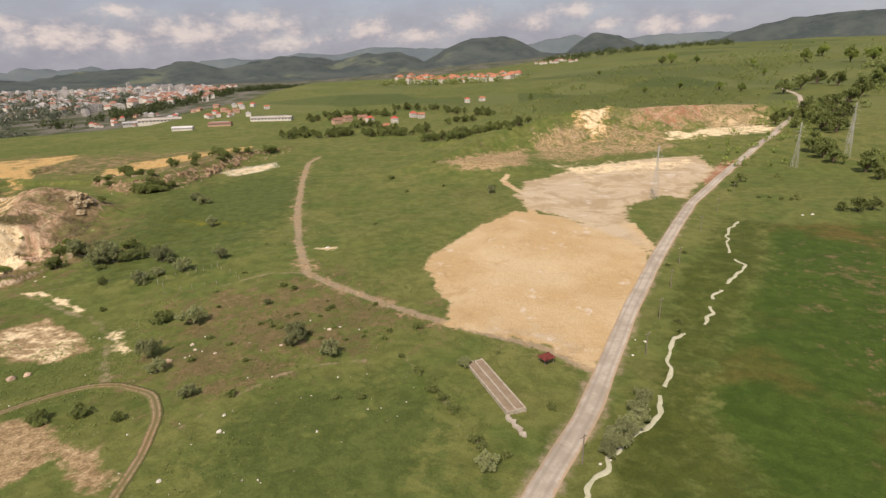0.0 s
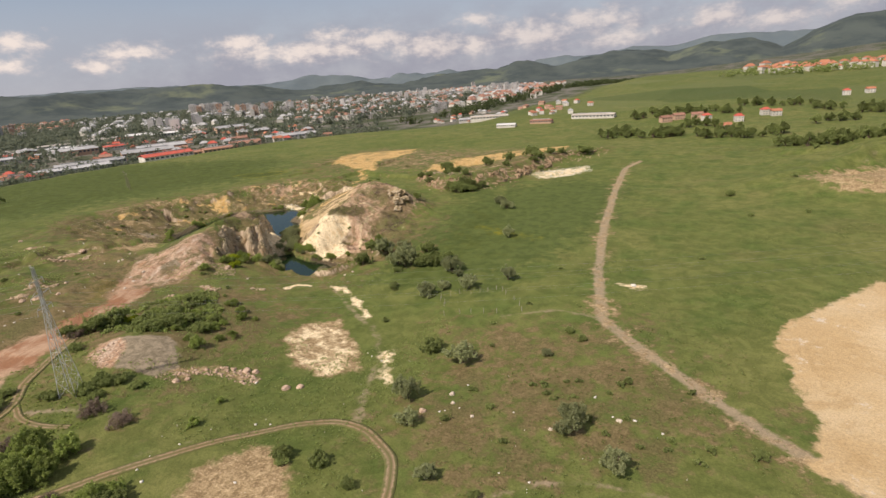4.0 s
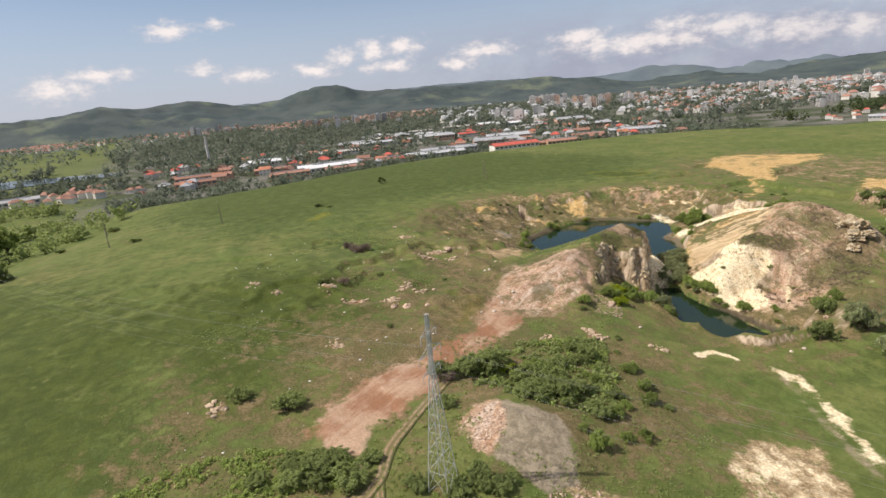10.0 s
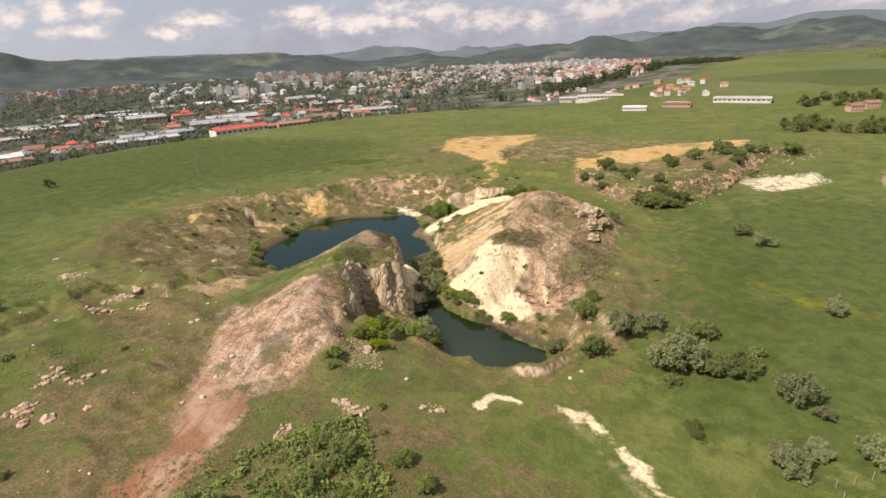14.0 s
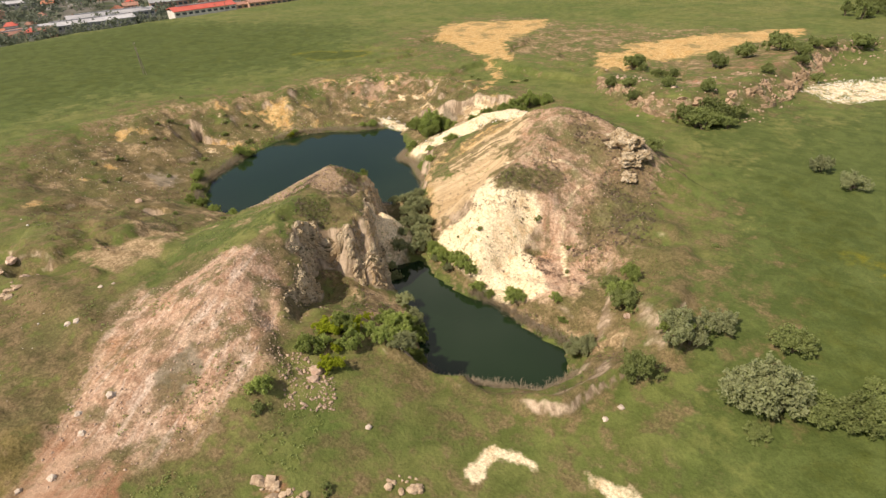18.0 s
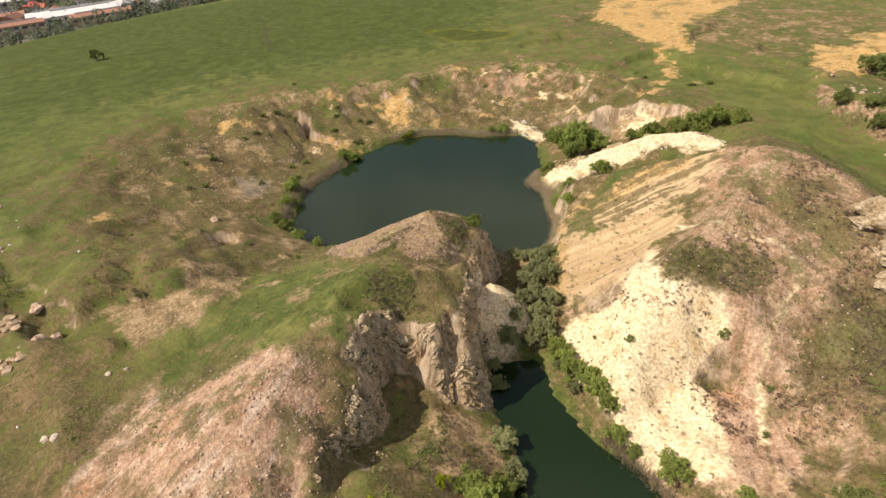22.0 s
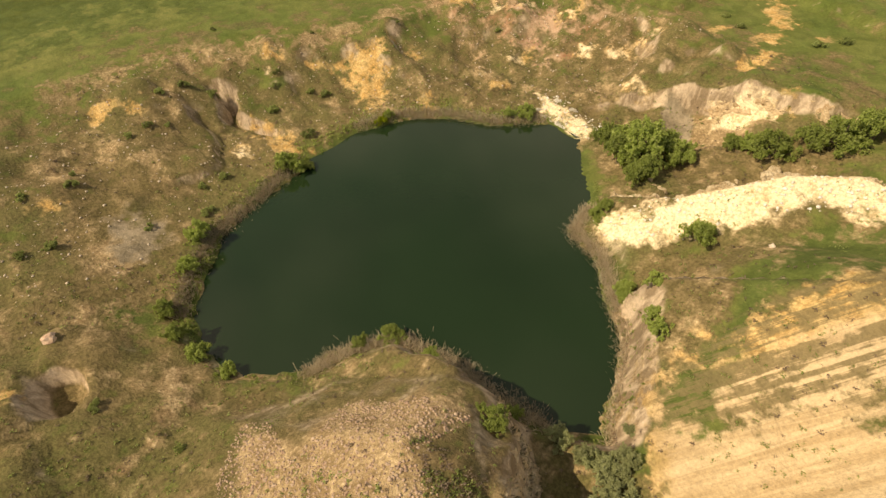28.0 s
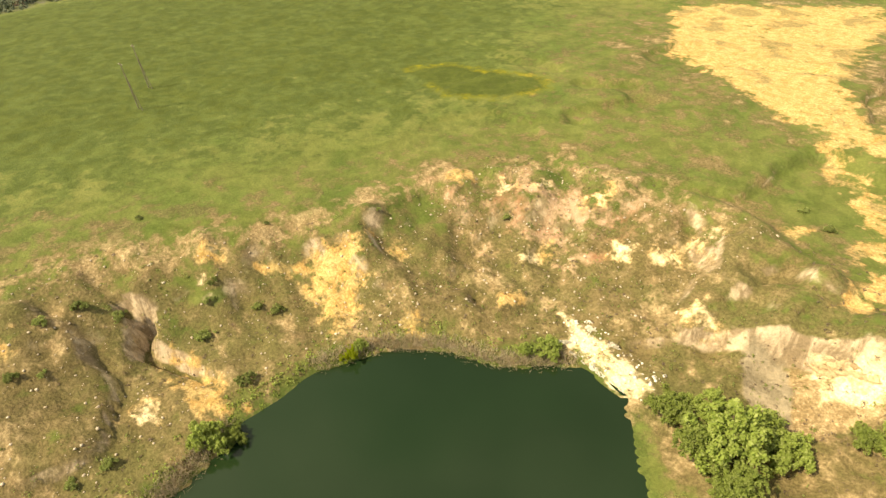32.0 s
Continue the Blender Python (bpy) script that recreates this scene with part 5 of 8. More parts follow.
crags("cliff_shore", [(-268, 260), (-262, 262), (-251, 262.5)], 6, 0.3, 0.7, 8, "grey-white broken rock on the lake shore", GREY_ROCK, (0.12, 0.3))

# ---- plants ----
def leaf_material(name, a, b, c):
    """Foliage: two greens by clump and leaf, partly see-through."""
    m = bpy.data.materials.new(name)
    m.use_nodes = True
    t = Tree(m.node_tree)
    geo = t.n("ShaderNodeNewGeometry")
    r = geo.outputs["Random Per Island"]
    tone = t.mix(t.noise(0.9, 3, 0.6, geo.outputs["Position"]), a, b)
    tone = t.mix(t.math("MULTIPLY", t.ramp(r, 0.55, 1.0), 0.8), tone, c)
    own = t.math("ADD", 0.78, t.math("MULTIPLY", t.n("ShaderNodeObjectInfo").outputs["Random"], 0.44))
    tone = t.vec("MULTIPLY", tone, (1, 1, 1))
    scaled = t.n("ShaderNodeVectorMath", operation="SCALE")
    t.link(tone, scaled.inputs[0])
    t.link(own, scaled.inputs["Scale"])
    d, tr, mx, o = t.n("ShaderNodeBsdfDiffuse"), t.n("ShaderNodeBsdfTranslucent"), t.n("ShaderNodeMixShader"), t.n("ShaderNodeOutputMaterial")
    for s in (d, tr):
        t.link(scaled.outputs[0], s.inputs["Color"])
    mx.inputs[0].default_value = 0.48
    t.link(d.outputs[0], mx.inputs[1])
    t.link(tr.outputs[0], mx.inputs[2])
    t.link(mx.outputs[0], o.inputs[0])
    return m


BARK = mottled("rough bark", (0.10, 0.075, 0.05), (0.18, 0.14, 0.10), 3.0)
LEAF_WILLOW = leaf_material("grey willow leaves", (0.29, 0.32, 0.15), (0.35, 0.38, 0.19), (0.43, 0.45, 0.25))
LEAF_DARK = leaf_material("dark thicket leaves", (0.205, 0.253, 0.084), (0.281, 0.328, 0.116), (0.368, 0.41, 0.171))
LEAF_FRESH = leaf_material("fresh green leaves", (0.242, 0.316, 0.08), (0.316, 0.383, 0.108), (0.403, 0.457, 0.175))
LEAF_BRIGHT = leaf_material("bright spring leaves", (0.27, 0.33, 0.025), (0.34, 0.40, 0.034), (0.41, 0.46, 0.06))
LEAF_BARE = leaf_material("leafless brown twigs", (0.197, 0.147, 0.111), (0.271, 0.209, 0.161), (0.345, 0.284, 0.222))
# far-off leaves, greyed and lightened by haze painted into the greens
LEAF_TOWN_HAZY = leaf_material("hazed town tree leaves", (0.155, 0.182, 0.128), (0.203, 0.23, 0.162), (0.243, 0.27, 0.196))
LEAF_PINE = leaf_material("dark pine needles", (0.095, 0.125, 0.055), (0.13, 0.16, 0.07), (0.16, 0.19, 0.09))


def clumps(rng, blobs, each, size, out=0.62):
    """The same number of leaf quads over each of many blobs."""
    B = np.repeat(blobs, each, axis=0)
    return leaf_quads(rng, B, size * B[:, 3], out)


def leaf_cloud(rng, blobs, count, size):
    """Leaves strewn through small sprays (x, y, z, r, squash): dense inside, thinning out to a ragged edge."""
    B = np.array(blobs)
    B = B[rng.choice(len(B), count, p=B[:, 3] ** 2 / (B[:, 3] ** 2).sum())]
    P = leaf_quads(rng, B, np.full(count, size), 0.15)
    return P[P[:, :, 2].mean(1) > 0.01]


def leaf_quads(rng, B, size, out):
    count = len(B)
    d = rng.normal(size=(count, 3))
    d /= np.linalg.norm(d, axis=1)[:, None]
    r = B[:, 3] * (out + (1.05 - out) * rng.random(count) ** 0.6)
    c = B[:, :3] + d * r[:, None] * np.stack([np.ones(count), np.ones(count), B[:, 4]], 1)
    nrm = d * 0.6 + rng.normal(size=(count, 3)) * 0.55 + np.array([0, 0, 0.55])
    nrm /= np.linalg.norm(nrm, axis=1)[:, None]
    u = np.cross(nrm, rng.normal(size=(count, 3)))
    u /= np.linalg.norm(u, axis=1)[:, None]
    v = np.cross(nrm, u)
    s = (size * (0.55 + 0.9 * rng.random(count)))[:, None]
    bend = nrm * s * 0.25
    return np.stack([c - u * s - bend, c - v * s * 0.55, c + u * s - bend, c + v * s * 0.55], 1)


def quads_mesh(name, P, mat):
    n = len(P)
    mesh = bpy.data.meshes.new(name)
    mesh.vertices.add(n * 4)
    mesh.vertices.foreach_set("co", P.astype(np.float32).ravel())
    mesh.loops.add(n * 4)
    mesh.loops.foreach_set("vertex_index", np.arange(n * 4, dtype=np.int32))
    mesh.polygons.add(n)
    mesh.polygons.foreach_set("loop_start", np.arange(0, n * 4, 4, dtype=np.int32))
    mesh.update(calc_edges=True)
    mesh.materials.append(mat)
    return mesh


def limb(bm, a, b, ra, rb, sides=6):
    """A tapered round stick from a to b."""
    a, b = Vector(a), Vector(b)
    q = (b - a).to_track_quat("Z", "Y")
    rings = []
    for p, r in ((a, ra), (b, rb)):
        rings.append([bm.verts.new(p + q @ Vector((r * math.cos(k * math.tau / sides), r * math.sin(k * math.tau / sides), 0))) for k in range(sides)])
    for k in range(sides):
        bm.faces.new((rings[0][k], rings[0][(k + 1) % sides], rings[1][(k + 1) % sides], rings[1][k]))
    bm.faces.new(rings[1])
    bm.faces.new(rings[0][::-1])


def plant(name, leaf, seed, tall=1.5, blobs=9, count=900, size=0.13, stem=0.35, label="", category="bush", spread_=0.62, squash=0.8):
    """A bush or tree of unit half width: trunk, limbs, and a crown of leaves in clumps."""
    rng = np.random.default_rng(seed)
    thing = tagged(new(name), label, category)
    tops, cloud = [], []
    for k in range(blobs):
        a = k * 2.4 + rng.normal() * 0.7
        d = spread_ * math.sqrt((k + 0.4) / blobs) * (0.8 + 0.45 * rng.random())
        r = 0.22 + 0.20 * rng.random()
        z = max(r * 0.6, stem + (tall - stem - r) * max(0.0, 1 - (d / 0.95) ** 1.8) * (0.5 + 0.55 * rng.random()))
        tops.append((d * math.cos(a) * 0.8, d * math.sin(a) * 0.8, z))
        for _ in range(11):
            q = rng.normal(size=3)
            q *= r * (0.45 + 0.75 * rng.random()) / np.linalg.norm(q)
            cloud.append((d * math.cos(a) + q[0], d * math.sin(a) + q[1], max(0.03, z + q[2] * squash), r * (0.22 + 0.24 * rng.random()), 1.25))
    wood = bmesh.new()
    limb(wood, (0, 0, -0.15), (0, 0, stem + 0.1), 0.085, 0.055)
    for p in tops:
        limb(wood, (0, 0, stem * 0.7), p, 0.04, 0.012, 4)
    part("trunk", wood, BARK, thing)
    part("crown", quads_mesh("crown", leaf_cloud(rng, cloud, count, size), leaf), None, thing)
    return thing


def placed(thing, x, y, r, turn=0.0, tall=1.0, sink=0.1):
    return Matrix.Translation((x, y, float(ground_at(x, y)) - sink)) @ Matrix.Rotation(turn, 4, "Z") @ Matrix.Diagonal((r * 1.22, r * 1.22, r * 1.22 * tall, 1))


class Kind:
    """A few models of one kind of plant; the first places use the models, later ones copies."""

    def __init__(self, *models):
        self.models, self.used, self.count = list(models), set(), 0

    def put(self, places, group, label=None, low=1.0):
        for x, y, r in places:
            k = self.count % len(self.models)
            m = placed(None, x, y, r, self.count * 1.7, low * (0.85 + 0.3 * ((self.count * 0.618) % 1)))
            if k in self.used:
                old = self.models[k].scale
                ob = copy_thing(self.models[k], m @ Matrix.Diagonal((1 / old.x, 1 / old.y, 1 / old.z, 1)))
            else:
                ob = self.models[k]
                ob.matrix_basis = m
                self.used.add(k)
            ob["group"] = group
            if label:
                ob["label"] = label
            self.count += 1


WILLOWS = Kind(*[plant("willow_bush", LEAF_WILLOW, s, 1.5, 13, 7000, 0.040, 0.2, "round grey-green willow bush in the grass") for s in (11, 12, 13)])
THICKETS = Kind(*[plant("thicket_bush", LEAF_DARK, s, 1.25, 13, 6500, 0.042, 0.15, "dense dark green shrub on rough ground") for s in (21, 22, 23)])
SHRUBS = Kind(*[plant("low_shrub", LEAF_DARK, s, 1.1, 6, 1100, 0.075, 0.12, "small dark green shrub on dry ground") for s in (31, 32)])
FRESH = Kind(*[plant("leafy_bush", LEAF_FRESH, s, 1.35, 12, 6500, 0.041, 0.18, "leafy fresh green bush by the water") for s in (41, 42, 43)])
BRIGHT = Kind(plant("bright_bush", LEAF_BRIGHT, 51, 1.3, 10, 6000, 0.041, 0.15, "bright yellow-green bush beneath the pink slope"))
BARE = Kind(*[plant("bare_thicket", LEAF_BARE, s, 0.85, 11, 3600, 0.036, 0.1, "brown leafless thorn thicket in the grass") for s in (61, 62)])
TREES = Kind(*[plant("broadleaf_tree", LEAF_FRESH, s, 2.2, 14, 5200, 0.052, 0.22, "tall broadleaf tree with a full green crown", "tree") for s in (71, 72, 73)])
DARK_TREES = Kind(*[plant("dark_tree", LEAF_DARK, s, 1.9, 13, 4600, 0.056, 0.22, "dark green tree standing in a grove", "tree") for s in (81, 82, 83)])

WILLOWS.put([(-67, 132, 3.8), (-36, 117, 3.0), (-26, 109, 2.7), (-70, 114, 3.0), (-64, 106, 2.1), (-52, 94, 2.0), (-99, 165, 2.2), (-50, 141, 1.3), (-78, 180, 2.6),
             (6, 72, 2.0), (4, 104, 1.6), (25, 269, 2.4), (-124, 269, 2.8), (-97, 162, 1.5), (-94, 168, 1.6), (-124, 269, 2.5)], "bushes on the open grass")
WILLOWS.put([(-133, 187, 2.8), (-131, 189, 3.0), (-128, 194, 2.9), (-119, 182, 4.6), (-122, 182, 3.5), (-117, 183, 2.9), (-99, 181, 3.6), (-95, 178, 1.8), (-98, 163, 2.8),
             (-95, 169, 1.9), (-89, 172, 2.2), (-87, 171, 2.9), (-117, 261, 2.9), (-96, 219, 2.5), (-147, 184, 2.3), (-146, 186, 1.7)], "willow thicket by the pond")
WILLOWS.put([(29, 77, 2.4), (33, 82, 2.5), (36, 87, 2.4), (27, 75, 1.9), (39, 92, 2.0), (31, 80, 2.2), (35, 84, 2.3)], "willows along the stream")
WILLOWS.put([(-195, 199, 2.7), (-202, 204, 2.5), (-194, 191, 2.2), (-192, 197, 2.3), (-198, 202, 2.2), (-186, 194, 1.3), (-181, 192, 1.2), (-211, 208, 1.5), (-207, 208, 1.6), (-205, 208, 1.9), (-204, 210, 1.6),
             (-210, 208, 1.1), (-200, 207, 2.0), (-206, 214, 0.8), (-166, 161, 2.3)], "willows between lake and pond")
THICKETS.put([(-77, 135, 2.8), (-71, 89, 1.9), (-77, 87, 1.9), (-62, 87, 1.3), (-43, 94, 1.1), (-17, 92, 1.1), (-112, 166, 1.5), (10, 75, 1.0), (20, 89, 1.0), (-1, 91, 1.2), (-3, 94, 1.2),
              (-7, 123, 1.3), (-14, 121, 0.9), (-31, 136, 1.0), (-49, 154, 1.2), (-45, 151, 1.2), (-100, 145, 1.0), (-28, 308, 2.2)], "bushes on the open grass")
THICKETS.put([(-113, 184, 3.2), (-110, 186, 3.3), (-118, 195, 3.2), (-107, 187, 2.4), (-107, 193, 1.7), (-144, 194, 3.2), (-135, 178, 3.0), (-147, 198, 2.2), (-119, 177, 1.7), (-111, 164, 1.3),
              (-156, 284, 5.0), (-162, 287, 3.4), (-159, 249, 2.4), (-146, 365, 4.0), (-126, 414, 4.0), (-143, 385, 3.3), (-150, 330, 2.6), (-185, 300, 2.4), (-172, 300, 2.6), (-136, 352, 2.2)], "thicket by the pond and the scarp")
THICKETS.put([(-159, 91, 2.8), (-156, 96, 4.0), (-155, 102, 4.3), (-143, 103, 3.0), (-141, 108, 2.9), (-143, 108, 3.2), (-148, 88, 2.0), (-153, 124, 2.7), (-135, 111, 2.4), (-121, 87, 1.6),
              (-127, 84, 1.9), (-150, 106, 3.4), (-147, 109, 3.2), (-152, 116, 2.4), (-152, 121, 2.0), (-157, 123, 1.8), (-142, 113, 2.7), (-146, 112, 2.8), (-139, 119, 1.9), (-146, 129, 1.6)], "grove beside the spoil dome", low=0.75)
THICKETS.put([(-161, 61, 3.2), (-170, 54, 2.4), (-143, 62, 3.4), (-138, 65, 3.2), (-146, 59, 2.2), (-91, 65, 2.8), (-93, 61, 2.6), (-96, 58, 2.2), (-76, 86, 1.4), (-72, 90, 1.4),
              (-223, 83, 2.2), (-363, 114, 2.4), (-356, 119, 1.8), (-248, -10, 2.4), (-384, -11, 2.6), (-349, 25, 2.8), (-418, 10, 3.6)], "shrubs by the dirt tracks", low=0.6)
FRESH.put([(-108, 57, 3.0), (-108, 60, 3.4), (-107, 63, 2.8), (-113, 57, 2.2), (-110, 60, 2.6), (-152, 110, 2.4), (-99, 85, 1.2), (-102, 93, 1.0), (-109, 69, 0.8), (-133, 188, 2.2)], "bushes in the track's loop")
FRESH.put([(-172, 190, 1.7), (-175, 192, 1.5), (-178, 193, 1.3), (-164, 191, 2.4), (-156, 193, 1.2), (-145, 196, 2.8), (-145, 201, 1.9), (-169, 190, 1.1), (-153, 190, 1.0), (-169, 160, 1.8),
           (-176, 173, 1.8), (-168, 166, 1.8), (-175, 153, 1.4), (-176, 151, 2.2), (-172, 156, 2.0), (-174, 141, 1.8), (-178, 168, 1.2)], "bushes round the pond")
FRESH.put([(-273, 189, 2.4), (-268, 185, 1.8), (-261, 179, 1.5), (-255, 179, 1.9), (-251, 180, 1.8), (-246, 182, 1.4), (-281, 209, 2.6), (-280, 212, 1.8), (-233, 242, 1.4), (-233, 240, 1.5),
           (-220, 231, 1.6), (-219, 230, 1.4), (-216, 230, 1.3), (-213, 226, 1.4), (-211, 224, 1.5), (-214, 201, 1.8), (-217, 207, 1.2), (-236, 202, 1.8), (-238, 198, 1.3), (-228, 203, 1.2), (-263, 254, 2.0), (-265, 251, 1.4), (-282, 233, 1.2)],
          "bushes round the lake")
FRESH.put([(-238, 257, 4.4), (-240, 254, 3.4), (-236, 261, 3.8), (-245, 257, 2.8), (-233, 262, 2.9), (-234, 251, 2.5), (-234, 254, 2.4), (-242, 260, 2.6), (-218, 243, 2.4)], "grove at the lake's corner", "light green leafy bush at the lake's corner")
FRESH.put([(-222, 270, 3.6), (-225, 270, 2.5), (-228, 269, 2.0), (-215, 276, 3.8), (-212, 280, 3.6), (-218, 274, 2.6), (-208, 284, 3.0)], "bushes below the cut bank", "leafy green bush below the bare cut bank")
THICKETS.put([(-199, 342, 5.0), (-155, 289, 5.5), (-154, 380, 5.5), (-130, 409, 4), (-169, 341, 4), (-162, 362, 4.4), (-181, 294, 2.6), (-193, 303, 2.4), (-143, 356, 3), (-160, 300, 2.5), (-150, 300, 3),
              (-146, 372, 3), (-138, 392, 3), (-176, 320, 3), (-186, 332, 3), (-158, 284, 3.5), (-150, 288, 3)], "bushes along the far scarp")
WILLOWS.put([(-203, 207, 2.0), (-200, 206, 1.8), (-196, 203, 2.0), (-199, 199, 1.8), (-192, 194, 1.7), (-196, 195, 1.5), (-181, 178, 2.0), (-177, 176, 1.7), (-190, 185, 1.7), (-193, 187, 1.4)], "willows in the channel")
FRESH.put([(-176, 158, 2.2), (-173, 161, 1.6), (-177, 169, 2.4), (-174, 168, 2.8), (-171, 167, 2.4), (-173, 172, 2.2), (-169, 166, 1.8), (-186, 195, 2.2), (-183, 194, 2.2), (-180, 194, 2.0), (-188, 196, 2.0), (-177, 193, 2.2)], "bushes round the pond")
DARK_TREES.put([(305, 444, 7), (294, 408, 6.5), (245, 346, 5), (301, 473, 5), (274, 451, 5), (298, 425, 6), (310, 460, 7), (285, 395, 5), (428, 667, 9), (392, 640, 8), (476, 711, 9), (480, 679, 9), (315, 480, 7), (330, 500, 8)], "trees along the country road")
SHRUBS.put([(182, 290, 1.8), (163, 292, 1.6), (234, 328, 2.0), (9, 443, 3), (5, 413, 2.4), (52, 411, 3), (45, 440, 3), (27, 279, 2.2), (-6, 101, 1.4), (-2, 94, 1.3), (1, 88, 1.5), (5, 78, 1.8), (-10, 108, 1.0), (-30, 118, 0.9), (-34, 121, 0.9), (-37, 116, 0.8),
            (-28, 124, 0.8), (-24, 117, 0.8), (-20, 121, 0.9), (-15, 117, 1.0), (-45, 108, 0.9), (-52, 117, 0.9), (-22, 92, 1.0), (-40, 133, 0.9), (-58, 110, 1.0)], "small shrubs in the eastern grass")
BRIGHT.put([(-177, 156, 2.2), (-175, 159, 1.8), (-176, 163, 1.1), (-179, 166, 1.0), (-171, 151, 1.9), (-282, 231, 1.5), (-153, 104, 1.6), (-173, 154, 1.1)], "bright bushes")
BARE.put([(-111, 78, 2.8), (-115, 50, 2.8), (-116, 47, 2.0), (-120, 64, 2.2), (-133, 42, 3.0), (-133, 39, 2.6), (-137, 42, 2.6), (-135, 45, 1.8), (-98, 54, 2.2), (-250, 104, 3.6), (-256, 103, 2.6),
          (-261, 102, 2.2), (-220, 89, 1.8), (-156, 92, 2.4), (-132, -7, 1.6)], "bare thorn thickets")
SHRUBS.put([(-302, 192, 1.1), (-308, 197, 1.2), (-309, 202, 1.2), (-298, 215, 1.4), (-287, 217, 1.4), (-296, 226, 1.2), (-302, 218, 1.0), (-298, 224, 0.9), (-304, 220, 0.9), (-285, 198, 1.1), (-278, 192, 1.3),
            (-280, 170, 1.3), (-279, 183, 0.9), (-306, 206, 1.2), (-301, 195, 0.8), (-295, 177, 0.8), (-292, 169, 1.0), (-279, 166, 0.9), (-285, 194, 1.0), (-301, 188, 1.0), (-323, 215, 0.7), (-309, 232, 0.6)],
           "dark shrubs on the quarry banks")
SHRUBS.put([(-300, 249, 0.7), (-247, 300, 1.0), (-232, 302, 1.3), (-229, 307, 1.2), (-252, 303, 0.9), (-287, 268, 0.9), (-292, 176, 1.2), (-178, 200, 0.8), (-170, 211, 1.0), (-162, 210, 0.6), (-184, 200, 0.5), (-159, 204, 0.6),
            (-222, 101, 1.1), (-210, 117, 0.9), (-184, 90, 1.0), (-172, 139, 1.1), (-157, 137, 0.9), (-152, 132, 0.9), (-247, 168, 1.0), (-236, 174, 0.8), (-262, 150, 1.0), (-135, 219, 0.8), (-95, 163, 1.0)],
           "dark shrubs on the quarry banks")
SHRUBS.put([(-50, 142, 0.9), (-48, 128, 0.9), (-44, 126, 0.9), (-42, 125, 0.9), (-59, 122, 0.8), (-28, 218, 1.1), (-19, 138, 0.9), (12, 110, 0.7), (-18, 275, 1.4), (-4, 336, 1.8), (1, 287, 1.4), (60, 126, 1.2),
            (58, 120, 0.9), (73, 165, 1.0), (83, 176, 1.1), (-46, 129, 1.1), (-58, 122, 0.7), (-33, 131, 0.7), (-32, 135, 1.0), (-31, 138, 0.8), (-33, 141, 0.6), (-69, 152, 0.9), (-64, 141, 0.8), (-65, 166, 0.9),
            (-66, 194, 0.9), (-42, 132, 0.7), (-39, 127, 0.7), (-20, 118, 0.8)], "scattered shrubs in the grass")
DARK_TREES.put([(-421, 171, 2.6), (239, 297, 5.5), (228, 288, 5.0), (224, 273, 3.6), (230, 325, 6), (234, 341, 6), (227, 312, 5), (284, 410, 7), (342, 483, 8), (309, 462, 7), (335, 485, 8), (326, 447, 7), (393, 536, 9),
                (427, 568, 9), (497, 643, 10), (549, 698, 11), (278, 432, 4), (302, 488, 4.5), (173, 218, 3.4), (181, 220, 3), (168, 220, 2.2), (157, 281, 2.6), (150, 272, 2)], "trees in the eastern valley")
SHRUBS.put([(155, 241, 1.4), (159, 240, 1.4), (162, 240, 1.4), (152, 245, 1.2), (148, 247, 1.2), (184, 293, 1.6), (142, 262, 1.3), (165, 246, 1.2)], "hedge in the eastern meadow")
TREES.put([(478, 1224, 9), (494, 1215, 10), (276, 757, 4), (330, 775, 4.5), (360, 725, 5), (371, 692, 5), (675, 1054, 10), (754, 1128, 11), (524, 1163, 7), (722, 1003, 12), (743, 977, 13), (549, 996, 6), (501, 874, 5),
           (298, 1057, 4.5), (126, 772, 3.5)], "lone trees on the north-eastern slope")
rng = np.random.default_rng(5)
TREES.put([(-489, -108, 11), (-478, -92, 8), (-447, -58, 11), (-470, -54, 8), (-520, -89, 9)], "tall trees on the western slope")
DARK_TREES.put([(x + rng.normal() * 9, y + rng.normal() * 7, 2.6 + 1.6 * rng.random()) for x, y in
                [(-127, 500), (-119, 521), (-98, 507), (-83, 512), (-80, 568), (-61, 503), (-40, 502), (-20, 516), (-4, 459), (10, 441), (23, 438), (42, 451), (51, 425), (31, 588), (47, 636), (15, 673), (-132, 626),
                 (-125, 656), (-93, 664), (-65, 658), (-42, 720), (-5, 713)] for _ in range(9)], "grove round the hamlet")
THICKETS.put([(x + rng.normal() * 6, y + rng.normal() * 6, 2.8 + 2.6 * rng.random()) for x, y in
              [(-219, -123), (-224, -118), (-230, -112), (-240, -106), (-262, -116), (-290, -125), (-310, -120), (-330, -112), (-345, -95), (-362, -85), (-372, -68), (-330, -60), (-304, -36), (-311, -24), (-293, -56), (-345, -40),
               (-380, -45), (-400, -60)] for _ in range(4)], "scrub below the flowering meadow")


THICKETS.put([(-144, 53, 2.2), (-141, 58, 2.6), (-139, 62, 2.6), (-137, 66, 2.1), (-135, 59, 2.0), (-140, 70, 2.2), (-144, 66, 2.3), (-144, 59, 2.0), (-132, 74, 2.2), (-128, 80, 2.4), (-126, 86, 2.2), (-131, 84, 2.0), (-124, 80, 1.8)],
             "shrubs by the fork of the tracks", low=0.55)
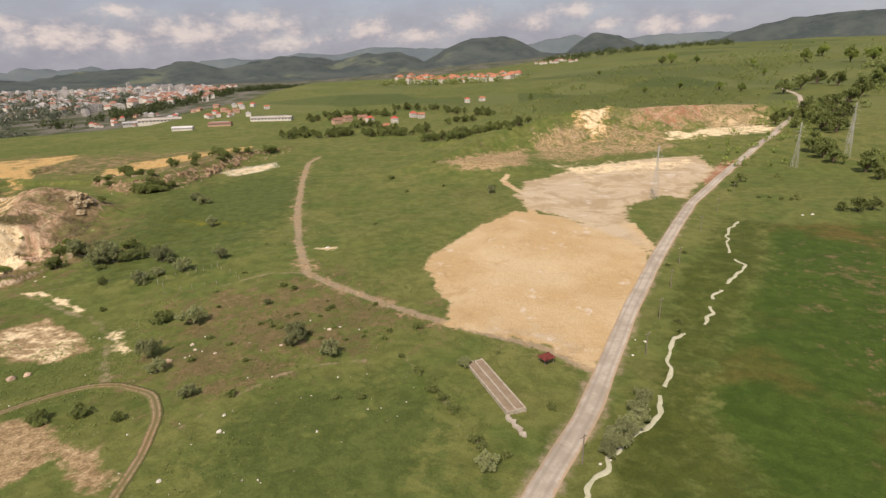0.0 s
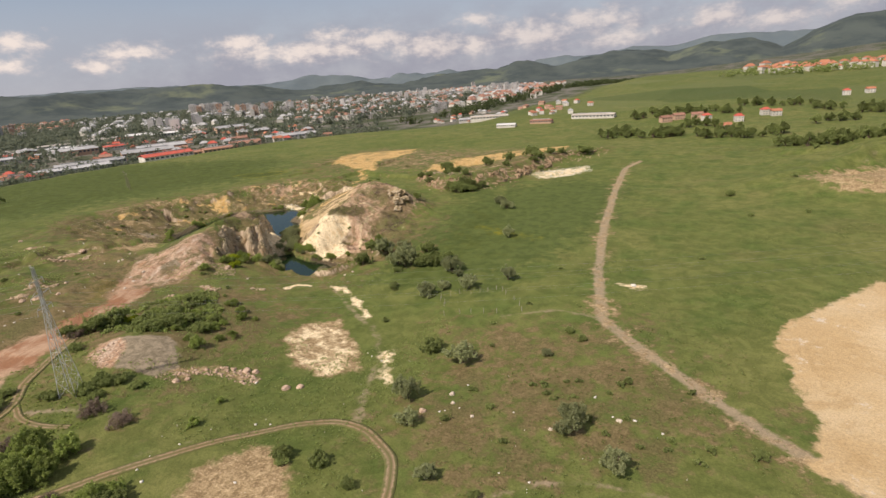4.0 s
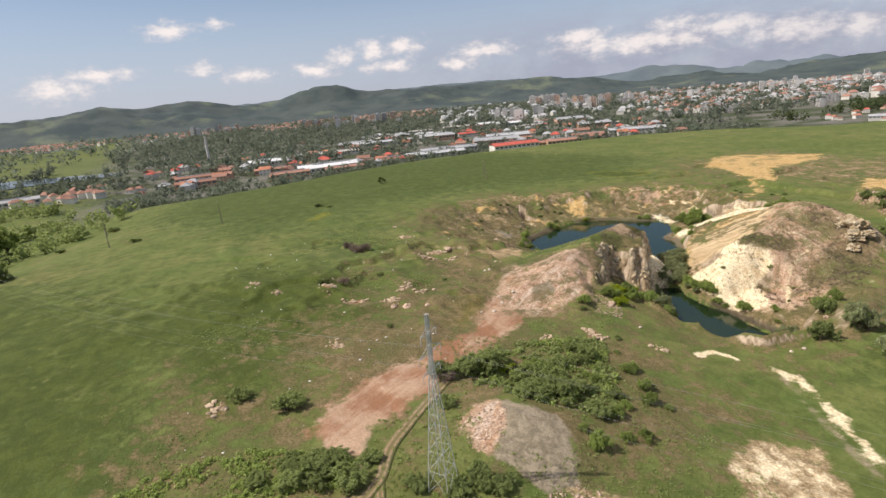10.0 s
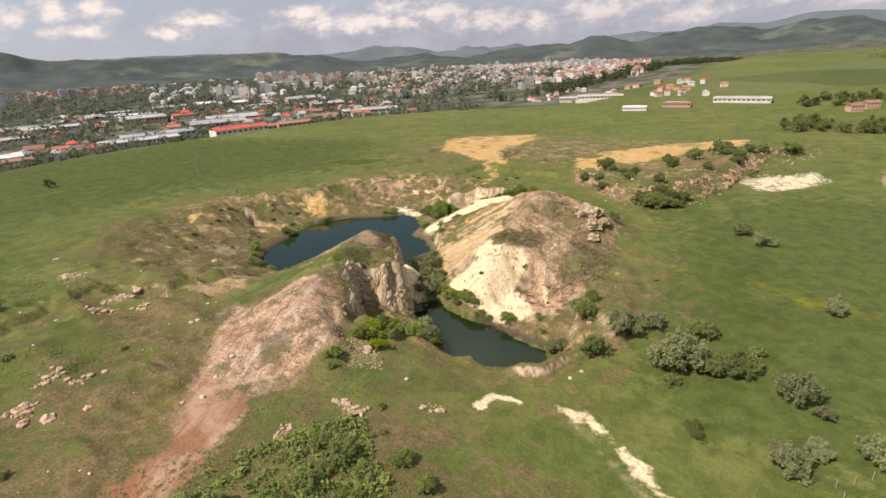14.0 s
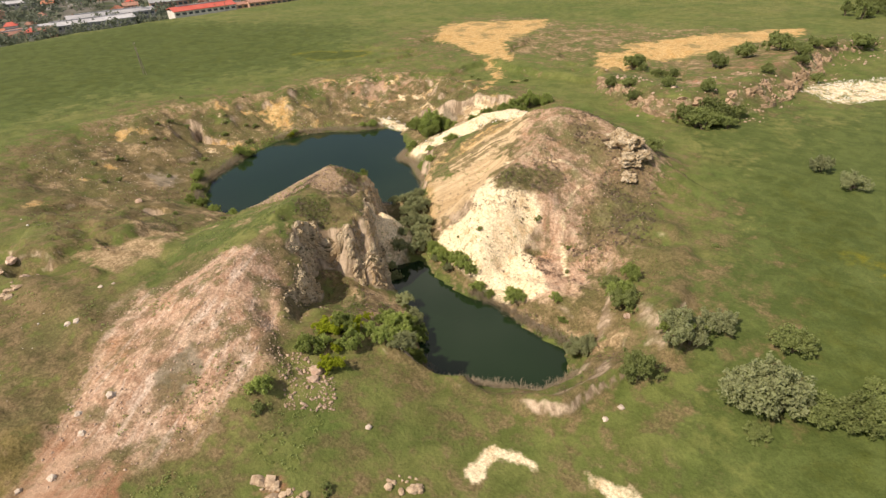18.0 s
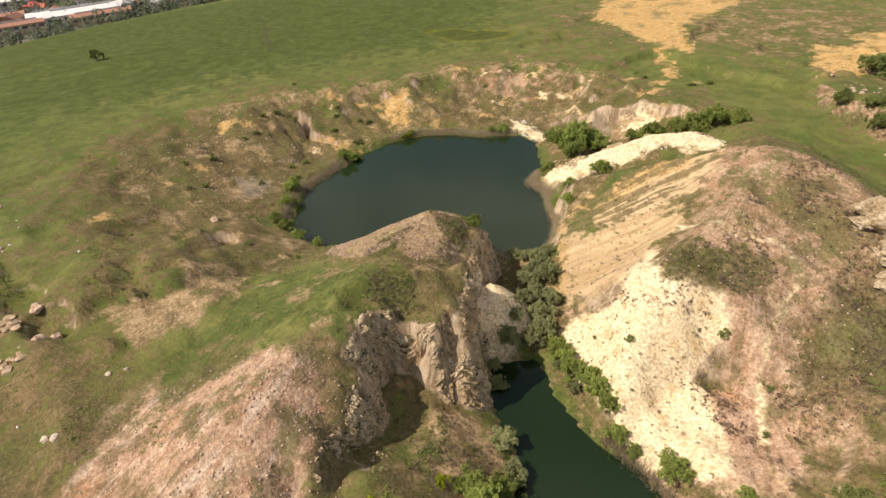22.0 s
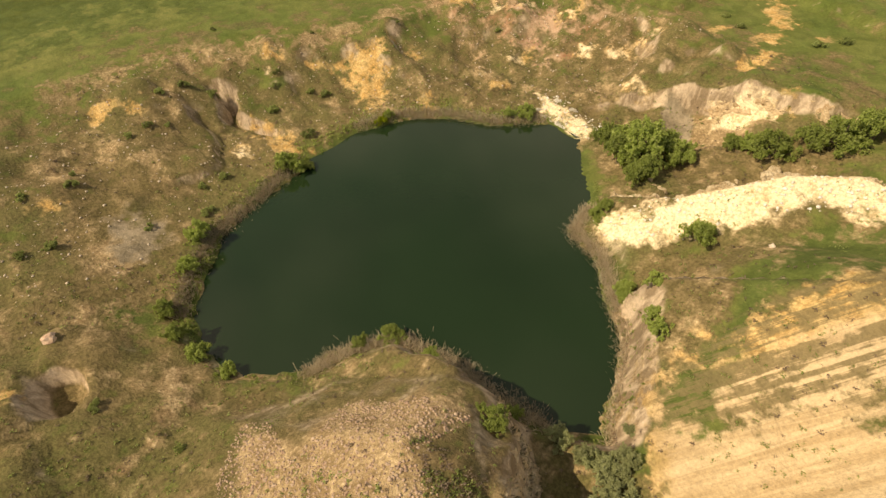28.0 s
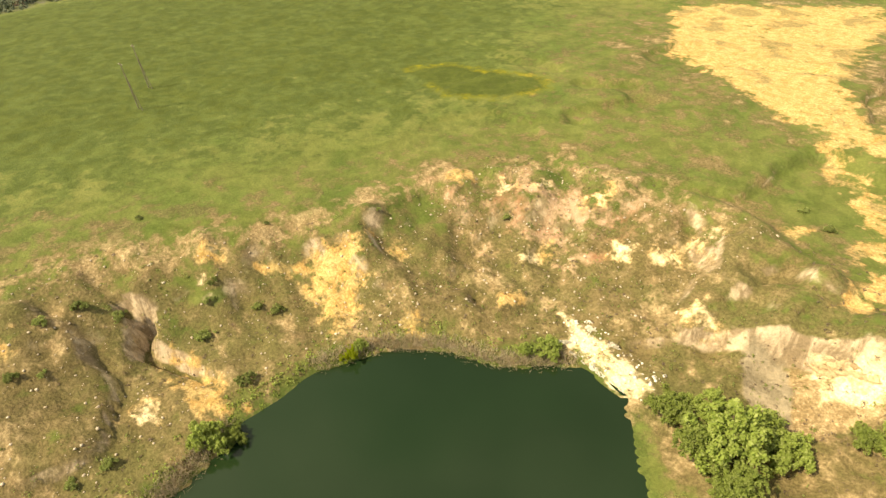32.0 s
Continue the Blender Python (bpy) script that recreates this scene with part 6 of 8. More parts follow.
FRESH.put([(-114, 60, 3.0), (-115, 65, 3.2), (-110, 68, 2.6), (-107, 61, 2.4), (-99, 49, 2.8), (-96, 53, 2.8), (-95, 58, 2.8), (-94, 64, 2.4), (-93, 67, 2.0), (-111, 63, 2.6), (-97, 46, 2.2)], "bramble thickets in the track's loop")
BARE.put([(-136, 42, 3.0), (-119, 77, 2.6), (-101, 55, 2.2), (-100, 60, 2.0), (-113, 50, 2.6), (-109, 53, 2.2), (-104, 41, 2.0), (-140, 40, 2.2)], "thorn thickets by the tracks")
FRESH.put([(g_x, g_y, 0.8 + 1.2 * rng.random()) for g_x, g_y in zip(rng.uniform(-150, -125, 22), rng.uniform(104, 132, 22))], "shrubs below the ridge")


# far woods and the town's trees, too many to count
def woods(name, spots, size, leaf, label, seed, per=34):
    """Trees of a far wood: each a lumpy crown of leaf clumps."""
    g = np.random.default_rng(seed)
    n = len(spots)
    x, y = np.repeat([p[0] for p in spots], 3), np.repeat([p[1] for p in spots], 3)
    r = np.repeat(size * (0.6 + 0.8 * g.random(n)), 3)
    z = ground_at(x, y) + r * (0.5 + 0.9 * g.random(n * 3))
    blobs = np.stack([x + g.normal(size=n * 3) * r * 0.35, y + g.normal(size=n * 3) * r * 0.35, z, r * 0.62, np.full(n * 3, 1.15)], 1)
    return tagged(part(name, quads_mesh(name, clumps(g, blobs, per // 3 + 1, 0.48, 0.75), leaf), None), label, "trees", kind="stuff")


def scattered(poly, n, seed):
    g = np.random.default_rng(seed)
    xs, ys = [p[0] for p in poly], [p[1] for p in poly]
    x, y = g.uniform(min(xs), max(xs), n * 3), g.uniform(min(ys), max(ys), n * 3)
    ok = outline(poly, x, y) < 0
    ok &= smooth_noise(x, y, 60, seed) > -0.22
    return list(zip(x[ok], y[ok]))[:n]


woods("pine_wood", scattered([(-330, -225), (-400, -330), (-560, -330), (-620, -240), (-540, -215), (-480, -240), (-400, -240)], 420, 1), 6.0, LEAF_PINE, "dark pine wood on the western slope", 1)
woods("riverside_scrub", scattered([(-300, -150), (-340, -210), (-430, -225), (-540, -200), (-680, -160), (-690, -60), (-560, -30), (-520, 20), (-430, 0), (-380, -80)], 520, 2), 4.0, LEAF_DARK, "green scrub above the river", 2)
woods("town_edge_trees", scattered([(-520, 0), (-560, 170), (-600, 300), (-590, 430), (-560, 530), (-480, 610), (-520, 700), (-660, 620), (-720, 420), (-720, 250), (-700, 50), (-640, -20)], 620, 3), 4.0, LEAF_TOWN_HAZY, "trees along the edge of town", 3)
woods("town_trees", scattered([(-720, -60), (-720, 560), (-560, 760), (-700, 1400), (-1500, 1900), (-2200, 1200), (-2400, 300), (-1600, -60)], 5200, 4), 7.0, LEAF_TOWN_HAZY, "dark trees between the town's houses", 4, 22)
woods("riverside_trees", scattered([(-690, -180), (-720, -330), (-780, -400), (-790, -290), (-870, -265), (-910, -210), (-935, -60), (-760, -40)], 420, 14), 4.5, LEAF_TOWN_HAZY, "trees on the near river bank", 14)
woods("river_bank_trees", scattered([(-1030, -140), (-1090, -400), (-1235, -640), (-1290, -900), (-1400, -900), (-1330, -600), (-1190, -380), (-1120, -120)], 330, 5), 7.0, LEAF_TOWN_HAZY, "trees along the far river bank", 5)
woods("far_plain_trees", scattered([(-1100, -100), (-1300, -700), (-2600, -1500), (-2900, -300), (-2300, 250), (-1500, -20)], 500, 6), 10.0, LEAF_TOWN_HAZY, "tree belts on the far plain", 6, 20)
woods("pine_belt", scattered([(-470, 740), (-440, 930), (-400, 1400), (-430, 1950), (-500, 1950), (-500, 1400), (-520, 930), (-560, 760)], 700, 7), 5.5, LEAF_PINE, "long dark pine belt behind the plateau", 7, 24)
woods("village_trees", scattered([(-130, 1080), (-80, 1230), (20, 1330), (150, 1330), (210, 1220), (100, 1150), (0, 1100)], 240, 8), 5.0, LEAF_DARK, "trees round the hill village", 8)
woods("eastern_woods", scattered([(380, 480), (520, 640), (700, 860), (1000, 1100), (1250, 1250), (1350, 1100), (900, 760), (620, 560), (450, 420)], 700, 9), 7.0, LEAF_DARK, "woods in the eastern valley", 9, 26)
woods("northern_pines", scattered([(300, 1850), (420, 2050), (700, 2150), (1000, 2050), (950, 1850), (600, 1800)], 300, 10), 7.0, LEAF_PINE, "dark pine wood on the northern ridge", 10, 22)
woods("hillside_hedges", scattered([(400, 700), (500, 1100), (800, 1500), (1500, 1800), (1700, 1300), (900, 900)], 160, 12), 4.5, LEAF_DARK, "hedges and trees on the hillside", 12, 26)

woods("upland_scrub", scattered([(90, 450), (330, 560), (420, 700), (800, 1200), (500, 1350), (200, 1000), (60, 650)], 520, 21), 2.4, LEAF_DARK, "scattered scrub on the northern upland", 21, 24)
woods("valley_copses", scattered([(330, 470), (420, 560), (560, 760), (760, 1000), (980, 1180), (1080, 1060), (760, 760), (520, 520)], 420, 23), 4.2, LEAF_DARK, "copses along the eastern valley", 23, 30)
woods("lane_scrub", scattered([(150, 330), (330, 560), (380, 560), (300, 420), (190, 300)], 130, 22), 2.2, LEAF_FRESH, "scrub beside the country road", 22, 24)

# ---- stones, rubble, scrub and reeds ----
STONE = mottled("pale stone", (0.40, 0.32, 0.24), (0.58, 0.50, 0.40), 1.2, 0.9, 0.05, island=0.25)
WHITE_STONE = mottled("white stone", (0.58, 0.54, 0.46), (0.74, 0.70, 0.62), 1.0, 0.9, 0.04, island=0.15)
LEDGE_STONE = mottled("rusty tan ledge stone", (0.26, 0.185, 0.115), (0.48, 0.37, 0.25), 0.9, 0.9, 0.04, island=0.35)
PINK_STONE = mottled("pinkish stone", (0.36, 0.24, 0.17), (0.54, 0.41, 0.30), 1.5, 0.9, 0.04, island=0.3)
ICO = bmesh.new()
bmesh.ops.create_icosphere(ICO, subdivisions=1, radius=1.0)
ICO_V = np.array([v.co[:] for v in ICO.verts])
ICO_F = np.array([[v.index for v in f_.verts] for f_ in ICO.faces], dtype=np.int32)
ICO.free()


def triangles_mesh(name, V, F, mat):
    mesh = bpy.data.meshes.new(name)
    mesh.vertices.add(len(V))
    mesh.vertices.foreach_set("co", V.astype(np.float32).ravel())
    mesh.loops.add(F.size)
    mesh.loops.foreach_set("vertex_index", F.astype(np.int32).ravel())
    mesh.polygons.add(len(F))
    mesh.polygons.foreach_set("loop_start", np.arange(0, F.size, 3, dtype=np.int32))
    mesh.update(calc_edges=True)
    mesh.materials.append(mat)
    return mesh


def rubble(name, polys, n, size, mat, label, seed, category="stones"):
    """Loose broken stones strewn over stretches of ground."""
    g = np.random.default_rng(seed)
    px, py = [], []
    area = [max(1, (max(p[0] for p in q) - min(p[0] for p in q)) * (max(p[1] for p in q) - min(p[1] for p in q))) for q in polys]
    for q, a in zip(polys, area):
        k = int(n * a / sum(area)) * 2 + 4
        x = g.uniform(min(p[0] for p in q), max(p[0] for p in q), k)
        y = g.uniform(min(p[1] for p in q), max(p[1] for p in q), k)
        ok = outline(q, x, y) + 2.5 * fbm(x, y, 8, 3, seed) < 0
        px.append(x[ok]), py.append(y[ok])
    x, y = np.concatenate(px), np.concatenate(py)
    z, k = ground_at(x, y), len(x)
    r = size * (0.35 + 1.1 * g.random(k) ** 3)
    V = ICO_V[None] * (0.7 + 0.6 * g.random((k, len(ICO_V), 1)))
    V = V * (r[:, None, None] * np.stack([0.8 + 0.6 * g.random(k), 0.8 + 0.6 * g.random(k), 0.5 + 0.4 * g.random(k)], 1)[:, None, :])
    V = V + np.stack([x, y, z + r * 0.12], 1)[:, None, :]
    F = ICO_F[None] + (np.arange(k) * len(ICO_V))[:, None, None]
    return tagged(part(name, triangles_mesh(name, V.reshape(-1, 3), F.reshape(-1, 3), mat), None), label, category, kind="stuff")


rubble("ridge_rubble", [SCREE_TOP], 5200, 0.12, PINK_STONE, "tan broken rubble on the ridge top", 1)
rubble("slope_rubble", [PINK_SLOPE, [(-205, 150), (-197, 163), (-186, 162), (-180, 150), (-186, 140)]], 1800, 0.13, PINK_STONE, "pinkish rubble on the scree slope", 2)
rubble("hill_rubble", [[(-186, 212), (-178, 224), (-186, 248), (-160, 252), (-148, 220), (-158, 200), (-170, 196)]], 700, 0.13, PINK_STONE, "loose stones on the spoil hill", 3)
rubble("white_rubble", [PALE_STRIP, PALE_ROCKS, [(-266, 262), (-259, 263), (-249, 262), (-250, 257), (-262, 257)]], 2600, 0.2, WHITE_STONE, "white broken stone strewn on bare ground", 4)
rubble("bank_rubble", [[(-316, 180), (-318, 205), (-300, 245), (-300, 275), (-285, 288), (-250, 292), (-256, 262), (-280, 245), (-288, 215), (-280, 190), (-268, 178), (-262, 158), (-300, 155)]], 2000, 0.16, STONE,
       "scattered stones on the quarry banks", 5)
rubble("scarp_rubble", [[(-212, 335), (-172, 280), (-140, 300), (-128, 380), (-108, 432), (-135, 432), (-150, 340), (-180, 310)]], 700, 0.45, PINK_STONE, "rusty broken stone below the scarp", 6)
rubble("meadow_stones", [[(-150, 40), (-260, 60), (-300, 130), (-240, 150), (-190, 120), (-150, 90)], [(-100, 60), (-110, 130), (-20, 130), (0, 90), (-40, 60)]], 200, 0.22, WHITE_STONE, "pale stones scattered over the grass", 7)


def boulder(x, y, r, mat, label, seed):
    g = np.random.default_rng(seed)
    bm = bmesh.new()
    bmesh.ops.create_icosphere(bm, subdivisions=4 if r > 1.5 else 2, radius=1.0)
    for v in bm.verts:
        k = noise.noise(v.co * 1.3 + Vector((seed, 0, 0))) * 0.5 + noise.noise(v.co * 3.1 + Vector((0, seed, 0))) * 0.22
        if r > 1.5:
            k += abs(noise.noise(v.co * 2.2 + Vector((0, 0, seed)))) * -0.5 + noise.noise(v.co * 7.0) * 0.14
        v.co *= (1 + k) * r
        v.co.z *= 0.68
        v.co.z = max(v.co.z, -0.35 * r)
    ob = part("boulder", bm, mat)
    ob.matrix_world = Matrix.Translation((x, y, float(ground_at(x, y)) + r * (-0.05 if r > 1.5 else 0.12))) @ Matrix.Rotation(g.random() * 6, 4, "Z")
    return tagged(ob, label, "boulder", "boulders")


for i_, (bx, by, br) in enumerate([(-188, 128, 0.9), (-189, 124, 0.7), (-186, 123, 0.7), (-182, 118, 0.8), (-183, 115, 0.6), (-160, 147, 0.7), (-135, 172, 0.7), (-136, 169, 0.6), (-209, 131, 0.8), (-208, 132, 0.8), (-216, 139, 0.6),
                                   (-216, 141, 0.5), (-209.5, 245.7, 0.7), (-62, 119, 1.0), (-60, 116, 0.7), (-54, 113, 0.6), (-39, 115, 0.6), (-29, 123, 0.8)]):
    boulder(bx, by, br * 0.65, STONE, "pale weathered boulder lying in the grass", i_ + 1)
for i_, (bx, by, br) in enumerate([(-172, 149, 1.5), (-171, 147.5, 1.2), (-195, 99, 1.7), (-197, 96, 1.3), (-193, 104, 1.0), (-286, 130, 1.2), (-204, 111, 0.9), (-117, 93, 1.2), (-116, 95, 1.0), (-109, 105, 1.6), (-107, 106, 1.3),
                                   (-96, 105, 1.4), (-94, 107, 1.2), (-112, 104, 1.0), (-231, 132, 1.8), (-239, 133, 1.7), (-261, 166, 1.5), (-142, 192, 1.0), (-64, 111, 1.1), (-232, 134, 1.3)]):
    boulder(bx, by, br * 0.65, PINK_STONE, "rusty tan rock outcrop on rough ground", i_ + 40)

def rock_piece(seed):
    """One angular stone of unit size."""
    g = np.random.default_rng(seed)
    bm = bmesh.new()
    bmesh.ops.create_icosphere(bm, subdivisions=1, radius=1.0)
    for v in bm.verts:
        v.co *= 0.7 + 0.6 * g.random()
    mesh = bpy.data.meshes.new("rock")
    bm.to_mesh(mesh)
    bm.free()
    mesh.materials.append(LEDGE_STONE)
    return mesh


ROCK_PIECES = [rock_piece(k) for k in range(8)]


def outcrop(x, y, long, turn, seed, label):
    """A low ledge of broken angular rocks half sunk in a bank."""
    g = np.random.default_rng(seed)
    thing = tagged(new("rock_outcrop"), label, "rocks", "rock outcrops")
    base = float(ground_at(x, y))
    thing.matrix_basis = Matrix.Translation((x, y, base))
    for _ in range(int(long * 5)):
        r = 0.2 + 0.55 * g.random() ** 3
        u, w = g.uniform(-long / 2, long / 2), g.normal() * 0.9
        dx, dy = u * math.cos(turn) - w * math.sin(turn), u * math.sin(turn) + w * math.cos(turn)
        rock = part("rock", ROCK_PIECES[int(g.integers(8))], None, thing)
        rock.matrix_basis = Matrix.Translation((dx, dy, float(ground_at(x + dx, y + dy)) - base + r * 0.12)) @ Matrix.Rotation(g.random() * 6, 4, "Z") @ Matrix.Diagonal((r * (0.8 + 0.6 * g.random()), r * (0.8 + 0.6 * g.random()), r * (0.6 + 0.3 * g.random()), 1))
    return thing


for i_, (bx, by, bl, bt) in enumerate(OUTCROPS):
    outcrop(bx, by, bl, bt, 300 + i_, "low broken ledge of tan rock in the grass")

for bx, by, br, i_ in ((-162, 238, 3.9, 91), (-160, 235.3, 3.0, 92), (-164.5, 239.5, 2.8, 93), (-158.3, 238.5, 2.4, 94), (-158.5, 232.5, 1.8, 95)):
    boulder(bx, by, br, PALE_ROCK, "large cream rock outcrop on the spoil hill", i_)


def tufts(name, spots, size, leaf, label, seed, per=13, kind_of="scrub"):
    g = np.random.default_rng(seed)
    x, y = np.array([p[0] for p in spots]), np.array([p[1] for p in spots])
    z = ground_at(x, y)
    x, y, z = x[z > WATER + 0.2], y[z > WATER + 0.2], z[z > WATER + 0.2]
    r = size * (0.5 + g.random(len(x)))
    blobs = np.stack([x, y, z + r * 0.3, r, np.full(len(x), 0.7)], 1)
    out_ = [clumps(g, blobs, per, 0.33, 0.3)]
    return tagged(part(name, quads_mesh(name, np.concatenate(out_), leaf), None), label, kind_of, kind="stuff")


def strewn(poly, n, seed, clump=0.0, size=14):
    g = np.random.default_rng(seed)
    xs, ys = [p[0] for p in poly], [p[1] for p in poly]
    x, y = g.uniform(min(xs), max(xs), n * 4), g.uniform(min(ys), max(ys), n * 4)
    ok = (outline(poly, x, y) < 0) & (fbm(x, y, size, 3, seed) > clump)
    return list(zip(x[ok], y[ok]))[:n]


QUARRY = [(-318, 150), (-322, 200), (-300, 250), (-304, 275), (-285, 292), (-230, 295), (-160, 262), (-140, 205), (-138, 170), (-205, 155), (-240, 140)]
tufts("quarry_scrub", strewn(QUARRY, 5200, 1, 0.0), 0.25, LEAF_DARK, "low dark scrub dotting the quarry banks", 1)
tufts("dry_tufts", strewn(QUARRY, 4200, 2, -0.02), 0.24, LEAF_BARE, "dry brown tufts on the quarry banks", 2)
tufts("slope_scrub", strewn([(-186, 205), (-178, 224), (-186, 250), (-156, 250), (-146, 215), (-160, 200)], 1700, 3, 0.03, 7), 0.28, LEAF_BARE, "brown scrub on the spoil hill", 3)
tufts("ridge_scrub", [p for p in strewn([(-180, 118), (-215, 150), (-235, 165), (-222, 185), (-206, 190), (-185, 165), (-165, 150), (-150, 130)], 1500, 4, 0.0, 10) if outline(RIDGE_GRASS, np.array([p[0]]), np.array([p[1]]))[0] > 0], 0.28, LEAF_DARK, "low scrub on the ridge", 4)
HEATHS = [HILL_SCRUB, hill_side, [(-217, 180), (-215, 185), (-212, 187), (-209, 181), (-207, 176), (-212, 177)], [(-215, 192), (-214, 196), (-210, 197), (-205, 192), (-204, 188), (-209, 190)],
          [(-206, 176), (-202, 179), (-196, 177), (-199, 172), (-202, 171)], [(-188, 172), (-184, 178), (-178, 176), (-178, 168), (-182, 163)]]
tufts("heath_scrub", [p for k, h in enumerate(HEATHS) for p in strewn(h, 150, 60 + k, -0.1, 4)], 0.3, LEAF_DARK, "dark low scrub on the ridge and the spoil hill", 8)
tufts("heath_twigs", [p for k, h in enumerate(HEATHS) for p in strewn(h, 160, 80 + k, -0.1, 4)], 0.26, LEAF_BARE, "brown twiggy scrub on the ridge and the spoil hill", 9)
tufts("meadow_weeds", strewn([(-110, 30), (-190, 30), (-300, 110), (-230, 140), (-150, 125), (-120, 160), (-80, 150), (-60, 90)], 8500, 5, 0.03, 20), 0.28, LEAF_DARK, "coarse weeds in the meadow", 5)
tufts("bramble_field", strewn([(-154, 7), (-150, 31), (-151, 47), (-136, 54), (-132, 50), (-132, 33), (-138, 4)], 1100, 16, -0.1, 8), 0.26, LEAF_FRESH, "rough brambles beside the dirt track", 16)
GROVE = [(-158, 91), (-165, 112), (-158, 134), (-134, 118), (-136, 106), (-139, 104), (-150, 96)]
tufts("grove_floor", strewn(GROVE, 420, 41, -0.25, 6), 0.75, LEAF_DARK, "dense dark undergrowth beneath the grove", 41, 34)
tufts("grove_brambles", strewn(GROVE, 170, 42, -0.05, 6), 0.75, LEAF_FRESH, "leafy green brambles in the grove", 42, 34)
tufts("track_brambles", strewn([(-154, 38), (-153, 54), (-142, 69), (-136, 62), (-133, 46), (-138, 20), (-146, 22)], 700, 43, -0.08, 9), 0.55, LEAF_FRESH, "leafy brambles beside the dirt track", 43, 26)
tufts("bramble_patches", strewn([(-150, 50), (-150, 125), (-125, 120), (-118, 80), (-95, 50), (-110, 40)], 900, 6, 0.06, 16), 0.3, LEAF_FRESH, "bramble patches by the tracks", 6, 18)
tufts("grass_weeds_east", [q for q in strewn([(-60, 60), (-60, 200), (40, 300), (110, 240), (30, 90)], 4200, 7, 0.05, 18) if min(outline(f_, np.array([q[0]]), np.array([q[1]]))[0] for f_ in (SAND_FIELD, SAND_FIELD_2)) > 2], 0.28, LEAF_DARK, "coarse weeds in the eastern grass", 7)

REED = leaf_material("dry reeds", (0.42, 0.35, 0.24), (0.50, 0.42, 0.30), (0.58, 0.50, 0.37))


def reeds(name, line, n, seed, wide=1.6):
    """Upright dry blades along a shore."""
    g = np.random.default_rng(seed)
    k = g.integers(0, len(line) - 1, n)
    t = g.random(n)
    L0 = np.array(line, float)
    p = L0[k] + (L0[k + 1] - L0[k]) * t[:, None] + g.normal(size=(n, 2)) * wide * 0.5
    z = np.maximum(ground_at(p[:, 0], p[:, 1]), WATER - 0.3)
    ok = z < WATER + 1.6
    p, z = p[ok], z[ok]
    n = len(p)
    h, a = 0.4 + 0.6 * g.random(n), g.random(n) * 6.28
    w = 0.035
    base = np.stack([p[:, 0], p[:, 1], z], 1)
    side = np.stack([np.cos(a) * w, np.sin(a) * w, a * 0], 1)
    lean = np.stack([g.normal(size=n) * 0.45, g.normal(size=n) * 0.45, h], 1)
    P = np.stack([base - side, base + side, base + lean + side * 0.6, base + lean - side * 0.6], 1)
    return tagged(part(name, quads_mesh(name, P, REED), None), "dry pinkish reeds along the shore", "reeds", kind="stuff")


reeds("pond_reeds", [(-145, 179), (-148, 172.5), (-154, 170.5), (-159, 168), (-163, 165), (-169, 166.5)], 7800, 1)
reeds("pond_far_reeds", [(-146, 185), (-150, 186), (-159, 187), (-166, 189), (-173, 189)], 3000, 2, 1.0)
reeds("lake_reeds", [(-239, 190), (-238, 197), (-235, 203), (-228, 206), (-221, 207), (-214, 209)], 7800, 3)
reeds("lake_east_reeds", [(-207, 213), (-210, 219), (-216, 227), (-221, 230), (-227, 235), (-234, 236), (-236, 242)], 7800, 4, 1.3)
reeds("lake_west_reeds", [(-260, 180), (-267, 184), (-274, 192), (-278, 202), (-282, 212)], 6000, 5, 1.6)
reeds("lake_north_reeds", [(-284, 226), (-281, 236), (-275, 243), (-266, 248), (-260, 256)], 4800, 6, 1.2)

SHORES = [(-260, 180), (-267, 184), (-274, 192), (-279, 202), (-284, 214), (-285, 226), (-281, 237), (-275, 244), (-266, 249), (-260, 257)]
tufts("shore_grass", [(x_ + rng.normal() * 1.3, y_ + rng.normal() * 1.3) for (ax, ay), (bx, by) in zip(SHORES, SHORES[1:]) for x_, y_ in [(ax + (bx - ax) * k_ / 60, ay + (by - ay) * k_ / 60) for k_ in range(60)]],
      0.4, LEAF_FRESH, "fresh green sedge along the lake shore", 31)
tufts("shore_grass", [(x_ + rng.normal() * 1.2, y_ + rng.normal() * 1.2) for (ax, ay), (bx, by) in zip(LAKE[10:], LAKE[11:]) for x_, y_ in [(ax + (bx - ax) * k_ / 40, ay + (by - ay) * k_ / 40) for k_ in range(40)]],
      0.36, LEAF_FRESH, "fresh green sedge along the lake shore", 32)
rubble("pad_rubble", [PAD], 90, 0.2, WHITE_STONE, "pale stones on the bare pad", 33)
rubble("dome_rubble", [DOME_PINK, [(-122, 97), (-122, 91), (-118, 92), (-116, 99)]], 320, 0.2, PINK_STONE, "pinkish rubble round the spoil dome", 34)
rubble("orange_rubble", [[(-121, 94), (-114, 104), (-104, 105), (-102, 101), (-112, 100)]], 420, 0.3, PINK_STONE, "orange broken stone along a cut bank", 35)
rubble("slope_foot_rubble", [[(-179, 147), (-174, 150), (-168, 150), (-165, 146), (-170, 141), (-174, 144)]], 480, 0.17, PINK_STONE, "rusty rubble at the slope's foot", 36)

# ---- man-made things on the land ----
CONCRETE = mottled("weathered concrete", (0.33, 0.28, 0.21), (0.48, 0.43, 0.35), 0.8, 0.95, 0.02)
STEEL = mottled("galvanised steel", (0.40, 0.41, 0.39), (0.52, 0.52, 0.49), 0.7, 0.6, 0.0, 0.15)
WOOD = mottled("grey weathered wood", (0.16, 0.13, 0.10), (0.26, 0.22, 0.17), 2.0, 0.9)
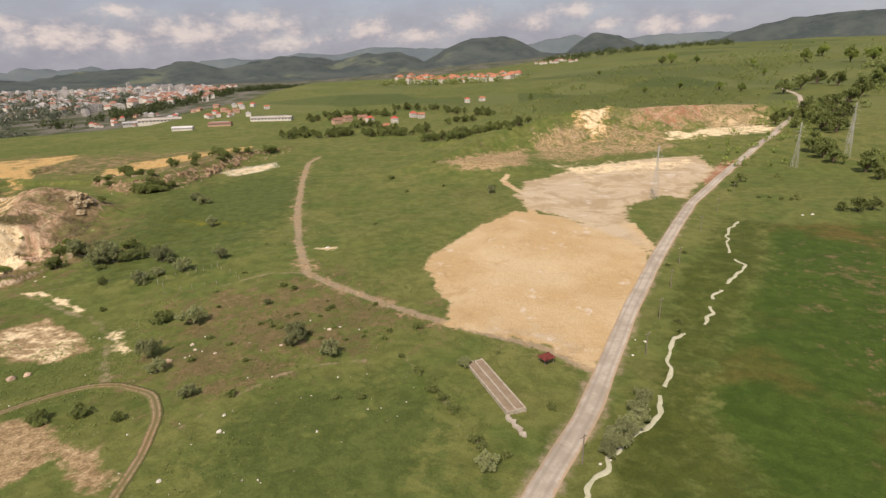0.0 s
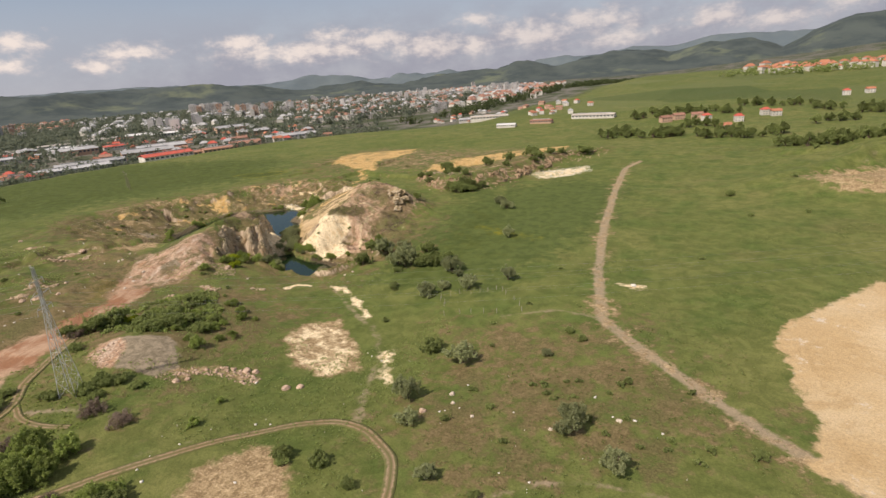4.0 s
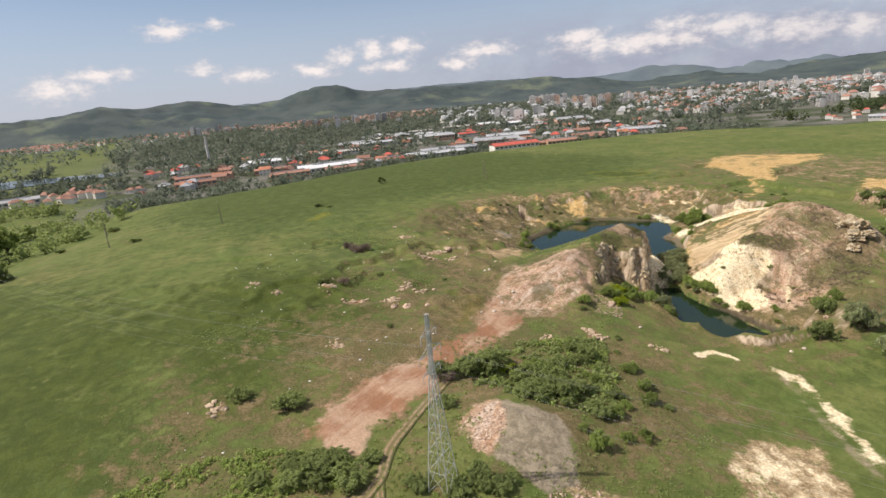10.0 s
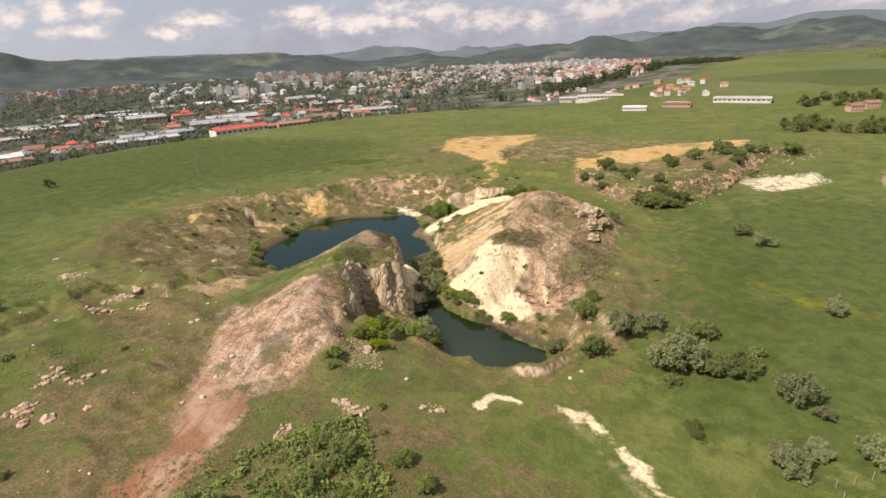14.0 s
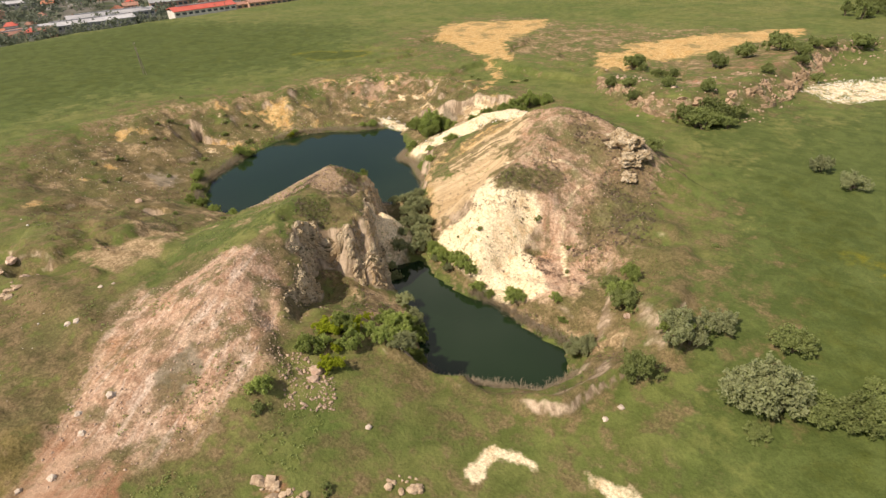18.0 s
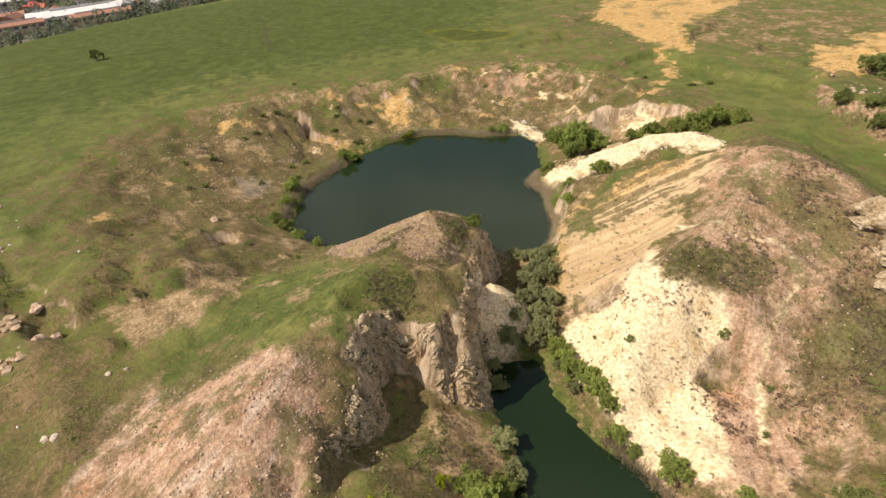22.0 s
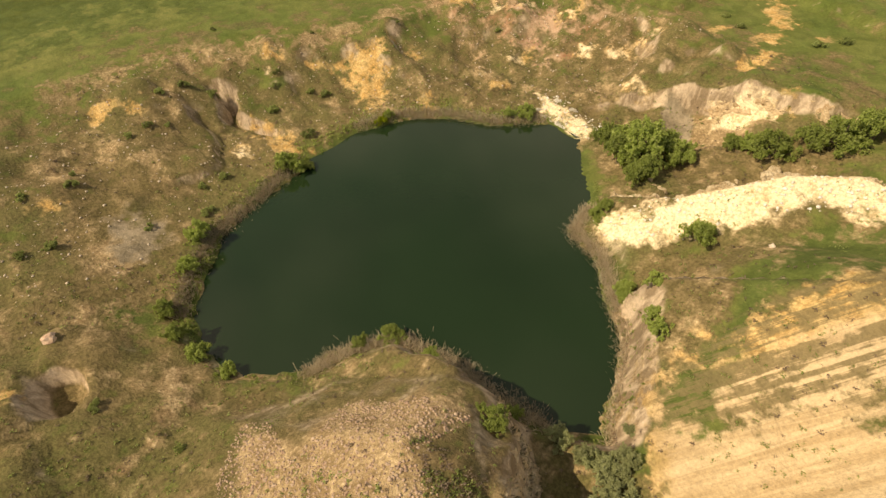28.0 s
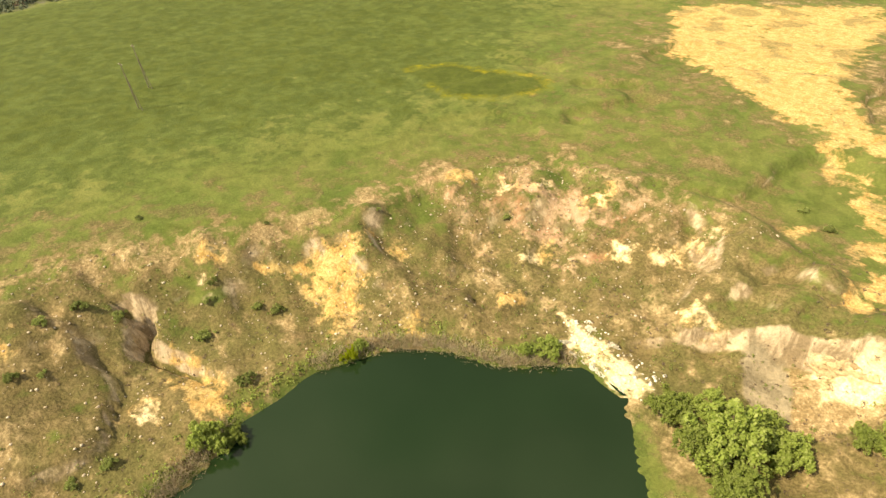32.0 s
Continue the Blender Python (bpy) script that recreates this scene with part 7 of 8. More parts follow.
ROOF_RED = mottled("red clay tiles", (0.29, 0.145, 0.10), (0.39, 0.225, 0.165), 0.6, 0.9, island=0.3)
ROOF_BRIGHT = mottled("bright red sheet roof", (0.48, 0.09, 0.06), (0.55, 0.14, 0.10), 0.1, 0.6)
ROOF_ORANGE = mottled("orange clay tiles", (0.40, 0.15, 0.085), (0.50, 0.23, 0.14), 0.5, 0.9, island=0.3)
ROOF_TAN = mottled("tan sheet roof", (0.40, 0.36, 0.31), (0.52, 0.48, 0.42), 0.1, 0.8)
ROOF_GREY = mottled("grey sheet roof", (0.34, 0.34, 0.34), (0.50, 0.50, 0.49), 0.1, 0.7, island=0.3)
ROOF_WHITE = mottled("pale sheet roof", (0.62, 0.62, 0.60), (0.74, 0.74, 0.72), 0.08, 0.7)
PLASTER = mottled("pale plaster", (0.58, 0.54, 0.47), (0.72, 0.69, 0.62), 0.15, 0.9, island=0.25)
PANEL = mottled("grey concrete panels", (0.44, 0.42, 0.40), (0.60, 0.57, 0.53), 0.05, 0.9, island=0.3)
ORANGE = mottled("salmon plaster", (0.52, 0.32, 0.22), (0.62, 0.42, 0.30), 0.05, 0.9, island=0.3)
GLASS = mottled("dark window glass", (0.06, 0.07, 0.08), (0.12, 0.13, 0.14), 0.3, 0.15)
CABLE = mottled("aluminium cable", (0.24, 0.24, 0.24), (0.32, 0.32, 0.32), 0.5, 0.6, 0.0, 0.3)


def box(bm, x0, y0, z0, x1, y1, z1):
    vs = [bm.verts.new(p) for p in ((x0, y0, z0), (x1, y0, z0), (x1, y1, z0), (x0, y1, z0), (x0, y0, z1), (x1, y0, z1), (x1, y1, z1), (x0, y1, z1))]
    for f_ in ((3, 2, 1, 0), (4, 5, 6, 7), (0, 1, 5, 4), (1, 2, 6, 5), (2, 3, 7, 6), (3, 0, 4, 7)):
        bm.faces.new([vs[k] for k in f_])


def lattice_pylon(high=28.0, wide=3.4):
    """A steel lattice tower with three pairs of arms."""
    thing = tagged(new("power_pylon"), "tall grey steel lattice power pylon", "pylon")
    levels = [0, 0.13, 0.25, 0.36, 0.46, 0.55, 0.63, 0.70, 0.77, 0.84, 0.91, 1.0]
    half = [wide * max(0.12, 1 - 1.18 * l) / 2 if l < 0.75 else wide * 0.062 for l in levels]
    corner = ((1, 1), (-1, 1), (-1, -1), (1, -1))
    for cx, cy in corner:
        bm = bmesh.new()
        for (a, ha), (b, hb) in zip(zip(levels, half), zip(levels[1:], half[1:])):
            limb(bm, (cx * ha, cy * ha, a * high - (0.5 if a == 0 else 0)), (cx * hb, cy * hb, b * high), 0.065, 0.065, 4)
        bmesh.ops.remove_doubles(bm, verts=bm.verts[:], dist=0.05)
        part("leg", bm, STEEL, thing)
    for side in range(4):
        (ax, ay), (bx, by) = corner[side], corner[(side + 1) % 4]
        bm = bmesh.new()
        for (a, ha), (b, hb) in zip(zip(levels, half), zip(levels[1:], half[1:])):
            limb(bm, (ax * ha, ay * ha, a * high), (bx * hb, by * hb, b * high), 0.032, 0.032, 4)
            limb(bm, (bx * ha, by * ha, a * high), (ax * hb, ay * hb, b * high), 0.032, 0.032, 4)
            limb(bm, (ax * hb, ay * hb, b * high), (bx * hb, by * hb, b * high), 0.03, 0.03, 4)
        tagged(part("bracing", bm, STEEL, thing), kind="stuff")
    for l, reach in ((0.70, 2.3), (0.80, 2.9), (0.90, 2.0)):
        for s in (-1, 1):
            bm = bmesh.new()
            w = 0.25
            for y in (-w, w):
                limb(bm, (s * 0.2, y, l * high), (s * reach, 0, l * high + 0.1), 0.05, 0.04, 4)
            limb(bm, (s * 0.2, 0, l * high + 1.1), (s * reach, 0, l * high + 0.1), 0.05, 0.04, 4)
            arm = part("arm", bm, STEEL, thing)
            bm = bmesh.new()
            limb(bm, (s * reach, 0, l * high + 0.1), (s * reach, 0, l * high - 1.0), 0.05, 0.05, 6)
            part("insulator", bm, PANEL, arm, "grey insulator string")
    return thing


def stand(x, y, turn=0.0, scale=1.0, sink=0.0):
    return Matrix.Translation((x, y, float(ground_at(x, y)) - sink)) @ Matrix.Rotation(turn, 4, "Z") @ Matrix.Scale(scale, 4)


PYLON = lattice_pylon()
line_turn = math.atan2(98, 138) + math.pi / 2
PYLON.matrix_basis = stand(-129.8, 78.2, line_turn)
PYLON["group"] = "power line"
pylon_at = [(-268, -20, 0.82), (-304, -127, 0.92), (101, 252, 0.9), (202, 308, 0.9), (241, 321, 0.9), (268, 358, 0.95), (-470, -190, 0.9)]
for px_, py_, ps_ in pylon_at:
    copy_thing(PYLON, stand(px_, py_, line_turn, ps_))


def wires(name, a, b, sag, label):
    """Six slack cables between the arms of two pylons."""
    thing = tagged(new(name), label, "cables")
    (ax, ay, sa), (bx, by, sb) = a, b
    d = Vector((math.cos(line_turn), math.sin(line_turn), 0))
    za, zb = float(ground_at(ax, ay)), float(ground_at(bx, by))
    for l, reach in ((0.70, 2.3), (0.80, 2.9), (0.90, 2.0)):
        for s in (-1, 1):
            cu = bpy.data.curves.new("cable", "CURVE")
            cu.dimensions, cu.bevel_depth, cu.bevel_resolution = "3D", 0.009, 0
            sp = cu.splines.new("POLY")
            sp.points.add(16)
            for k in range(17):
                t = k / 16
                p = Vector((ax, ay, za + (l * 28 - 1) * sa)).lerp(Vector((bx, by, zb + (l * 28 - 1) * sb)), t) + d * (s * reach)
                sp.points[k].co = (p.x, p.y, p.z - sag * 4 * t * (1 - t), 1)
            cu.materials.append(CABLE)
            ob = new("cable", cu)
            ob.parent = thing
    return thing


wires("power_cables", (-129.8, 78.2, 1.0), (-268, -20, 0.82), 3.0, "six slack power cables between steel pylons")
wires("power_cables", (-129.8, 78.2, 1.0), (101, 252, 0.9), 5.0, "six slack power cables over the meadow")


def wood_pole(high, label, braced=False):
    thing = tagged(new("utility_pole"), label, "pole")
    bm = bmesh.new()
    limb(bm, (0, 0, -0.5), (0, 0, high), 0.14, 0.09, 8)
    part("mast", bm, WOOD, thing)
    bm = bmesh.new()
    box(bm, -0.8, -0.05, high - 0.6, 0.8, 0.05, high - 0.48)
    arm = part("crossarm", bm, WOOD, thing)
    for s in (-0.7, 0.7):
        bm = bmesh.new()
        limb(bm, (s, 0, high - 0.48), (s, 0, high - 0.25), 0.05, 0.04, 6)
        part("insulator", bm, PLASTER, arm)
    if braced:
        bm = bmesh.new()
        limb(bm, (1.6, 0, -0.4), (0, 0, high * 0.8), 0.11, 0.08, 8)
        part("brace", bm, WOOD, thing)
    return thing


POLE = wood_pole(6.0, "grey wooden utility pole beside the road")
POLE.matrix_basis = stand(77, 166, 0.6)
POLE["group"] = "poles along the road"
for px_, py_ in ((67, 148), (56, 128), (46, 110), (22, 73), (99, 199), (119, 227), (142, 258)):
    copy_thing(POLE, stand(px_, py_, 0.6))
TALL_POLE = wood_pole(11.5, "tall wooden power pole on the plateau", True)
TALL_POLE.matrix_basis = stand(-376, 228, 0.3)
TALL_POLE["group"] = "poles on the plateau"
for px_, py_ in ((-390, 234), (-347, 15), (-358, 64), (-402, 8), (-545, 372), (-552, 385)):
    copy_thing(TALL_POLE, stand(px_, py_, 0.3))

# two dry concrete troughs side by side in the meadow, with broken slabs below them
def troughs():
    thing = tagged(new("concrete_troughs"), "two long dry concrete troughs side by side in the meadow", "trough")
    long, gap = 20.0, 1.9
    for k in range(3):
        bm = bmesh.new()
        box(bm, k * gap - 0.16, 0, -0.6, k * gap + 0.16, long - (0.8 if k == 1 else 0), 0.62 - 0.08 * k)
        part("side_wall", bm, CONCRETE, thing)
    for k in range(2):
        for y in (0.25, long - 0.4):
            bm = bmesh.new()
            box(bm, k * gap + 0.16, y, -0.6, (k + 1) * gap - 0.16, y + 0.3, 0.36)
            part("end_wall", bm, CONCRETE, thing)
        bm = bmesh.new()
        box(bm, k * gap + 0.16, 0.55, -0.6, (k + 1) * gap - 0.16, long - 0.4, 0.22)
        part("floor_slab", bm, STONE_FLOOR, thing, "pinkish dry silt floor")
    g = np.random.default_rng(3)
    for k in range(10):
        bm = bmesh.new()
        w, d = 0.35 + 0.3 * g.random(), 0.25 + 0.2 * g.random()
        box(bm, -w, -d, -0.3, w, d, 0.18 + 0.15 * g.random())
        ob = part("broken_slab", bm, CONCRETE, thing)
        ob.matrix_basis = Matrix.Translation((-0.2 + 0.45 * g.normal() * 0.5, -0.6 - k * 0.62, 0)) @ Matrix.Rotation(g.random() * 3, 4, "Z")
    return thing


STONE_FLOOR = mottled("dry silt", (0.22, 0.165, 0.11), (0.30, 0.24, 0.17), 0.4)
troughs().matrix_basis = stand(11.4, 86.5, math.atan2(6.6, 17.6), 1.0, -0.25)


def pavilion():
    """A small open shelter with a red hipped roof."""
    thing = tagged(new("picnic_shelter"), "small open shelter with a red hipped roof", "shelter")
    for x in (-1.5, 1.5):
        for y in (-1.2, 1.2):
            bm = bmesh.new()
            box(bm, x - 0.08, y - 0.08, -0.4, x + 0.08, y + 0.08, 2.25)
            part("post", bm, WOOD, thing)
    bm = bmesh.new()
    base = [bm.verts.new(p) for p in ((-2.1, -1.8, 2.15), (2.1, -1.8, 2.15), (2.1, 1.8, 2.15), (-2.1, 1.8, 2.15))]
    top = [bm.verts.new(p) for p in ((-0.5, 0, 3.3), (0.5, 0, 3.3))]
    for f_ in ((base[0], base[1], top[1], top[0]), (base[1], base[2], top[1]), (base[2], base[3], top[0], top[1]), (base[3], base[0], top[0])):
        bm.faces.new(f_)
    bmesh.ops.solidify(bm, geom=bm.faces[:], thickness=0.1)
    part("roof", bm, mottled("dark red tiles", (0.24, 0.06, 0.05), (0.32, 0.09, 0.075), 1.0), thing)
    bm = bmesh.new()
    box(bm, -0.9, -0.35, 0.68, 0.9, 0.35, 0.75)
    part("tabletop", bm, WOOD, thing)
    for x in (-0.7, 0.7):
        bm = bmesh.new()
        box(bm, x - 0.06, -0.25, -0.2, x + 0.06, 0.25, 0.68)
        part("table_leg", bm, WOOD, thing)
    return thing


pavilion().matrix_basis = stand(22.4, 106.3, 0.5, 0.78)

POST = tagged(new("fence_post"), "weathered leaning wooden fence post in the grass", "fence post", "old fence")
_bm = bmesh.new()
limb(_bm, (0, 0, -0.4), (0.05, 0.02, 1.5), 0.07, 0.055, 6)
part("stake", _bm, mottled("bleached wood", (0.30, 0.27, 0.22), (0.40, 0.36, 0.30), 2.0), POST)
fence_at = [(-85, 153), (-89, 160), (-78, 156), (-71, 158), (-84, 167), (-82, 169), (-80, 170), (-78, 172), (-76, 172), (-74, 170), (-70, 167), (-67, 164), (-65, 161), (-92, 163), (-90, 165), (-88, 167), (-88, 158), (-91, 161), (-81, 155), (-74.5, 157)]
POST.matrix_basis = stand(*fence_at[0])
for k_, (px_, py_) in enumerate(fence_at[1:]):
    copy_thing(POST, stand(px_, py_, k_ * 1.3))

# a pale dry stream bed that winds past the road
BED = mottled("pale stream bed", (0.40, 0.40, 0.26), (0.54, 0.53, 0.38), 0.5, 0.8)
for bed_line in ([(16, 60), (22, 68), (27, 74), (31, 79), (37, 84), (41, 88), (43, 94)], [(45.5, 97), (48.5, 102), (50, 107), (52.5, 111), (55, 117), (60, 119.5)],
                 [(66, 124), (70, 130), (73, 135)], [(76, 139), (78, 142.5), (80, 146)], [(84, 149), (90, 155), (96, 161), (96.5, 168)], [(97.5, 174), (102, 184), (107, 194), (113, 203), (120, 211)]):
    tagged(ribbon("stream_bed", bed_line, 0.42, BED, 0.07, 0.0, 0.8, 1.3), "pale winding stream bed in the grass", "stream", kind="structure")
for px_, py_, pr_ in ((43, 110, 0.5), (48, 116, 0.6), (46, 117, 0.4), (25, 73, 0.5), (27, 74, 0.4), (153, 216, 1.2), (149, 216, 0.8), (-41, 82, 0.9), (-42, 87, 0.6), (-46, 70, 0.7), (-42, 188, 1.5)):
    boulder(px_, py_, pr_ * 0.55, WHITE_STONE, "white rubble lump dumped on the grass", int(px_ + py_))

# ---- town ----
def house(w, d, h, wall, roof, label, hip=False, category="house"):
    thing = tagged(new("house"), label, category)
    bm = bmesh.new()
    box(bm, -w / 2, -d / 2, -3, w / 2, d / 2, h)
    part("wall", bm, wall, thing)
    bm = bmesh.new()
    e, rise = 0.5, d * 0.30
    b = [bm.verts.new(p) for p in ((-w / 2 - e, -d / 2 - e, h), (w / 2 + e, -d / 2 - e, h), (w / 2 + e, d / 2 + e, h), (-w / 2 - e, d / 2 + e, h))]
    inset = d * 0.4 if hip else 0
    t = [bm.verts.new(p) for p in ((-w / 2 - e + inset, 0, h + rise), (w / 2 + e - inset, 0, h + rise))]
    for f_ in ((b[0], b[1], t[1], t[0]), (b[2], b[3], t[0], t[1]), (b[1], b[2], t[1]), (b[3], b[0], t[0]), (b[3], b[2], b[1], b[0])):
        bm.faces.new(f_)
    roof_ob = part("roof", bm, roof, thing)
    bm = bmesh.new()
    box(bm, w * 0.2, -0.3 + d * 0.1, h + rise * 0.4, w * 0.2 + 0.7, 0.4 + d * 0.1, h + rise + 0.9)
    part("chimney", bm, ROOF_RED, roof_ob)
    for y, s in ((-d / 2, -1), (d / 2, 1)):
        n = max(2, int(w / 3.2))
        bm = bmesh.new()
        for storey in range(max(1, int(h / 3))):
            for k in range(n):
                x = (k + 0.5) * w / n - w / 2
                box(bm, x - 0.55, y - 0.04, storey * 3 + 1.0, x + 0.55, y + 0.04, storey * 3 + 2.3)
        tagged(part("glazing", bm, GLASS, thing), kind="stuff")
    return thing


def block(w, d, floors, wall, label):
    """A prefabricated apartment block with rows of windows and balconies."""
    thing = tagged(new("apartment_block"), label, "apartment block")
    h = floors * 2.9
    bm = bmesh.new()
    box(bm, -w / 2, -d / 2, -3, w / 2, d / 2, h)
    part("wall", bm, wall, thing)
    bm = bmesh.new()
    box(bm, -w / 2 - 0.2, -d / 2 - 0.2, h, w / 2 + 0.2, d / 2 + 0.2, h + 0.8)
    roof_ob = part("roof", bm, ROOF_GREY, thing)
    bm = bmesh.new()
    box(bm, -2.5, -2.0, h + 0.8, 2.5, 2.0, h + 3.4)
    part("lift_house", bm, wall, roof_ob)
    for y in (-d / 2, d / 2):
        bm = bmesh.new()
        n = int(w / 3)
        for f_ in range(floors):
            for k in range(n):
                x = (k + 0.5) * w / n - w / 2
                box(bm, x - 0.8, y - 0.06, f_ * 2.9 + 0.9, x + 0.8, y + 0.06, f_ * 2.9 + 2.3)
        tagged(part("glazing", bm, GLASS, thing), kind="stuff")
        bm = bmesh.new()
        for k in range(0, n, 3):
            x = (k + 0.5) * w / n - w / 2
            for f_ in range(floors):
                box(bm, x - 1.4, y - 1.1 if y < 0 else y, f_ * 2.9 - 0.1, x + 1.4, y if y < 0 else y + 1.1, f_ * 2.9 + 0.95)
        tagged(part("loggia", bm, PLASTER, thing), kind="stuff")
    return thing


def shed(w, d, h, wall, roof, label):
    """A long works hall with a shallow gable, roof ridge and doors."""
    thing = tagged(new("warehouse"), label, "warehouse")
    bm = bmesh.new()
    box(bm, -w / 2, -d / 2, -4, w / 2, d / 2, h)
    part("wall", bm, wall, thing)
    bm = bmesh.new()
    e, rise = 0.6, d * 0.12
    pts = [(-d / 2 - e, h), (0, h + rise), (d / 2 + e, h), (d / 2 + e, h + 0.3), (0, h + rise + 0.3), (-d / 2 - e, h + 0.3)]
    ends = [[bm.verts.new((x, y, z)) for y, z in pts] for x in (-w / 2 - e, w / 2 + e)]
    for k in range(6):
        bm.faces.new((ends[0][k], ends[0][(k + 1) % 6], ends[1][(k + 1) % 6], ends[1][k]))
    for r in ends:
        bm.faces.new(r)
    roof_ob = part("roof", bm, roof, thing)
    bm = bmesh.new()
    box(bm, -w * 0.4, -0.8, h + rise + 0.1, w * 0.4, 0.8, h + rise + 0.9)
    part("ridge_vent", bm, ROOF_GREY, roof_ob)
    for y in (-d / 2, d / 2):
        bm = bmesh.new()
        n = int(w / 5)
        for k in range(n):
            x = (k + 0.5) * w / n - w / 2
            box(bm, x - 1.6, y - 0.05, h * 0.55, x + 1.6, y + 0.05, h * 0.85)
        tagged(part("glazing", bm, GLASS, thing), kind="stuff")
    return thing


class Stock:
    """Building models set out at places; each later use is a copy."""

    def __init__(self, *models):
        self.models, self.used, self.k = models, set(), 0

    def put(self, x, y, turn, group, scale=1.0, which=None, z=None):
        i = self.k % len(self.models) if which is None else which
        m = Matrix.Translation((x, y, float(ground_at(x, y)) if z is None else z)) @ Matrix.Rotation(turn, 4, "Z") @ Matrix.Scale(scale, 4)
        if i in self.used:
            ob = copy_thing(self.models[i], m @ Matrix.Scale(1 / self.models[i].scale.x, 4))
        else:
            ob = self.models[i]
            ob.matrix_basis = m
            self.used.add(i)
        ob["group"] = group
        self.k += 1


HOUSES = Stock(house(11, 9, 6, PLASTER, ROOF_ORANGE, "pale two-storey house with a red tiled roof"), house(9, 8, 3.5, PLASTER, ROOF_RED, "small white house with a red gable roof", True),
               house(14, 9, 6, ORANGE, ROOF_RED, "salmon house with a red tiled roof"), house(12, 10, 6.5, PLASTER, ROOF_GREY, "pale house with a grey roof", True),
               house(10, 9, 7, PLASTER, ROOF_BRIGHT, "white house with a bright red roof", True))
BLOCKS = Stock(block(46, 13, 8, PANEL, "grey prefabricated concrete apartment block"), block(22, 17, 14, PANEL, "tall grey concrete apartment tower"), block(30, 13, 8, PLASTER, "pale apartment block with balconies"),
               block(20, 16, 13, ORANGE, "tall salmon-coloured apartment tower"), block(60, 13, 6, PLASTER, "long low pale apartment block"))
SHEDS = Stock(shed(50, 20, 6, PLASTER, ROOF_BRIGHT, "low works hall with a bright red roof"), shed(60, 26, 8, ORANGE, ROOF_GREY, "large tan works hall with a flat grey roof"),
              shed(48, 22, 7, PLASTER, ROOF_WHITE, "works hall with a white sheet roof"), shed(40, 15, 5.5, ORANGE, ROOF_RED, "brick works hall with a red tiled roof"), shed(70, 18, 6, PANEL, ROOF_GREY, "long grey concrete warehouse"),
              shed(62, 16, 5, PLASTER, ROOF_TAN, "long pale livestock barn with a tan roof"))

# works and houses along the foot of the plateau
for which, x_, y_, turn in ((2, -662, 185, 1.45), (3, -640, 205, 1.5), (3, -672, 255, 1.4), (2, -660, 200, 1.45), (4, -656, 320, 1.3), (0, -575, 378, 1.35), (3, -610, 420, 1.2), (3, -590, 455, 1.2), (1, -735, 470, 1.15), (1, -700, 430, 1.15),
                            (4, -680, 350, 1.3), (3, -650, 270, 1.4), (3, -627, 522, 1.0), (4, -612, 590, 0.9), (2, -962, 617, 1.1), (2, -1010, 600, 1.1), (5, -1060, 560, 1.1), (3, -655, 150, 1.5), (2, -655, 195, 1.5), (3, -720, 143, 1.4),
                            (3, -741, 60, 1.5), (2, -800, 150, 1.4), (4, -722, -118, 1.75), (3, -690, 60, 1.5), (1, -870, 420, 1.2), (5, -840, 250, 1.4), (4, -900, 330, 1.3),
                            (2, -640, -330, 2.1), (4, -600, -440, 2.1), (3, -560, -420, 2.0)):
    SHEDS.put(x_, y_, turn, "works along the foot of the plateau", 1.0, which)
SHEDS.put(-195, 650, 0.05, "farm buildings on the plateau", 0.75, 5)
SHEDS.put(-241, 612, 0.1, "farm buildings on the plateau", 0.6, 3)
SHEDS.put(-268, 580, 0.2, "farm buildings on the plateau", 0.42, 2)
SHEDS.put(-350, 700, 0.4, "farm buildings on the plateau", 0.8, 5)
SHEDS.put(-395, 745, 0.4, "farm buildings on the plateau", 0.7, 4)
g_ = np.random.default_rng(77)
for x_, y_ in ((-101, 612), (-85, 615), (-48, 592), (-21, 632), (-53, 540), (62, 815), (-75, 600), (-30, 640), (40, 800), (-110, 598)):
    HOUSES.put(x_, y_, g_.random() * 0.8, "hamlet on the plateau", 0.72, int(g_.choice([0, 2, 4])))
for _ in range(40):
    x_, y_ = g_.uniform(-480, -230), 0
    y_ = 660 + (-x_ - 230) * 0.35 + g_.uniform(0, 150)
    HOUSES.put(x_, y_, g_.random() * 3, "houses at the foot of the plateau", 0.62)


def district(stock, n, az, dist, group, turn, scale=(0.9, 1.15), which=None):
    for _ in range(n):
        a, d = radians(g_.uniform(*az)), g_.uniform(*dist)
        stock.put(-100 - d * math.sin(a), 100 + d * math.cos(a), turn + g_.choice([0, 1.57]) + g_.normal() * 0.08, group, g_.uniform(*scale), None if which is None else int(g_.choice(which)))


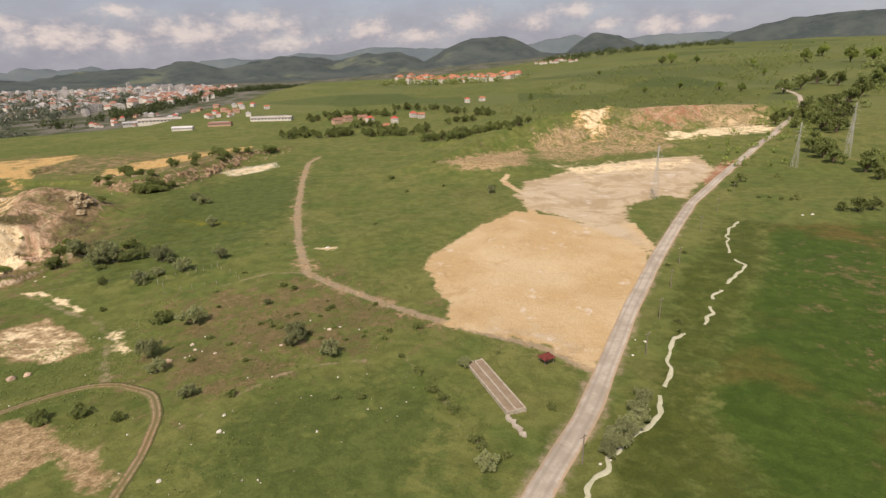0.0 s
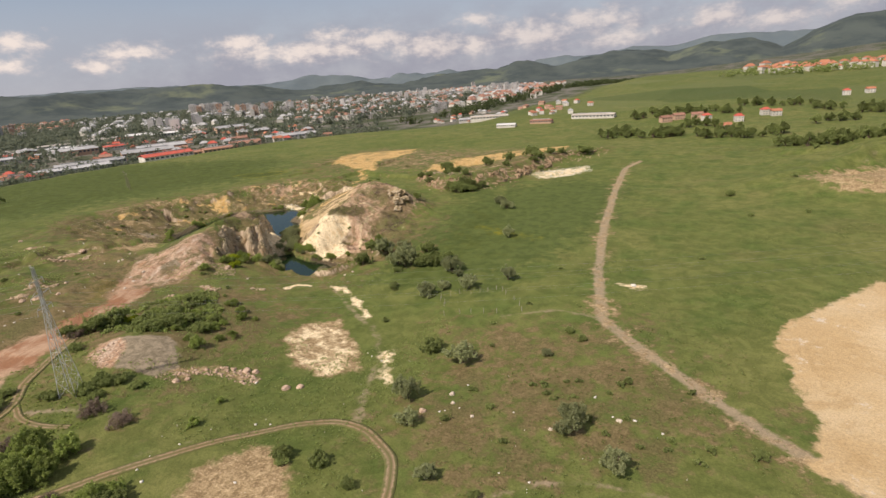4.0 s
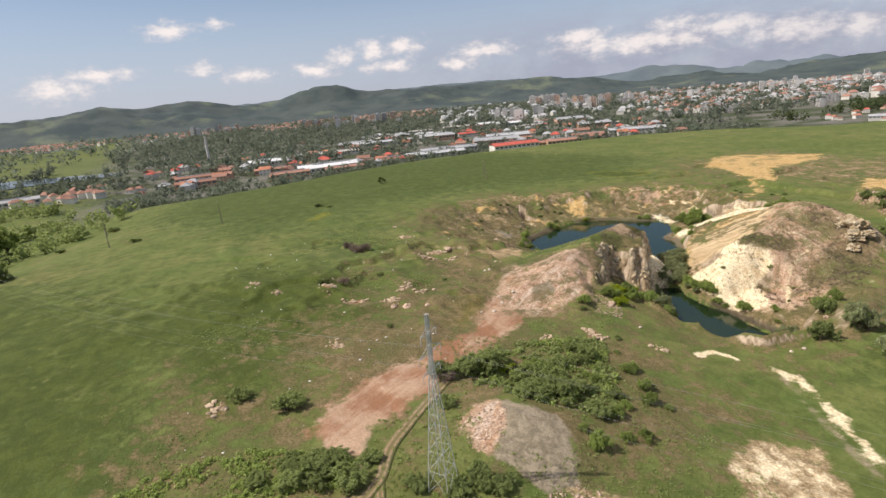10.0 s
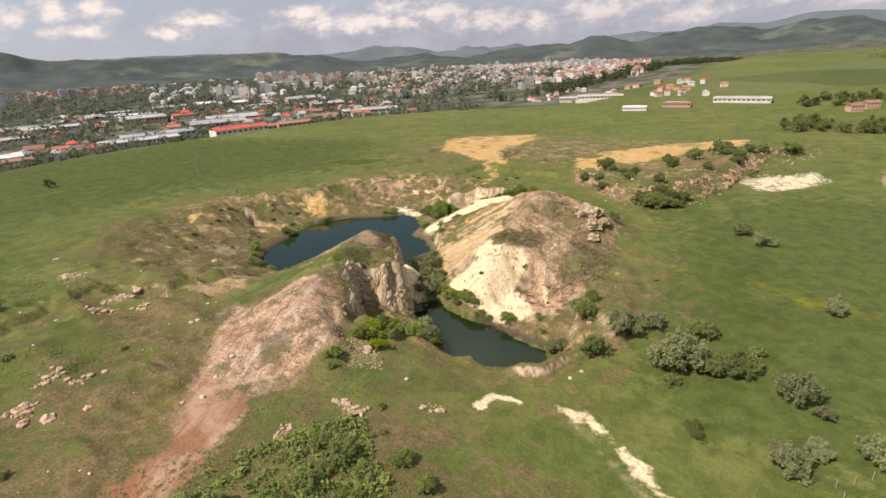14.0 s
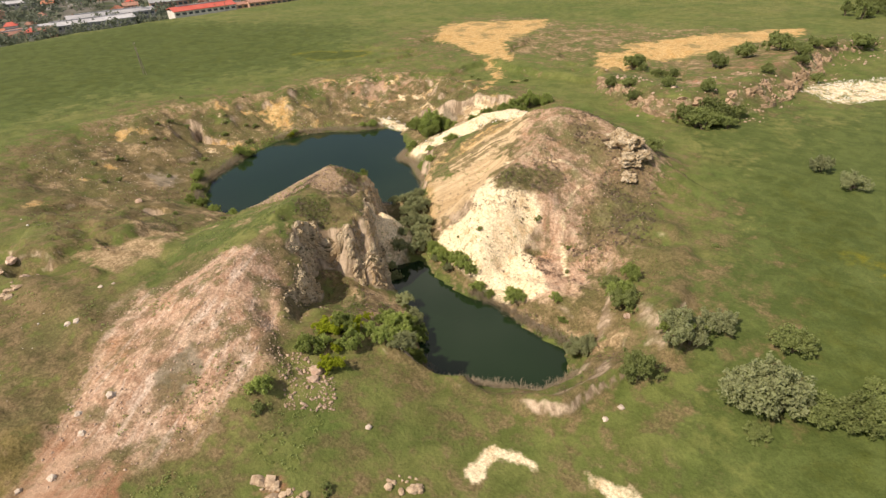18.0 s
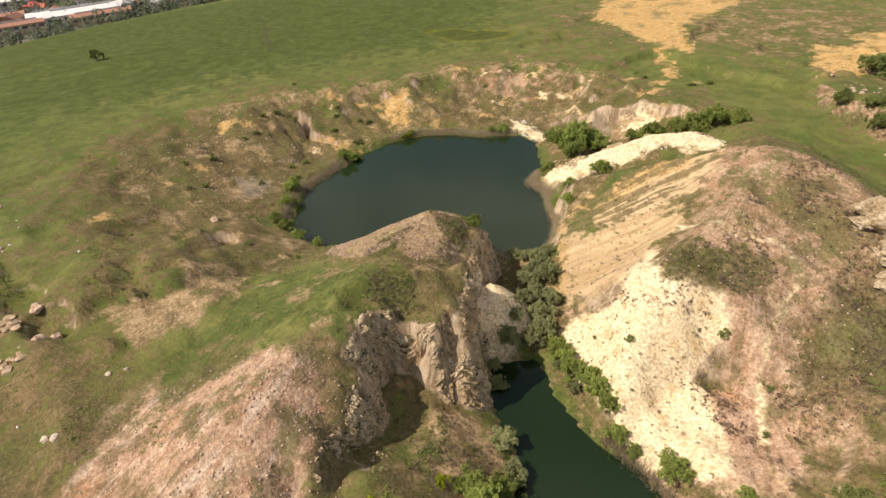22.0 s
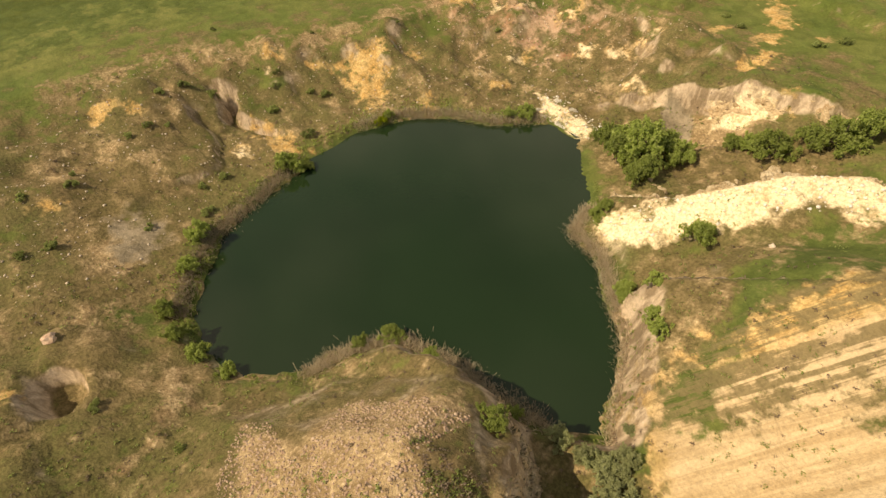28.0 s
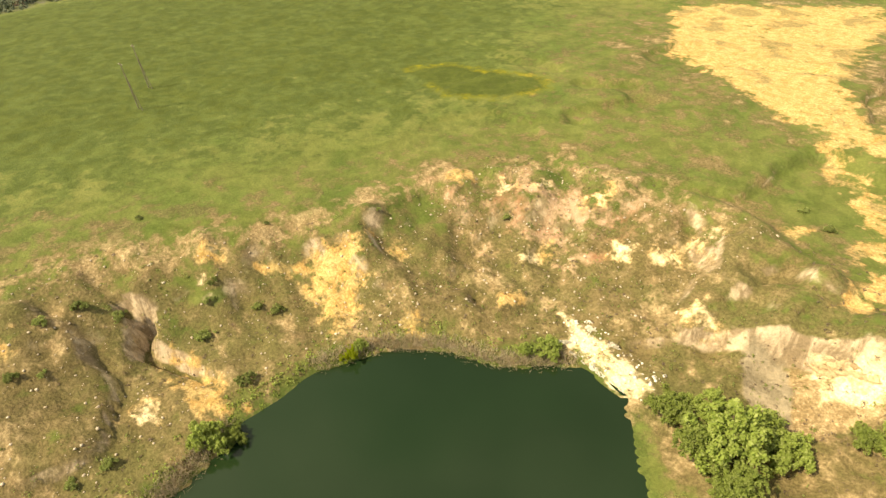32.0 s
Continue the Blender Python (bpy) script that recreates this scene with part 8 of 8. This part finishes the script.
def far_houses(name, spots, label, scale=1.2, roof=ROOF_RED):
    """Houses too far off to tell apart: walls and hipped roofs in one mesh."""
    g = np.random.default_rng(len(spots))
    V, F, M = [], [], []
    for x, y in spots:
        z, a = float(ground_at(x, y)), g.random() * 3
        w, d, h = scale * g.uniform(4, 7), scale * g.uniform(3.5, 5), scale * g.uniform(4, 8)
        c, s_ = math.cos(a), math.sin(a)
        pts = [(-w, -d, -3), (w, -d, -3), (w, d, -3), (-w, d, -3), (-w, -d, h), (w, -d, h), (w, d, h), (-w, d, h),
               (-w - .5, -d - .5, h), (w + .5, -d - .5, h), (w + .5, d + .5, h), (-w - .5, d + .5, h), (-w * .5, 0, h + d * .7), (w * .5, 0, h + d * .7)]
        o = len(V)
        V += [(x + c * p - s_ * q, y + s_ * p + c * q, z + r) for p, q, r in pts]
        F += [tuple(o + k for k in f_) for f_ in ((0, 1, 5, 4), (1, 2, 6, 5), (2, 3, 7, 6), (3, 0, 4, 7), (8, 9, 13, 12), (10, 11, 12, 13), (9, 10, 13), (11, 8, 12))]
        M += [0] * 4 + [1] * 4
    mesh = bpy.data.meshes.new(name)
    mesh.from_pydata(V, [], F)
    mesh.materials.append(PLASTER)
    mesh.materials.append(roof)
    mesh.polygons.foreach_set("material_index", M)
    return tagged(part(name, mesh, None), label, "houses", kind="stuff")


def arc(n, az, dist):
    return [(-100 - d * math.sin(a), 100 + d * math.cos(a)) for a, d in ((radians(g_.uniform(*az)), g_.uniform(*dist)) for _ in range(n))]


district(HOUSES, 60, (72, 100), (560, 800), "houses below the plateau", 1.2)
district(HOUSES, 60, (40, 72), (640, 900), "houses below the plateau", 1.0)
district(SHEDS, 26, (48, 82), (760, 1100), "works district", 1.2, (0.6, 1.0))
district(BLOCKS, 36, (46, 54), (1500, 1800), "north-western estate", 0.9, (0.6, 0.75), [1, 3, 2, 0])
district(BLOCKS, 16, (52.5, 56), (1850, 2000), "tower estate", 0.9, (0.75, 0.9), [1, 3])
district(BLOCKS, 8, (55, 60), (1050, 1250), "grey towers", 0.9, (0.6, 0.7), [1])
district(BLOCKS, 150, (22, 46), (1450, 2350), "white estate", 0.7, (0.5, 0.7), [0, 2, 4, 2, 1])
district(BLOCKS, 40, (24, 46), (950, 1400), "central district", 0.7, (0.4, 0.6), [0, 2, 4])
district(BLOCKS, 30, (70, 80), (1500, 1900), "western estate", 1.3, (0.55, 0.75), [1, 2, 3])
district(BLOCKS, 18, (85, 92), (2000, 2300), "hillside estate", 1.3, (0.6, 0.8), [1, 3, 2])
far_houses("hillside_suburb", arc(240, (66, 84), (1750, 2500)), "red-roofed houses of the hillside suburb")
far_houses("town_houses", arc(420, (18, 46), (1000, 2300)), "pale town houses with red roofs", 1.3)
far_houses("town_flats", arc(330, (20, 66), (1100, 2400)), "pale flat blocks in the town", 1.35, ROOF_GREY)
far_houses("far_suburb", arc(120, (84, 104), (2000, 2600)), "small houses of the far suburb")
far_houses("hill_village", [(x_, 1200 + 0.25 * (x_ + 90) + g_.uniform(-50, 100)) for x_ in g_.uniform(-90, 190, 60)], "red-roofed houses of the hill village", 1.3, ROOF_ORANGE)
far_houses("upper_village", [(g_.uniform(300, 420), g_.uniform(1700, 1800)) for _ in range(24)], "houses of the upper village", 0.8)


def chimney_stack(x, y, h):
    bm = bmesh.new()
    limb(bm, (0, 0, -2), (0, 0, h), 2.2, 1.3, 14)
    ob = part("factory_chimney", bm, PANEL)
    ob.matrix_basis = stand(x, y)
    return tagged(ob, "tall tapering grey factory chimney", "chimney", "factory chimneys")


far_houses("plain_village", arc(150, (100, 107), (2300, 2800)), "red-roofed village on the far plain", 1.1)
far_houses("river_works", [(x_, -60 - (x_ + 700) * 0.2 + g_.uniform(-40, 30)) for x_ in g_.uniform(-800, -690, 16)], "low brick works by the river", 0.9)
chimney_stack(-560, -425, 46)
chimney_stack(-905, 85, 42)
